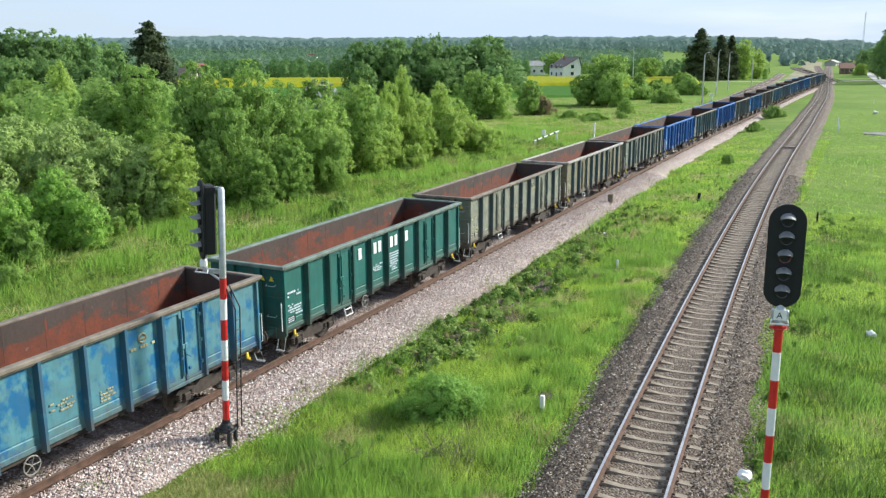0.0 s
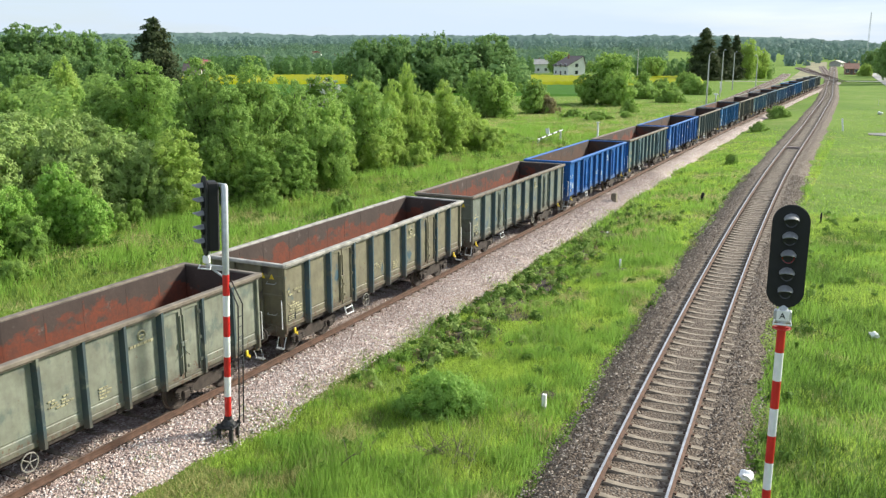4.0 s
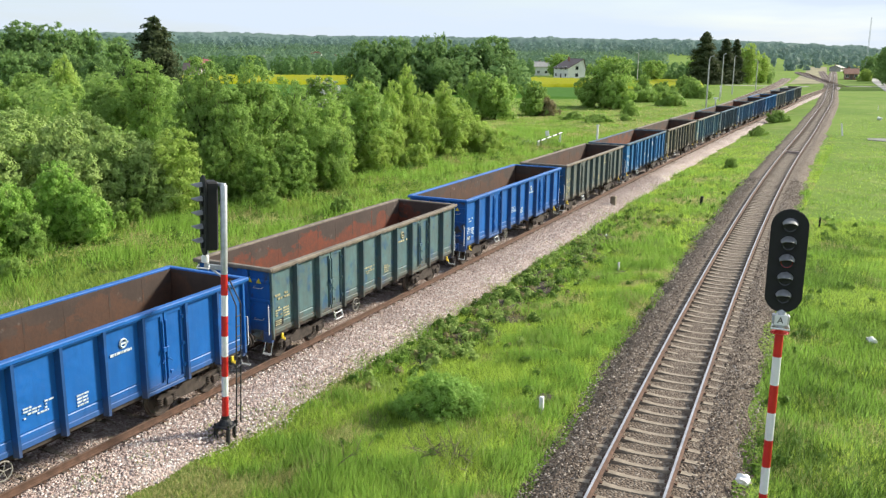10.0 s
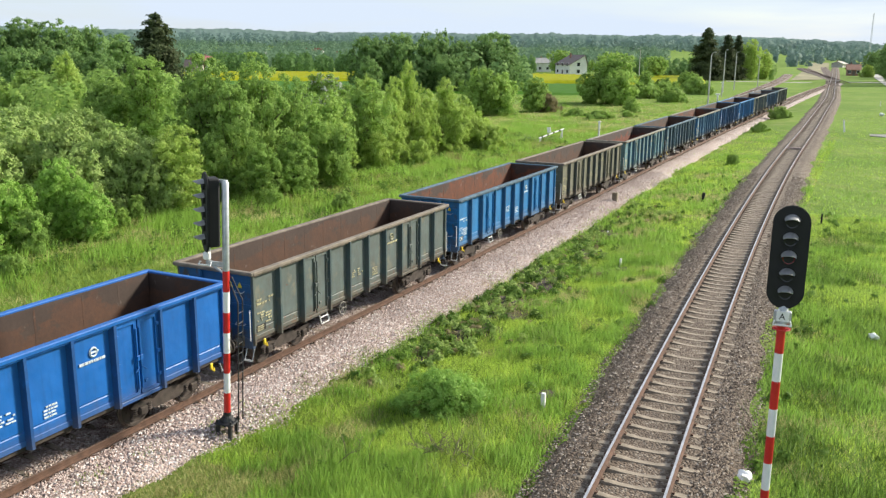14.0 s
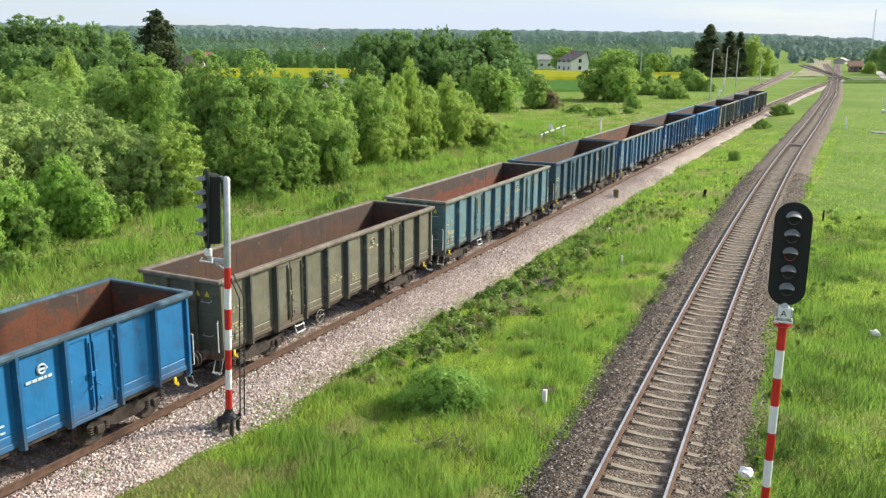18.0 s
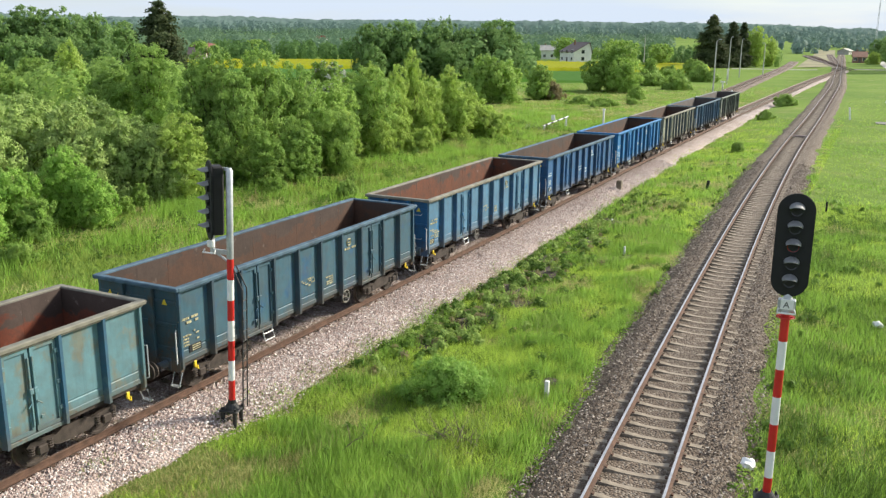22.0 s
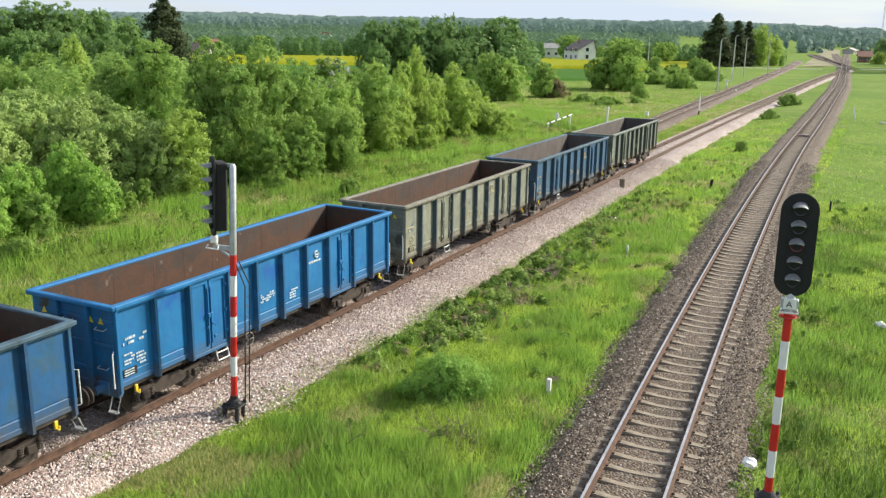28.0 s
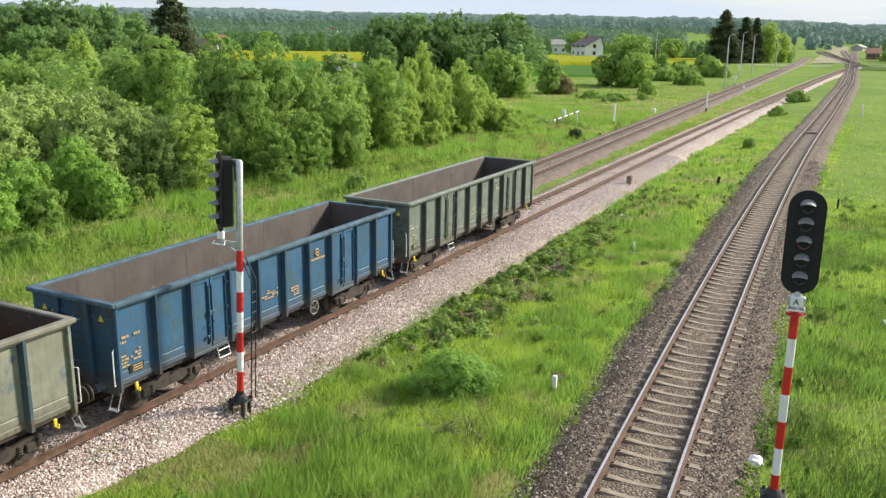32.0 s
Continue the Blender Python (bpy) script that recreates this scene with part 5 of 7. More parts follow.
# ---- houses ----
def house(name, label, at, w, d, h, roof_h, wall, roof, wins=3, doors=1, mono=False, storeys=1, apex=0.0):
    t = thing(name, label, "house", at)
    g = Geo()
    th = 0.3
    g.box(-w / 2, w / 2, -d / 2, -d / 2 + th, -0.5, h)
    g.box(-w / 2, w / 2, d / 2 - th, d / 2, -0.5, h)
    g.box(-w / 2, -w / 2 + th, -d / 2 + th, d / 2 - th, -0.5, h)
    g.box(w / 2 - th, w / 2, -d / 2 + th, d / 2 - th, -0.5, h)
    rise = [(-d / 2, h), (d / 2, h), (apex, h + roof_h)] if not mono else [(-d / 2, h), (d / 2, h), (d / 2 - 0.01, h + roof_h)]
    for x in (-w / 2, w / 2 - th):
        g.add([(x + e, y, z) for e in (0, th) for y, z in rise], [(0, 1, 2), (3, 4, 5), (0, 1, 4, 3), (1, 2, 5, 4), (2, 0, 3, 5)])
    part("wall", g, wall, t)
    o = 0.5
    if mono:
        slopes = [((-d / 2 - o, h - 0.1), (d / 2 + o, h + roof_h + 0.15))]
    else:
        k, q = roof_h / (d / 2 + apex), roof_h / (d / 2 - apex)
        slopes = [((-d / 2 - o, h - o * k), (apex + 0.05, h + roof_h + 0.03)), ((d / 2 + o * 0.4, h - o * 0.4 * q), (apex - 0.05, h + roof_h + 0.03))]
    for (y0, z0), (y1, z1) in slopes:
        g = Geo()
        g.add([(x, y, z + e) for e in (0, 0.2) for x in (-w / 2 - o, w / 2 + o) for y, z in ((y0, z0), (y1, z1))],
              [(0, 1, 3, 2), (4, 5, 7, 6), (0, 1, 5, 4), (2, 3, 7, 6), (0, 2, 6, 4), (1, 3, 7, 5)])
        part("roof", g, roof, t)
    for fl in range(storeys):
        for i in range(wins):
            x = -w / 2 + w * (i + 0.5) / wins
            z = 0.9 + fl * 2.8
            if doors and fl == 0 and i == wins // 2:
                g = Geo()
                g.box(x - 0.5, x + 0.5, -d / 2 - 0.06, -d / 2 + 0.02, -0.3, 2.1, 0.02)
                part("door", g, M["roof_brown"], t)
                continue
            g = Geo()
            g.box(x - 0.65, x + 0.65, -d / 2 - 0.05, -d / 2 + 0.02, z, z + 1.4, 0.02)
            win = part("window", g, M["white"], t)
            g = Geo()
            g.box(x - 0.55, x - 0.03, -d / 2 - 0.065, -d / 2 - 0.052, z + 0.1, z + 1.3)
            part("pane", g, M["glass"], win)
            g = Geo()
            g.box(x + 0.03, x + 0.55, -d / 2 - 0.065, -d / 2 - 0.052, z + 0.1, z + 1.3)
            part("pane", g, M["glass"], win)
        g = Geo()
        g.box(w / 2 - 0.02, w / 2 + 0.05, -0.7, 0.7, 0.9 + fl * 2.8, 2.3 + fl * 2.8, 0.02)
        part("window", g, M["glass"], t)
    g = Geo()
    g.box(-w * 0.2 - 0.3, -w * 0.2 + 0.3, d * 0.1 - 0.3, d * 0.1 + 0.3, h, h + roof_h + 0.9, 0.03)
    part("chimney", g, M["brick_wall"], t)
    return t


house("house", "white two-storey house with a brown roof", spot(-113.0, 350, 0, -38), 10.5, 8.5, 4.4, 3.6, M["plaster"], M["roof_brown"], 3, 1, False, 2, 3.0)
house("house", "small white house with a grey roof", spot(-141, 395, 0, 20), 7, 6, 4.2, 2.0, M["plaster"], M["plaster_grey"], 2, 0)
house("house", "long farmhouse with a red tiled roof", spot(-330, 522, 0, 25), 17, 9, 3.5, 4.4, M["plaster_grey"], M["roof_red"], 4)
house("house", "small grey farmhouse with a brown roof", spot(-222, 247, 0, 30), 5.6, 5.5, 2.6, 2.6, M["plaster_grey"], M["roof_brown"], 2)
house("house", "low house with a pinkish roof", spot(-271, 311, 0, 41), 7.5, 6, 2.8, 3.0, M["plaster"], M["roof_pink"], 3)
house("house", "white gabled house beyond the fields", spot(-345, 450, 0, 30), 10, 8, 5, 2.5, M["plaster"], M["plaster_grey"], 3)
house("house", "distant house with an orange-red roof", spot(-405, 590, 0, 10), 14, 9, 4, 4, M["plaster"], M["roof_red"], 3)
house("house", "far white house among trees", spot(-150, 560, 0, 10), 12, 9, 4, 4, M["plaster"], M["roof_brown"], 3)
house("shed", "white shed with a shallow roof near the line", spot(-46.5, 402, 0, 5), 6.0, 5, 4.0, 0.6, M["plaster"], M["plaster"], 1, 1)
house("shed", "pale blue-grey shed with a gabled roof", spot(-57.5, 400, 0, 5), 6.5, 5, 2.6, 1.6, M["plaster"], M["plaster_grey"], 1, 0)
house("station_building", "low brick station building with a red roof", spot(-8.6, 420, 0, 5), 5.0, 8, 2.6, 2.0, M["brick_wall"], M["brick_wall"], 3, 1)
house("house", "low pale building behind the station", spot(-22, 640, 0, 80), 12, 7, 2.4, 1.4, M["plaster_grey"], M["plaster_grey"], 5, 1)


def yard(name, x0, y0, slope, length):
    """A diverging yard line far off: a low bed and two rails."""
    line = lambda y: x0 + slope * (np.asarray(y, float) - y0)
    ballast(name, "brown ballast of a yard line beyond the crossing", line, -0.3, 2.2, 2.2, 1.6, 1.6, M["ballast_brown"], y0, y0 + length, 4.0)
    t = tagged(new("yard_track"), "far yard line with rusty rails", "railway track", kind="structure")
    for off in (-0.753, 0.753):
        part("rail", rail_mesh(line, off, -0.08, y0, y0 + length, M["rail_top_dull"]), None, t)


flat_way("yard_ground", "dry grass and brown gravel of the station yard", [(-21.5 - 0.045 * 12 * i, 350 + 12 * i) for i in range(36)], 13.0, M["yard_dirt"], 0.0)
yard("yard_ballast_1", -12.6, 335, -0.105, 240)
yard("yard_ballast_2", -13.4, 345, -0.06, 300)
yard("yard_ballast_3", -24.0, 440, -0.12, 150)


# ---- trees and bushes ----
def leaf_cloud(points, normals, size, rng, loose=0.3):
    """Small leaves, one at each point, lying roughly across its normal."""
    n = len(points)
    N = normals + rng.normal(0, loose, (n, 3))
    N /= np.linalg.norm(N, axis=1)[:, None] + 1e-9
    A = np.cross(N, rng.normal(0, 1, (n, 3)))
    A /= np.linalg.norm(A, axis=1)[:, None] + 1e-9
    B = np.cross(N, A)
    s = size * rng.uniform(0.6, 1.35, (n, 1))
    V = np.stack([points - A * s * 0.5, points + A * s * 0.45 + B * s * 0.4, points + A * s * 0.45 - B * s * 0.4], 1)
    return V.reshape(-1, 3), np.arange(n * 3).reshape(n, 3)


def girth(kind, z):
    """Radius of a crown one high and one wide at the height z."""
    if kind == "round":
        return 0.5 * np.clip(1 - (np.abs(z - 0.45) / 0.56) ** 2.3, 0, 1) ** 0.5 * np.clip(0.45 + z * 3.2, 0, 1)
    if kind == "tall":
        return 0.5 * np.clip(1 - (np.abs(z - 0.38) / 0.63) ** 1.9, 0, 1) ** 0.6 * np.clip(0.5 + z * 3.2, 0, 1)
    if kind == "shrub":
        return 0.5 * np.clip(1 - (np.abs(z - 0.32) / 0.69) ** 2.2, 0, 1) ** 0.55 * np.clip(0.6 + z * 3.2, 0, 1)
    return 0.5 * np.clip(1 - z ** 1.9, 0, 1) ** 0.5


def lobes(kind, rng, count):
    """Middles and sizes of the leafy boughs of a crown, with deep clefts between them and a few that stand out."""
    C, R = [], []
    ph = rng.uniform(0, 6.28, 3)
    for _ in range(count * 16):
        z, a = rng.uniform(0.06, 0.97), rng.uniform(0, 6.28)
        swell = 1 + 0.18 * math.sin(2 * a + 4 * z + ph[0]) + 0.14 * math.sin(3 * a - 7 * z + ph[1])
        big = rng.uniform(0.075, 0.155) * (1.1 - 0.45 * z)
        r = max(0.0, float(girth(kind, z)) * swell - big * 0.75) * rng.uniform(0.72, 1.1)
        c = np.array([math.cos(a) * r, math.sin(a) * r, min(z, 0.985 - big * rng.uniform(0.3, 0.9))])
        if C and min(np.linalg.norm(np.array(C) - c, axis=1) - 0.8 * (np.array(R) + big)) < 0:
            continue
        C.append(c)
        R.append(big)
        if len(C) >= count:
            break
    return np.array(C), np.array(R)


def crown_mesh(kind, seed, leaves, size, mat, count=60, inner=0.2, tall=1.0):
    rng = np.random.RandomState(seed)
    C0, R0 = lobes(kind, rng, count)
    C, R, G, U = [], [], [], []
    flat = np.array([1, 1, 1 / tall])  # keeps tufts and leaves round on a crown that is taller or lower than wide
    for c, big in zip(C0, R0):  # each bough carries small tufts on its upper and outer side
        out = np.array([c[0] * 2.0, c[1] * 2.0, (c[2] - 0.35) * 0.9])
        out /= np.linalg.norm(out) + 1e-6
        for _ in range(rng.randint(10, 16)):
            d = rng.normal(0, 1, 3) + out * 0.9 + np.array([0, 0, 0.5])
            d /= np.linalg.norm(d)
            reach = rng.uniform(0.6, 1.0) if rng.rand() < 0.85 else rng.uniform(1.0, 1.45)  # some shoots stand out
            C.append(c + d * reach * big * flat)
            R.append(big * rng.uniform(0.34, 0.62))
            G.append(d)
            U.append(out)
    C, R, G, U = np.array(C), np.array(R), np.array(G), np.array(U)
    k = rng.choice(len(C), leaves, p=R ** 1.7 / (R ** 1.7).sum())
    D = rng.normal(0, 1, (leaves, 3))
    D /= np.linalg.norm(D, axis=1)[:, None]
    P = C[k] + D * (R[k] * rng.uniform(0.15, 1.3, leaves))[:, None] * flat
    D = D * 0.35 + G[k] * 0.6 + U[k] * 0.5
    n = int(leaves * inner)  # leaves and twigs deeper inside close the gaps
    z, a = rng.uniform(0.03, 0.84, n), rng.uniform(0, 6.28, n)
    r = girth(kind, z) * rng.uniform(0.25, 0.62, n)
    P[:n] = np.stack([np.cos(a) * r, np.sin(a) * r, z], 1)
    D[:n] = rng.normal(0, 1, (n, 3))
    D[:n, 2] *= 0.3
    P[:, 2] = np.maximum(P[:, 2], 0.012)
    S = np.ones(leaves)
    S[:n] = 1.9
    V, F = leaf_cloud(P, D, size, rng, 0.5)
    at = np.repeat(P, 3, axis=0)
    return sheet_mesh("crown", at + (V - at) * flat * np.repeat(S, 3)[:, None], F, mat, False), C0


def trunk_mesh(kind, C, seed):
    rng = random.Random(seed)
    g = Geo()
    top = 0.7 if kind in ("round", "tall") else 0.3
    r = 0.022 if kind in ("round", "tall") else 0.014
    stem = [(rng.uniform(-0.012, 0.012) * i, rng.uniform(-0.012, 0.012) * i, -0.05 + (top + 0.05) * i / 4) for i in range(5)]
    g.tube(stem, [r * 1.5, r, r * 0.8, r * 0.55, r * 0.3], 8)
    for c in C[:: max(1, len(C) // 18)]:
        i = rng.choice((1, 1, 2, 2, 3))
        a = Vector(stem[i])
        b = Vector(c)
        m = a.lerp(b, 0.5) + Vector((0, 0, 0.04))
        g.tube([a, m, b], [r * 0.5, r * 0.3, r * 0.12], 5)
    return g.mesh("trunk", M["bark"])


STOCK = {}


def stock(kind, i, far, tall):
    """Crowns and trunks to choose from: fine leaves for what stands near, larger masses for what stands far."""
    if (kind, i, far, tall) not in STOCK:
        n, size = {"round": (20000, 0.027), "tall": (17000, 0.027), "shrub": (17000, 0.030), "low": (16000, 0.031)}[kind]
        n = int(n * max(1.0, tall) ** 0.5)
        if far:
            n, size = int(n * 0.5), size * 1.45
        cm, C = crown_mesh(kind, 31 * i + len(kind), n, size, M["leaf_mid"], int({"round": 62, "tall": 52, "shrub": 50, "low": 60}[kind] * tall ** 0.8), 0.2, tall)
        STOCK[kind, i, far, tall] = (cm, trunk_mesh(kind, C, i))
    return STOCK[kind, i, far, tall]


def tree(kind, i, x, y, h, w, mat, label, category="tree", turn=None):
    tall = min((0.38, 0.6, 1.0, 1.65), key=lambda v: abs(math.log(v * w / h)))
    cm, tm = stock(kind, i % 3, math.hypot(x, y) > 115, tall)
    m = spot(x, y, -0.05, (x * 37 + y * 53) % 360 if turn is None else turn) @ Matrix.Diagonal((w * 0.88, w * 0.88, h, 1))
    t = thing(category if category != "tree" else "tree", label, category, m, group="trees and bushes beside the line")
    part("trunk", tm, None, t)
    c = part("crown", cm, None, t)
    c.material_slots[0].link = "OBJECT"
    c.material_slots[0].material = M[mat]
    return t


def spruce(x, y, h, w, label, droop=0.3):
    """A dense conifer: whorls of drooping boughs that thin out to a ragged tip."""
    t = thing("spruce_tree", label, "tree", spot(x, y))
    rng = np.random.RandomState(int(h * 7 + w * 3))
    pts, nor = [], []
    for _ in range(230):
        q = rng.rand() ** 1.25
        a = rng.uniform(0, 6.28)
        z = h * (0.05 + 0.93 * q)
        L = w / 2 * (1 - q) ** 0.62 * rng.uniform(0.72, 1.12) * (1 + 0.12 * math.sin(3 * a + 5 * q)) + 0.25
        n = int(40 + 130 * (1 - q))
        s = rng.uniform(0.15, 1, n) ** 0.6
        wide = 0.10 * L + 0.16
        p = np.stack([np.cos(a) * s * L + rng.normal(0, wide, n), np.sin(a) * s * L + rng.normal(0, wide, n), z - s * s * L * droop + rng.normal(0, wide * 0.5, n)], 1)
        pts.append(p)
        nor.append(np.tile([np.cos(a) * 0.6, np.sin(a) * 0.6, 0.7], (n, 1)))
    n = 2500
    z = rng.uniform(0.06, 0.9, n)
    a, r = rng.uniform(0, 6.28, n), w * 0.28 * (1 - z) ** 0.7
    pts.append(np.stack([np.cos(a) * r, np.sin(a) * r, z * h], 1))
    nor.append(np.stack([np.cos(a), np.sin(a), 0 * a], 1))
    V, F = leaf_cloud(np.concatenate(pts), np.concatenate(nor), 0.028 * h, rng, 0.45)
    part("crown", sheet_mesh("crown", V, F, M["leaf_spruce"], False), None, t)
    g = Geo()
    g.tube([(0, 0, -0.3), (0, 0, h * 0.5), (0, 0, h * 0.98)], [0.22, 0.13, 0.02], 8)
    part("trunk", g, M["bark"], t)


spruce(-95.8, 98.6, 14.8, 12.0, "tall dark spruce above a row of trees")
spruce(-54.3, 323.0, 18.4, 13.5, "broad dark pine near the sheds", 0.1)
spruce(-48.5, 330.0, 16.4, 9.0, "slim dark pine near the sheds", 0.1)
spruce(-45.4, 334.5, 16.0, 5.6, "slim dark pine near the lamp posts", 0.1)


def plant(kind, mat, label, category, rows):
    for i, (x, y, h, w) in enumerate(rows):
        tree(kind, i, x, y, h, w, mat, label, category)


plant("round", "leaf_dark", "dark-green broadleaf tree in a far row", "tree", [
    (-170, 121.5, 11.6, 11), (-166.3, 125.3, 13.3, 10.5), (-162.5, 129.4, 15.6, 11), (-158.5, 133.7, 15.2, 11), (-160.4, 143.1, 13.9, 11.5), (-163.9, 156.7, 12.9, 10), (-150, 118, 9.5, 10), (-146, 124, 9.0, 10), (-140, 128, 8.5, 9)])
plant("round", "leaf_dark", "dark-green broadleaf tree in a dense grove", "tree", [
    (-106.3, 177.3, 12.6, 11.5), (-101.5, 182.3, 13.2, 11.5), (-95.1, 188.9, 13.7, 12.8), (-89.5, 194.7, 12.0, 10.5), (-84.3, 200.1, 13.8, 14), (-103.8, 172.5, 8.0, 7.5), (-90, 185, 8.5, 9), (-79.5, 196, 8.5, 7.5)])
plant("round", "leaf_deep", "deep-green broadleaf tree at the meadow's edge", "tree", [
    (-41.5, 47.2, 9.4, 5.2), (-38.7, 46.4, 7.6, 3.8), (-38.9, 49.4, 9.1, 4.8), (-38.0, 52.2, 8.0, 4.1), (-65.5, 65.6, 9.0, 6.4), (-71.3, 66.1, 7.0, 5.2)])
plant("shrub", "leaf_deep", "leafy green bush under the taller trees", "bush", [
    (-38.6, 44.3, 4.6, 2.8), (-35.8, 45.4, 4.0, 3.0), (-34.9, 48.4, 4.4, 3.0), (-68.9, 64.4, 5.4, 3.6), (-36.4, 50.4, 3.0, 2.8)])
plant("round", "leaf_mid", "green broadleaf tree at the meadow's edge", "tree", [
    (-37.7, 56.4, 6.8, 4.4), (-34.6, 52.6, 4.6, 3.6), (-38.3, 63.2, 7.5, 4.6), (-75, 72, 5.8, 5.0)])
plant("round", "leaf_mid", "rounded green tree standing alone", "tree", [(-45.2, 166.3, 9.6, 9.6), (-48.6, 163.3, 5.6, 6.4), (-42.3, 161.3, 6.2, 6.4)])
plant("tall", "leaf_light", "pale green tree beside dark pines", "tree", [(-44.6, 338, 13.4, 7.4), (-41.1, 340, 14.8, 7.8), (-38.0, 352, 11, 8)])
plant("round", "leaf_dark", "dark-green tree beside the station road", "tree", [(9.0, 322, 20.5, 11), (13, 306, 21, 13), (5.4, 340, 17.5, 8.5), (3.6, 395, 13.5, 8), (-1.6, 436, 10.0, 8), (1.4, 452, 11.0, 9), (9.0, 380, 16, 12)])
plant("low", "leaf_light", "yellow-green bush near the station", "bush", [(-2.6, 398, 4.6, 6)])
plant("low", "leaf_dark", "dark clipped garden hedge", "hedge", [(-75.5, 352, 3.0, 3.4), (-72.4, 352.6, 3.1, 3.4), (-69.3, 353, 3.0, 3.2)])
plant("tall", "leaf_light", "slender fresh-green tree at the meadow edge", "tree", [
    (-38.5, 71.1, 9.0, 2.8), (-38.6, 68.6, 7.6, 3.0), (-38.8, 64.4, 7.6, 3.0), (-37.7, 77.3, 7.3, 3.5), (-38.2, 74.0, 6.4, 3.0), (-87.4, 74.9, 9.0, 4.8), (-36.6, 79.6, 5.2, 3.4)])
plant("shrub", "leaf_mid", "dense green bush at the meadow's edge", "bush", [
    (-39.8, 59.8, 5.2, 4.4), (-54.1, 122.8, 6.9, 6.4), (-51.4, 125.0, 6.4, 6.4), (-49.7, 135.6, 5.6, 5.6), (-42.6, 76.0, 5.0, 5.0)])
plant("shrub", "leaf_light", "fresh-green leafy bush by the meadow", "bush", [
    (-37.6, 39.9, 5.4, 4.0), (-35.4, 54.6, 4.6, 2.4), (-37.5, 65.5, 4.1, 3.4), (-37.5, 71.8, 4.2, 3.6), (-36.5, 76.4, 4.3, 4.2), (-35.8, 80.3, 3.8, 4.2), (-34.1, 80.3, 2.5, 3.8), (-36.4, 62.0, 3.0, 3.0), (-35.6, 67.5, 2.0, 2.8)])
plant("shrub", "leaf_front", "leafy yellow-green bush at the thicket's front", "bush", [
    (-37.6, 26.2, 3.0, 3.2), (-37.6, 28.3, 3.3, 3.4), (-40.0, 26.4, 3.4, 4.0), (-37.4, 30.9, 4.4, 2.9), (-35.8, 31.2, 2.9, 2.8)])
plant("shrub", "leaf_deep", "leafy green bush at the thicket's front", "bush", [
    (-36.3, 28.2, 2.2, 2.2), (-41.5, 29.1, 3.6, 3.6), (-39.2, 32.6, 3.0, 3.0)])
plant("shrub", "leaf_mid", "young leafy sapling in the rough grass", "sapling", [
    (-37.8, 36.6, 1.6, 1.3), (-36.9, 34.6, 1.1, 1.1), (-35.4, 30.8, 1.2, 1.0), (-32.9, 24.5, 1.0, 1.7), (-33.6, 43.9, 1.1, 1.4)])
plant("low", "leaf_willow", "dense grey-green willow thicket", "bush", [
    (-46.8, 35.2, 5.6, 6.4), (-43.3, 36.7, 5.7, 5.2), (-40.4, 37.4, 5.1, 4.6), (-38.6, 38.6, 4.4, 3.8), (-44.6, 32.0, 5.0, 5.0), (-41.0, 35.4, 4.2, 4.8), (-52.3, 40.2, 5.6, 7.0), (-48.0, 41.8, 5.6, 7.0), (-43.5, 42.0, 4.6, 5.5), (-58, 45, 5.0, 8)])
plant("low", "leaf_mid", "low dense green thicket", "bush", [
    (-49.5, 31.0, 3.6, 6.0), (-54, 36, 3.8, 7.0), (-45.0, 45.0, 3.6, 5.0), (-53, 49, 3.8, 7), (-60, 53, 4.0, 8)])
plant("shrub", "leaf_mid", "green bush in the rough meadow", "bush", [
    (-93.4, 70.2, 5.2, 5.6), (-109.5, 87.1, 6.2, 7.4), (-88.6, 73.9, 5.9, 5.2), (-96.1, 68.1, 5.4, 6.2), (-80.9, 70.6, 5.6, 4.8), (-104, 96, 5, 8), (-78, 84, 4.2, 6.5)])
plant("shrub", "leaf_mid", "green bush among pale meadow grass", "bush", [(-58, 96, 3.6, 5.5), (-66, 104, 3.8, 6.5), (-60, 112, 3.4, 6), (-50, 100, 2.6, 4.5)])
plant("low", "leaf_brown", "small brownish budding bush", "bush", [(-47.6, 136.4, 2.8, 4.0), (-116.3, 92.3, 4.0, 4.2)])
plant("low", "leaf_mid", "small green bush in the grass", "bush", [
    (-28.7, 44.6, 1.25, 1.8), (-46.2, 196.5, 5.4, 5.5), (-43.1, 199.4, 3.1, 5.0), (-46.9, 252.4, 4.2, 7.5), (-48.5, 228.9, 2.6, 7.5), (-35.8, 144.0, 2.6, 3.2), (-36.3, 126.2, 1.2, 4.2), (-38.0, 177.4, 1.1, 2.4), (-36.0, 178, 2.6, 6), (-33.5, 133, 0.9, 2.4), (-41, 130, 1.1, 4), (-44, 190, 3, 8), (-38.5, 215, 3.5, 8), (-12.0, 114, 1.0, 2.2), (-12.0, 138.6, 1.8, 3.5), (-10.2, 78, 0.9, 1.4)])
plant("low", "leaf_spruce", "small dark tangle of old weeds", "bush", [(-26.3, 79.2, 1.0, 1.7)])
plant("round", "leaf_mid", "green tree among distant gardens", "tree", [(-62, 355, 9, 10), (-75, 335, 8, 10), (-100, 372, 9, 11), (-128, 380, 10, 12), (-238, 300, 8, 10), (-250, 280, 7, 9)])

flower = tree("shrub", 1, -69.5, 103.5, 6.2, 7.4, "leaf_mid", "bush covered with white blossom", "bush")
blossom_mesh, _ = crown_mesh("shrub", 31 + 5, 1400, 0.045, M["blossom"], 75, 0.0)
part("blossom", blossom_mesh, None, flower, "white blossom")

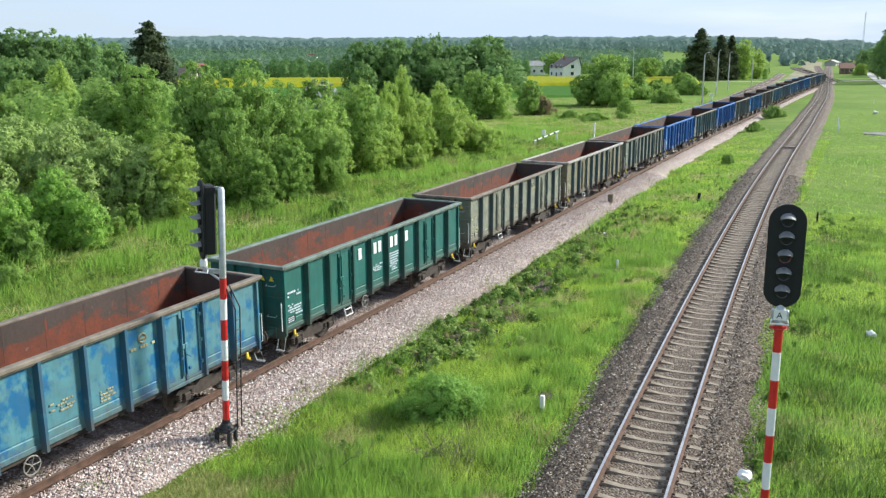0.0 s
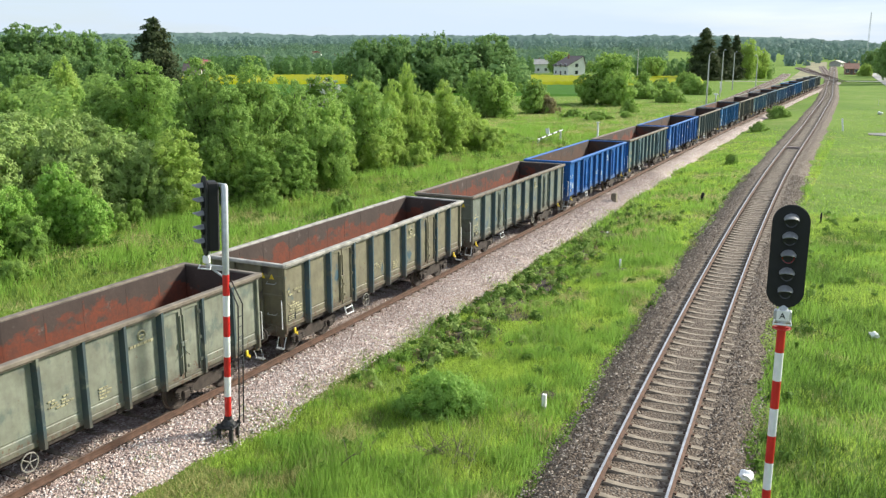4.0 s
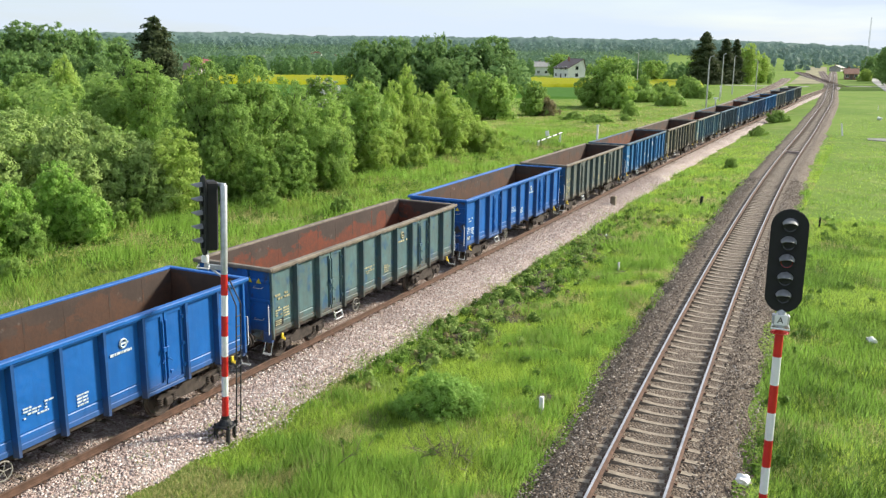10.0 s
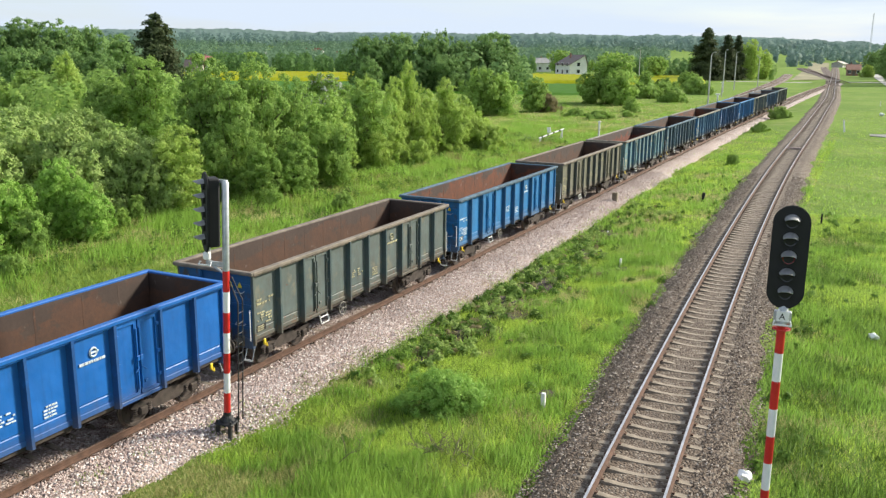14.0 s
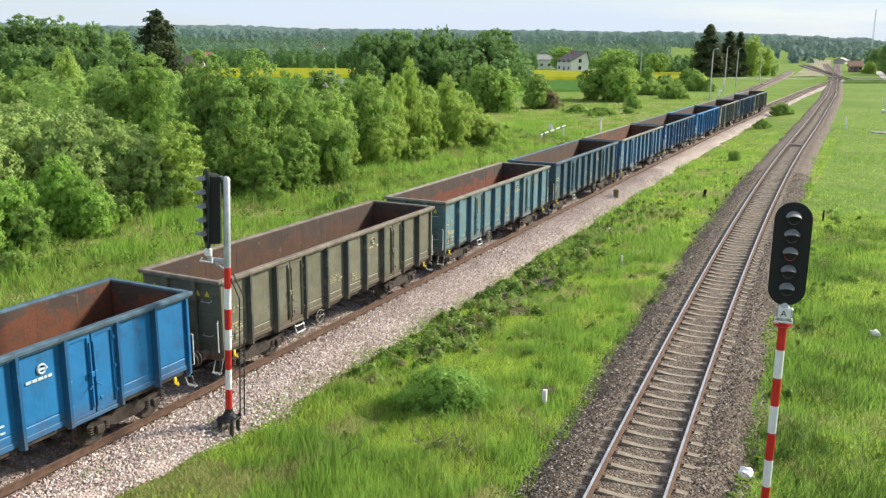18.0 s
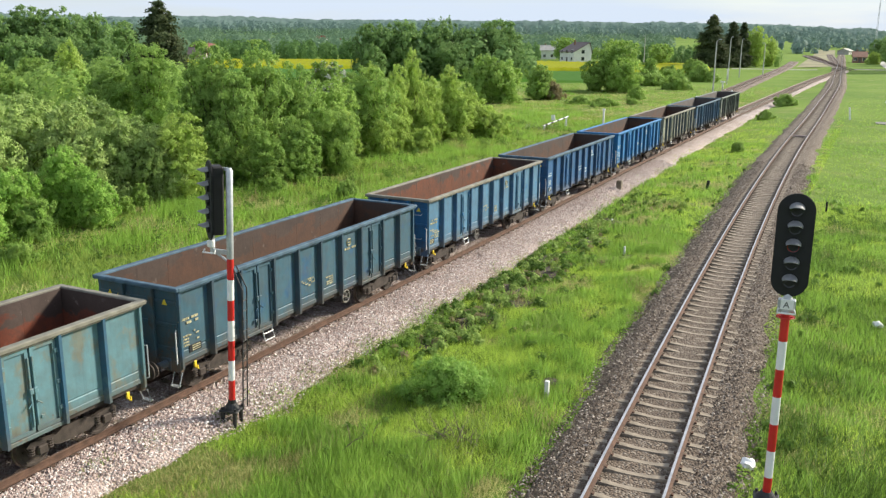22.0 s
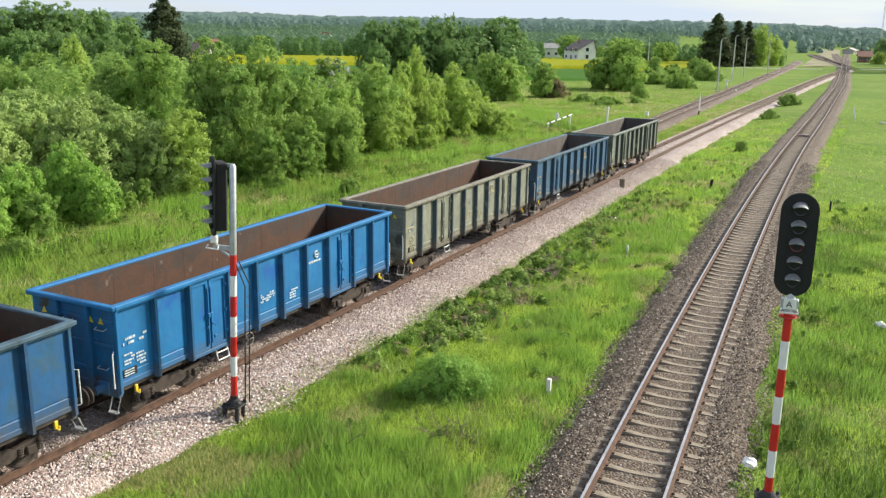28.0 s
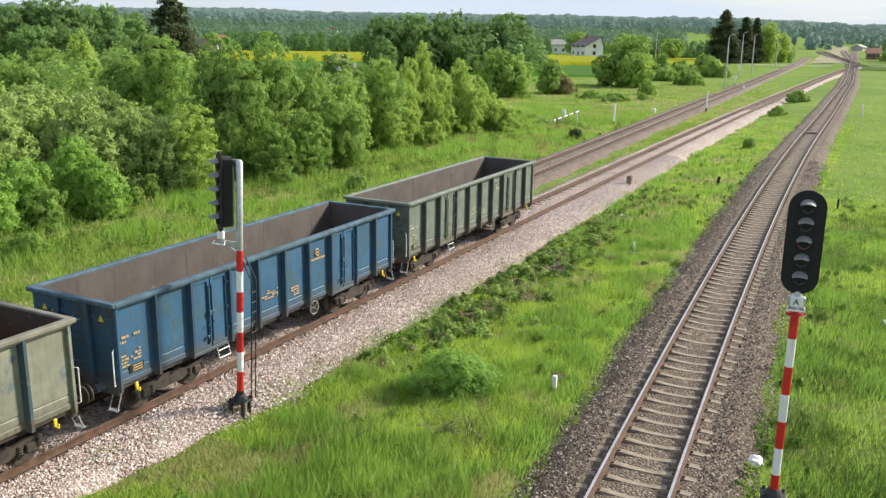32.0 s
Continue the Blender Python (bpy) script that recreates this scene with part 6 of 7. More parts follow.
bush = thing("bush", "low rounded light-green bush in the grass", "bush", spot(-9.75, 20.1) @ Matrix.Diagonal((2.15, 1.9, 0.98, 1)), group="trees and bushes beside the line")
low_crown, boughs = crown_mesh("low", 77, 15000, 0.026, M["leaf_weed"], 130, 0.15, 0.5)
part("crown", low_crown, None, bush)
part("stem", trunk_mesh("low", boughs, 9), None, bush)


def stuff(name, label, category, mesh):
    return tagged(new(name, mesh), label, category, kind="stuff")


def wave(x, y, size, seed):
    """Soft random hills between 0 and 1, about size metres across."""
    table = np.random.RandomState(seed).rand(64, 64)
    total = 0
    for k, share in ((1.0, 0.55), (2.1, 0.3), (4.3, 0.15)):
        u, v = x / size * k + 17.3 * k, y / size * k + 5.1 * k
        i, j = np.floor(u).astype(int), np.floor(v).astype(int)
        fu, fv = u - i, v - j
        fu, fv = fu * fu * (3 - 2 * fu), fv * fv * (3 - 2 * fv)
        t = lambda a, b: table[a % 64, b % 64]
        total = total + share * ((t(i, j) * (1 - fu) + t(i + 1, j) * fu) * (1 - fv) + (t(i, j + 1) * (1 - fu) + t(i + 1, j + 1) * fu) * fv)
    return np.clip((total - 0.5) * 1.7 + 0.5, 0, 1)


def far_wood(name, label, n, mat, place, hs, leaves, size, seed, broad=0.49):
    """Many distant trees in one mesh, each a loose heap of leaf masses."""
    rng = np.random.RandomState(seed)
    P, N = [], []
    for _ in range(n):
        x, y = place(rng)
        h = rng.uniform(*hs)
        w = h * broad * rng.uniform(0.78, 1.22)
        D = rng.normal(0, 1, (leaves, 3))
        D /= np.linalg.norm(D, axis=1)[:, None]
        lump = 1 + 0.22 * np.sin(D[:, 0] * 5 + x) * np.sin(D[:, 1] * 5 + y) + rng.normal(0, 0.06, leaves)
        p = D * np.array([w / 2, w / 2, h * 0.5]) * lump[:, None]
        p += np.array([x, y, float(land(x, y)) + h * 0.5])
        P.append(p)
        N.append(D * 0.5 + np.array([0.25, -0.6, 0.5]))
    V, F = leaf_cloud(np.concatenate(P), np.concatenate(N), size, rng, 0.2)
    return stuff(name, label, "woods", sheet_mesh(name, V, F, mat, False))


def sector(a0, a1, d0, d1):
    def place(rng):
        a, d = radians(rng.uniform(a0, a1)), math.sqrt(rng.uniform(d0 * d0, d1 * d1))
        return -math.sin(a) * d, math.cos(a) * d
    return place


def canopy(name, label, mat, a0, a1, d0, d1, h, seed):
    """A closed forest far off: an uneven roof of crowns, row behind row."""
    na, nd = 1500, 30
    A, D = np.meshgrid(np.radians(np.linspace(a0, a1, na)), np.concatenate([[d0, d0 + 6, d0 + 20], np.linspace(d0 + 40, d1, nd - 3)]))
    X, Y = -np.sin(A) * D, np.cos(A) * D
    rise = np.concatenate([[0, 0.5, 0.85], np.ones(nd - 3)])[:, None]
    Z = rise * (h * (0.72 + 0.4 * wave(X, Y, 160, seed)) + 4.5 * (wave(X, Y, 13, seed + 1) - 0.5) * np.clip(rise * 2 - 0.6, 0, 1))
    Z[0] = -1.5
    Z = Z + land(X, Y)
    i = (np.arange(nd - 1)[:, None] * na + np.arange(na - 1)[None]).ravel()
    return stuff(name, label, "woods", sheet_mesh(name, np.stack([X.ravel(), Y.ravel(), Z.ravel()], 1), np.stack([i, i + 1, i + na + 1, i + na], 1), mat))


def belts(rows, spread):
    """Places along tree belts, each given by its bearings and its distance; the farmstead stays clear."""
    def place(rng):
        while True:
            a0, a1, d = rows[rng.randint(len(rows))]
            a, d = rng.uniform(a0, a1), d + rng.normal(0, spread)
            if d < 410 and 16.0 < a < 20.3 or 41.0 < a < 42.6 and d < 420:
                continue
            return -math.sin(radians(a)) * d, math.cos(radians(a)) * d
    return place


canopy("far_forest", "haze-paled distant forest along the horizon", M["leaf_horizon"], -14, 64, 1130, 1800, 15.0, 7)
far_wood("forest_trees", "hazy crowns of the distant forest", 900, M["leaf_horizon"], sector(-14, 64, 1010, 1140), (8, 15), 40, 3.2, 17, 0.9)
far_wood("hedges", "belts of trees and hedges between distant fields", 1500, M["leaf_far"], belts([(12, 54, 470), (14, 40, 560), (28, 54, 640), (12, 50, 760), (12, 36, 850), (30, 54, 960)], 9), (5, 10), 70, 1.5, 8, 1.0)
far_wood("tree_belt", "dense belt of green trees behind the rapeseed", 190, M["leaf_belt"], belts([(9.5, 40.8, 372), (9.5, 40.8, 392)], 7), (5.0, 8.0), 130, 1.15, 9)
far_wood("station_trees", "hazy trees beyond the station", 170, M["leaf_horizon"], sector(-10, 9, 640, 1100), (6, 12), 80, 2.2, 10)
far_wood("grove_behind", "trees closing the view behind the grove", 60, M["leaf_dark"], sector(20.8, 30.6, 205, 240), (6, 10), 160, 0.9, 11)
far_wood("line_bushes", "fresh-green bushes along the far lines", 60, M["leaf_mid"], sector(5.4, 9.5, 345, 520), (3, 7), 120, 0.9, 13)
far_wood("far_copse", "dense bushes below the far row of trees", 110, M["leaf_mid"], sector(41, 56, 95, 165), (3.5, 6.5), 420, 0.42, 12)


def field(name, label, mat, a0, a1, d0, d1, h, seed):
    """A crop standing h high over a piece of land seen across the meadow."""
    rng = np.random.RandomState(seed)
    na, nd = 160, 40
    A, D = np.meshgrid(np.radians(np.linspace(a0, a1, na)), np.linspace(d0, d1, nd))
    X, Y = -np.sin(A) * D, np.cos(A) * D
    Z = land(X, Y) + h + rng.normal(0, h * 0.12, X.shape)
    edge = np.zeros_like(X, bool)
    edge[0], edge[-1], edge[:, 0], edge[:, -1] = True, True, True, True
    Z[edge] -= h + 0.2
    i = (np.arange(nd - 1)[:, None] * na + np.arange(na - 1)[None]).ravel()
    me = sheet_mesh(name, np.stack([X.ravel(), Y.ravel(), Z.ravel()], 1), np.stack([i, i + 1, i + na + 1, i + na], 1), mat)
    return tagged(new(name, me), label, "field", kind="stuff")


field("rapeseed_field", "strip of yellow flowering rapeseed", M["rape"], 9.5, 43, 268, 345, 1.0, 1)
field("grain_field", "strip of young green grain", M["crop"], 15, 44, 200, 262, 0.4, 2)
field("far_rapeseed_field", "distant strip of yellow rapeseed", M["rape"], 38.5, 41.5, 520, 640, 1.0, 3)
field("far_rapeseed_field", "distant strip of yellow rapeseed", M["rape"], -0.6, 1.2, 700, 800, 1.0, 4)


# ---- grass, weeds and loose stones ----
def on_ballast(x, y):
    """Whether a place lies on a bed of ballast; the grass creeps unevenly over the edges."""
    w = 0.12 + 0.30 * np.sin(y * 0.9 + 1.7 * np.sin(y * 0.33)) + 0.2 * np.sin(y * 2.7 + x) - 0.1
    return (((x > main_x(y) - 2.2 + w) & (x < main_x(y) + 2.1 - w)) | ((x > siding_x(y) - 1.85) & (x < siding_x(y) + 0.9 + (1.85 - 0.5 * w) * narrow(y))) | ((x > third_x(y) - 2.0 + w) & (x < third_x(y) + 1.75 - w)))


def footing(x, y):
    """The height on which grass stands: the ground, or the edge of the siding's ballast."""
    u = x - siding_x(y)
    bed = np.where(u < 0.5, -9.0, LOW - 0.215 - 0.27 * np.clip(((u - 0.9) / narrow(y) - 1.25) / 0.75, 0, None))
    return np.maximum(land(x, y), np.where(u < 3.2, bed, -9.0)) - 0.02


SOIL = [(-12.3, 24.4, 0.9), (-12.0, 26.6, 1.2), (-11.6, 29.0, 1.1), (-12.3, 31.2, 1.2), (-12.0, 33.6, 1.5), (-12.6, 36.0, 1.2), (-12.1, 40.5, 1.2), (-12.6, 43.0, 1.1), (-7.3, 21.6, 0.4), (-12.6, 45.5, 1.1), (-9.2, 37.0, 0.4)]


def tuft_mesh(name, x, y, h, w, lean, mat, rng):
    """One blade at each place; its normals are overridden upward and sunward to shade like open sward."""
    n = len(x)
    z = footing(x, y)
    a, b = rng.uniform(0, 6.28, n), rng.uniform(0, 6.28, n)
    P = lambda px, py, pz: np.stack([px, py, pz], 1)
    V = np.stack([P(x - np.cos(a) * w, y - np.sin(a) * w, z), P(x + np.cos(a) * w, y + np.sin(a) * w, z), P(x + np.cos(b) * lean, y + np.sin(b) * lean, z + h)], 1).reshape(-1, 3)
    me = sheet_mesh(name, V, np.arange(n * 3).reshape(n, 3), mat, True)
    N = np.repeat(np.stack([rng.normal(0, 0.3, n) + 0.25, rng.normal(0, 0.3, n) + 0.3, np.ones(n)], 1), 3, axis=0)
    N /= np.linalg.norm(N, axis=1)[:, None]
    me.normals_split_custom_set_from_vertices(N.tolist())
    return me


def edge_gap(x, y):
    """Metres from the nearest edge of a bed of ballast, outwards."""
    g = np.minimum(np.abs(x - main_x(y)) - 2.0, np.abs(x - third_x(y)) - 2.3)
    s = np.where(x > siding_x(y), x - siding_x(y) - 0.9 - 1.85 * narrow(y), siding_x(y) - x - 1.85)
    return np.minimum(g, s)


def blades(label, n, x0, x1, y0, y1, hs, width, seed, power=1.0, dry=0.0, fade=False, common="grass"):
    """Meadow grass in three sorts that grow in patches: common, lush and taller, dry and short."""
    rng = np.random.RandomState(seed)
    x, y = rng.uniform(x0, x1, n), y0 + (y1 - y0) * rng.rand(n) ** power
    open_soil = np.min([np.hypot((x - a) / r, (y - b) / (r * 1.25)) for a, b, r in SOIL], axis=0)
    keep = ~on_ballast(x + rng.normal(0, 0.3, n), y) & (np.hypot(x + 9.75, y - 20.1) > 1.1) & (rng.rand(n) < np.clip(open_soil * 1.4 - 0.6, 0.08, 1))
    if fade:  # thins out where single blades no longer count
        keep &= rng.rand(n) < np.clip((y1 - y) / (y1 - y0) * 1.6, 0, 1)
    x, y = x[keep], y[keep]
    n = len(x)
    lush = 0.65 * wave(x, y, 2.6, seed + 50) + 0.35 * wave(x, y, 0.8, seed + 60) + 0.25 * (wave(x, y, 9, 71) - 0.5) + rng.normal(0, 0.07, n)
    gap = edge_gap(x, y)
    bare = 0.6 * wave(x, y, 3.4, 90) + 0.4 * wave(x, y, 1.1, 91) + dry + 0.22 * np.exp(-np.clip(gap, 0, None) / 0.5) + rng.normal(0, 0.07, n)
    h = rng.uniform(*hs, n) * (0.6 + 0.6 * np.clip(lush, 0, 1)) * np.clip(0.35 + gap * 0.9, 0.3, 1)
    sort = np.where(bare > 0.66, 2, np.where(lush > 0.57, 1, 0))
    for k, (name, words, mat, tall, wide) in enumerate((("grass", "green " + label, common, 1.0, 1.0), ("lush_grass", "lush dark " + label, "grass_lush", 1.45, 1.1), ("dry_grass", "pale dry " + label, "grass_dry", 0.8, 0.8))):
        m = sort == k
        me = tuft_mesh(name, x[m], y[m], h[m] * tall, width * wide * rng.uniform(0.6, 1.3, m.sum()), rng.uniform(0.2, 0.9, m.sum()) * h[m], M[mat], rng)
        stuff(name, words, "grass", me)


blades("grass between the tracks", 400000, -15.7, -2.5, 9, 42, (0.10, 0.30), 0.0075, 1, 1.25)
blades("grass between the tracks farther off", 80000, -15, -3, 42, 120, (0.15, 0.35), 0.018, 2, 1.3, 0.0, True)
blades("meadow grass beyond the main line", 260000, -3, 12, 12, 55, (0.12, 0.28), 0.0085, 3, 1.25, -0.05)
blades("meadow grass beyond the main line farther off", 60000, -4, 28, 55, 170, (0.08, 0.18), 0.022, 4, 1.3, -0.1, True)
blades("rough meadow grass behind the train", 155000, -48, -17.5, 18, 110, (0.25, 0.6), 0.018, 5, 1.2, 0.0, False, "grass_rough")
blades("rough meadow grass below the bushes", 110000, -60, -17, 85, 200, (0.15, 0.38), 0.03, 6, 1.1, 0.2, True, "grass_rough")


def patches(name, label, spots, per, spread, hs, width, mat, seed, anywhere=False):
    """Tufts gathered round a few places."""
    rng = np.random.RandomState(seed)
    out = []
    for cx, cy in spots:
        out.append(np.stack([cx + rng.normal(0, spread, per), cy + rng.normal(0, spread * 1.3, per)], 1))
    xy = np.concatenate(out)
    if not anywhere:
        xy = xy[~on_ballast(xy[:, 0], xy[:, 1])]
    n = len(xy)
    h = rng.uniform(*hs, n)
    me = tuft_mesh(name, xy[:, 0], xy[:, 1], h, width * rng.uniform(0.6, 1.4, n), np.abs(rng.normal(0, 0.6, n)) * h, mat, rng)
    return stuff(name, label, "grass", me)


rng = np.random.RandomState(21)
places = [(-12.5 + 8.5 * rng.rand(), 11 + 50 * rng.rand() ** 1.3) for _ in range(22)]
patches("tall_grass", "taller green tufts in the grass", places, 200, 0.35, (0.25, 0.45), 0.012, M["weed_light"], 22)
places = [(-12.5 + 9.0 * rng.rand(), 11 + 50 * rng.rand() ** 1.3) for _ in range(34)]
patches("dry_grass", "matted straw-coloured tufts in the grass", places, 150, 0.3, (0.12, 0.34), 0.01, M["straw"], 23)
places = [(-1.2 + 9 * rng.rand() ** 1.5, 12 + 40 * rng.rand() ** 1.4) for _ in range(95)]
patches("tall_grass", "taller dark tufts beyond the main line", places, 260, 0.5, (0.25, 0.5), 0.012, M["weed"], 24)
places = [(-40 + 18 * rng.rand(), 22 + 80 * rng.rand()) for _ in range(18)]
patches("dry_grass", "straw-coloured tufts in the rough meadow", places, 90, 0.6, (0.3, 0.75), 0.02, M["straw"], 25)
places = [(-40 + 18 * rng.rand(), 20 + 80 * rng.rand()) for _ in range(80)]
patches("tall_grass", "tall rank grass in the rough meadow", places, 220, 0.6, (0.3, 0.7), 0.02, M["grass_lush"], 26)


patches("dry_grass", "matted straw-coloured grass near the bridge", [(-9.3, 15.3), (-8.4, 14.7), (-7.5, 15.2), (-6.9, 14.1), (-8.0, 16.4), (-7.0, 17.2), (-9.9, 16.6), (-6.6, 21.3), (-7.2, 13.2), (-10.6, 15.2), (-11.2, 16.8), (-12.0, 15.4), (-12.6, 18.4), (-10.9, 13.6)], 420, 0.6, (0.06, 0.22), 0.010, M["straw_green"], 33)
patches("weed_tufts", "low weeds growing among the pale stones", [(float(siding_x(y)) + u, y) for u, y in ((2.35, 17.4), (2.6, 18.2), (2.75, 19.1), (2.5, 19.8), (2.85, 20.6), (2.9, 21.7), (2.75, 22.9), (2.2, 16.2), (1.9, 14.2), (2.85, 25.5), (2.9, 28.0), (1.6, 12.6))], 130, 0.2, (0.04, 0.14), 0.012, M["weed_light"], 35, True)
patches("weed_tufts", "small green tufts at the edge of the main ballast", [(float(main_x(y)) + u, y) for u, y in ((-2.2, 14.5), (-2.1, 19.0), (-2.3, 24.5), (2.1, 16.5), (2.2, 21.5), (2.1, 27.0), (2.2, 33.0), (-2.2, 36.0))], 160, 0.28, (0.06, 0.2), 0.01, M["weed_light"], 34)


def soil_patch(x, y, r, seed):
    """A low uneven patch of open soil."""
    rs = random.Random(seed)
    V, F, n = [(x, y, float(land(x, y)) + 0.045)], [], 18
    for ring in (0.55, 1.0):
        for i in range(n):
            a = 2 * math.pi * i / n
            q = r * ring * (1 + 0.2 * math.sin(3 * a + seed) + rs.uniform(-0.16, 0.16))
            px, py = x + math.cos(a) * q, y + math.sin(a) * q * 1.25
            V.append((px, py, float(land(px, py)) + (0.035 + rs.uniform(-0.01, 0.02) if ring < 1 else -0.02)))
    for i in range(n):
        j = (i + 1) % n
        F += [(0, 1 + i, 1 + j), (1 + i, 1 + n + i, 1 + n + j), (1 + i, 1 + n + j, 1 + j)]
    tagged(new("soil_patch", sheet_mesh("soil_patch", np.array(V), np.array(F), M["soil"])), "patch of bare brown soil in the grass", "soil", kind="stuff")


for i, (x, y, r) in enumerate(SOIL):
    soil_patch(x, y, r, i)
patches("dry_grass", "thin dry stalks on the bare soil", [(x, y) for x, y, r in SOIL], 60, 0.4, (0.06, 0.22), 0.006, M["straw"], 31)


def dead_twigs(x, y, n, seed):
    t = thing("dead_branches", "bare dry twigs lying in the grass", "branches", spot(x, y))
    r = random.Random(seed)
    for _ in range(n):
        g = Geo()
        p = Vector((r.uniform(-0.5, 0.5), r.uniform(-0.5, 0.5), 0.05))
        d = Vector((r.uniform(-1, 1), r.uniform(-1, 1), r.uniform(0.15, 0.8))).normalized() * r.uniform(0.4, 1.1)
        g.tube([p, p + d * 0.5 + Vector((0, 0, 0.06)), p + d], [0.008, 0.006, 0.003], 5)
        g.tube([p + d * 0.5 + Vector((0, 0, 0.06)), p + d * 0.8 + Vector((r.uniform(-0.2, 0.2), r.uniform(-0.2, 0.2), 0.15))], [0.005, 0.002], 5)
        part("twig", g, M["dry_wood"], t)


M["dry_wood"] = plain("dry_wood", (0.17, 0.13, 0.095), 0.9, 0, 0.3, 9.0, 0.3)
dead_twigs(-8.35, 17.2, 22, 1)
dead_twigs(-7.9, 16.7, 8, 2)
dead_twigs(-10.3, 16.3, 6, 3)


def weeds(name, label, n, leaves, place, hs, mat, seed):
    """Leafy weeds in patches."""
    rng = np.random.RandomState(seed)
    P, N = [], []
    for _ in range(n):
        x, y = place(rng)
        if on_ballast(np.array(x), np.array(y)):
            continue
        h = rng.uniform(*hs)
        D = rng.normal(0, 1, (leaves, 3))
        D /= np.linalg.norm(D, axis=1)[:, None]
        D[:, 2] = np.abs(D[:, 2])
        P.append(D * np.array([h * 0.7, h * 0.7, h]) * rng.uniform(0.5, 1, (leaves, 1)) + np.array([x, y, float(land(x, y))]))
        N.append(D)
    V, F = leaf_cloud(np.concatenate(P), np.concatenate(N), 0.12, rng)
    return stuff(name, label, "weeds", sheet_mesh(name, V, F, mat, False))


def along_siding(r):
    """Clumps of weeds at a few places beside the pale ballast."""
    cy, out, s = ((23.5, 0.6, 1.0), (26.0, 0.9, 0.9), (29.0, 1.0, 1.0), (32.0, 0.7, 0.9), (35.0, 1.1, 1.0), (38.5, 0.9, 1.3), (43.0, 0.8, 1.6), (50.0, 0.9, 2.2))[r.randint(8)]
    return float(siding_x(cy)) + 3.25 + abs(r.normal(0, out * 1.7)), cy + r.normal(0, s * 1.15)


weeds("weeds", "leafy green weeds in clumps along the pale ballast", 190, 80, along_siding, (0.15, 0.45), M["weed_light"], 1)
weeds("weeds", "dark leafy weeds on bare soil by the pale ballast", 230, 80, along_siding, (0.12, 0.42), M["weed"], 11)
weeds("dead_weeds", "brown dead weeds among the green ones", 110, 45, along_siding, (0.1, 0.3), M["leaf_brown"], 12)
weeds("weeds", "leafy weeds scattered in the grass", 150, 50, lambda r: (-13.5 + 9.5 * r.rand(), 12 + 60 * r.rand()), (0.12, 0.35), M["weed"], 2)
weeds("weeds", "leafy weeds beyond the main line", 90, 50, lambda r: (-1.9 + 1.2 * abs(r.normal()), 16 + 40 * r.rand()), (0.12, 0.3), M["weed"], 3)
weeds("weeds", "tall weeds before the bushes", 500, 60, lambda r: (-36 + 5 * r.normal(), 24 + 70 * r.rand()), (0.3, 0.9), M["weed"], 4)


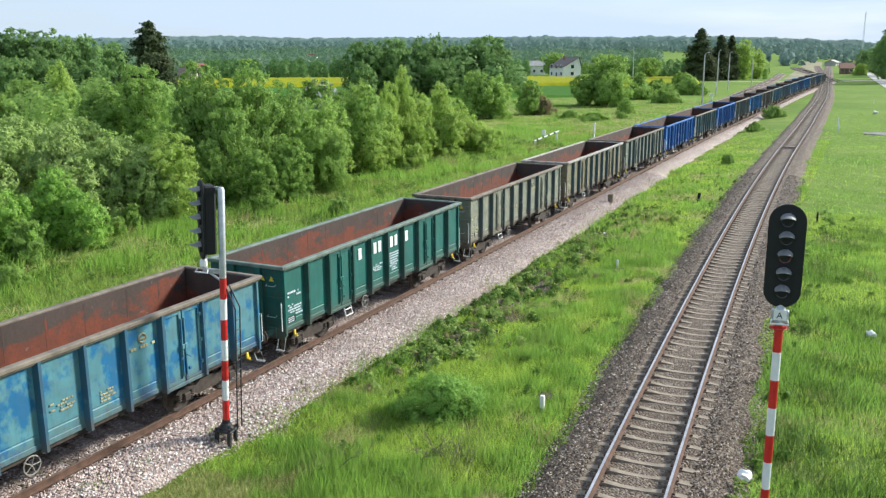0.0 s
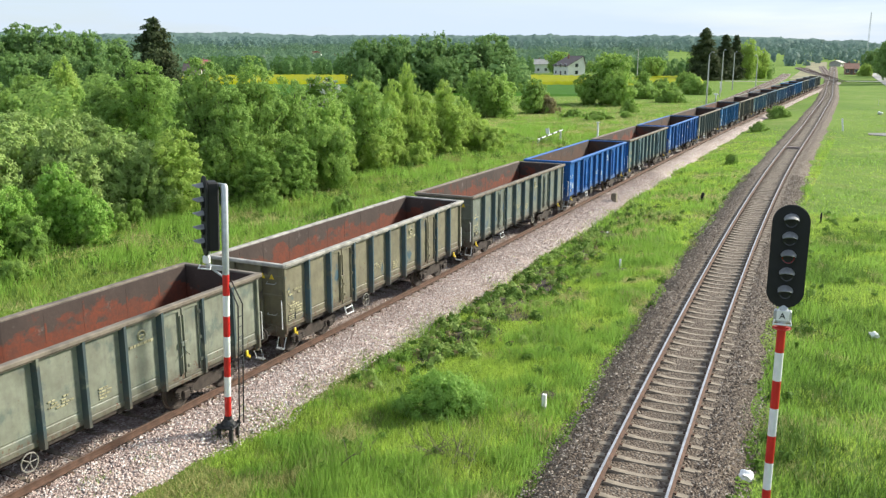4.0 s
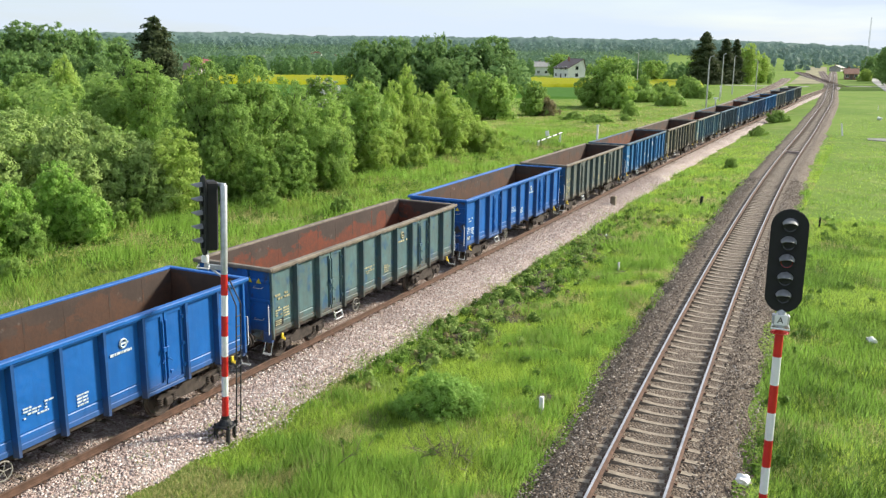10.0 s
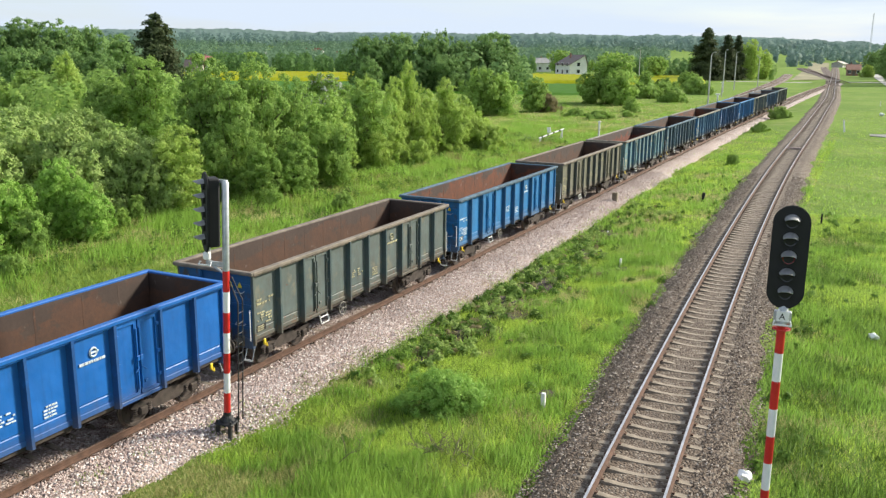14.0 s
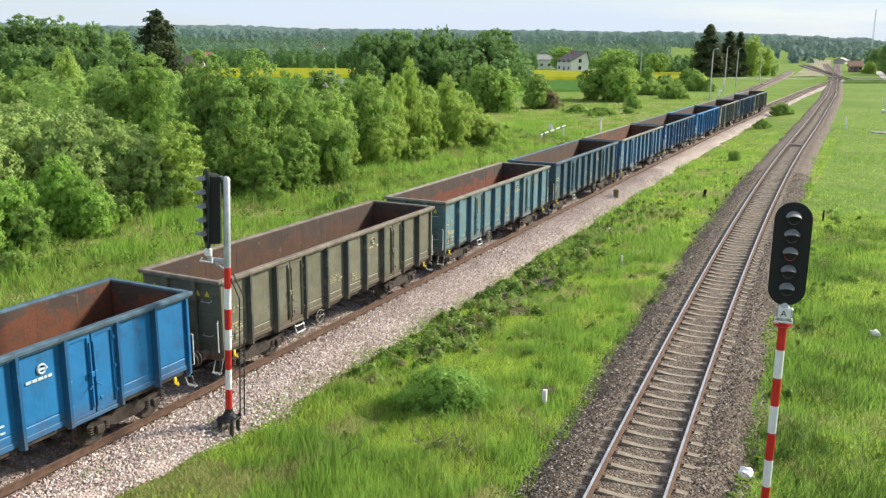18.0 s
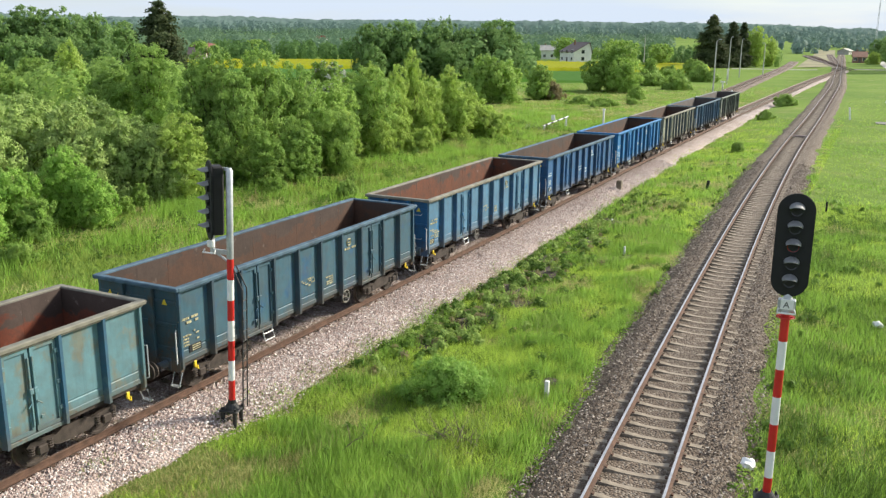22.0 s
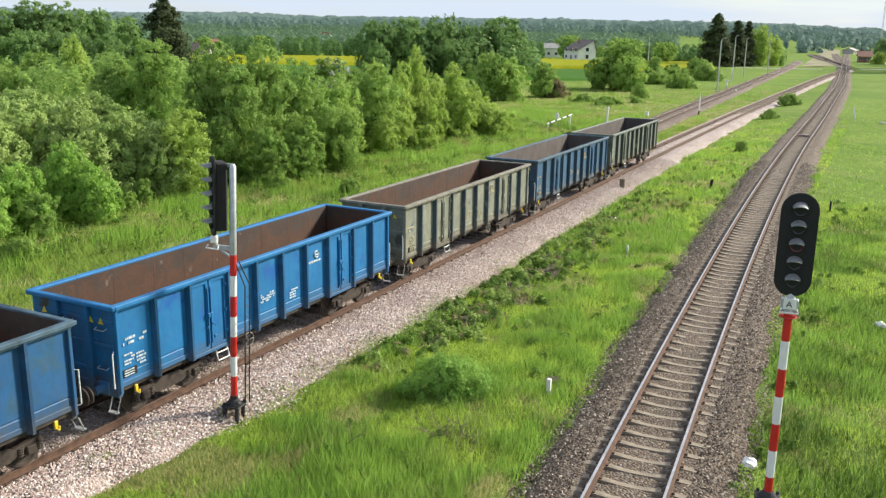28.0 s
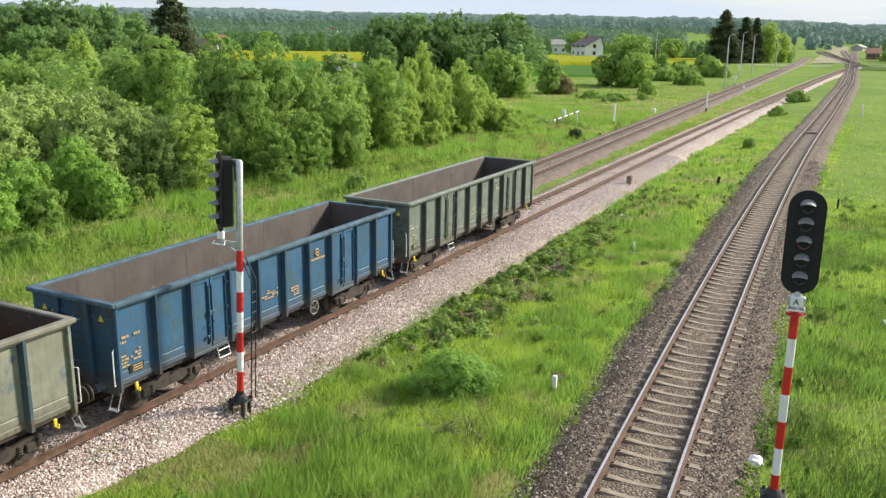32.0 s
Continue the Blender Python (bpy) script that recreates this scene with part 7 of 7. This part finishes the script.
def stones(name, label, n, line, u0, u1, y0, y1, top, shoulder, size, mat, seed):
    """Broken stones lying on a ballast bed."""
    rng = np.random.RandomState(seed)
    y = y0 + (y1 - y0) * rng.rand(n) ** 1.5
    u = rng.uniform(u0, u1, n)
    drop = np.clip((np.abs(u) - shoulder) / (max(abs(u0), abs(u1)) - shoulder + 1e-6), 0, 1)
    if line is siding_x:
        u = np.where(u > 0.9, 0.9 + (u - 0.9) * narrow(y), u)
    x, z = line(y) + u, top - 0.42 * drop ** 1.3 + 0.005
    S = size * rng.uniform(0.6, 1.4, (n, 1))
    base = np.array([(1, 0, 0), (0, 1, 0), (-1, 0, 0), (0, -1, 0), (0, 0, 1), (0, 0, -1)], float)
    V = base[None] * rng.uniform(0.55, 1.2, (n, 6, 3)) + rng.normal(0, 0.22, (n, 6, 3))
    a = rng.uniform(0, 6.28, n)
    c, s = np.cos(a), np.sin(a)
    R = np.stack([np.stack([c, -s, 0 * c], 1), np.stack([s, c, 0 * c], 1), np.stack([0 * c, 0 * c, 0 * c + 0.75], 1)], 1)
    V = np.einsum("nij,nkj->nki", R, V) * S[:, :, None] + np.stack([x, y, z], 1)[:, None]
    T = np.array([(0, 1, 4), (1, 2, 4), (2, 3, 4), (3, 0, 4)])
    F = (np.arange(n)[:, None, None] * 6 + T[None]).reshape(-1, 3)
    return stuff(name, label, "stones", sheet_mesh(name, V.reshape(-1, 3), F, mat, False))


stones("loose_stones", "loose pale broken stones beside the siding", 28000, siding_x, 0.82, 3.35, 8, 70, LOW - 0.21, 2.1, 0.034, M["stone_pink"], 1)
stones("loose_stones", "loose dusty stones between the siding rails", 12000, siding_x, -2.2, 0.72, 8, 70, LOW - 0.225, 1.9, 0.034, M["stone_dusty"], 2)
stones("loose_stones", "loose grey broken stones beside the main line", 14000, main_x, -2.65, -1.15, 8, 70, -0.2, 1.6, 0.034, M["stone_grey"], 3)
stones("loose_stones", "loose grey broken stones of the main line", 14000, main_x, 1.15, 2.65, 8, 70, -0.2, 1.6, 0.034, M["stone_grey"], 4)
stones("loose_stones", "grey stones round the sleepers' ends", 3500, main_x, -1.2, -0.85, 8, 70, -0.225, 1.6, 0.03, M["stone_grey"], 6)
stones("loose_stones", "grey stones round the sleepers' ends", 3500, main_x, 0.85, 1.2, 8, 70, -0.225, 1.6, 0.03, M["stone_grey"], 7)
stones("loose_stones", "grey broken stones between the main rails", 11000, main_x, -0.7, 0.7, 8, 70, -0.215, 1.6, 0.034, M["stone_grey"], 5)


# ---- what moves ----
def motions():
    """The train rolls along the siding towards the bridge and passes below it."""
    for k, w in enumerate(WAGONS):
        walk(w, [(t, wagon_pose(k, t)) for t in range(0, 33, 2)])
        for o in w.children:
            if o.name.startswith("wheelset"):
                x, y, z = o.location
                way = -1 if k in TURNED else 1
                roll = [(i / 15, way * math.degrees((train_at(0) - train_at(i / 15)) / 0.46)) for i in range(481)]
                walk(o, [(t, pose(x, y, z) @ pose(0, 0, 0, a, 0, 0)) for t, a in roll])


motions()
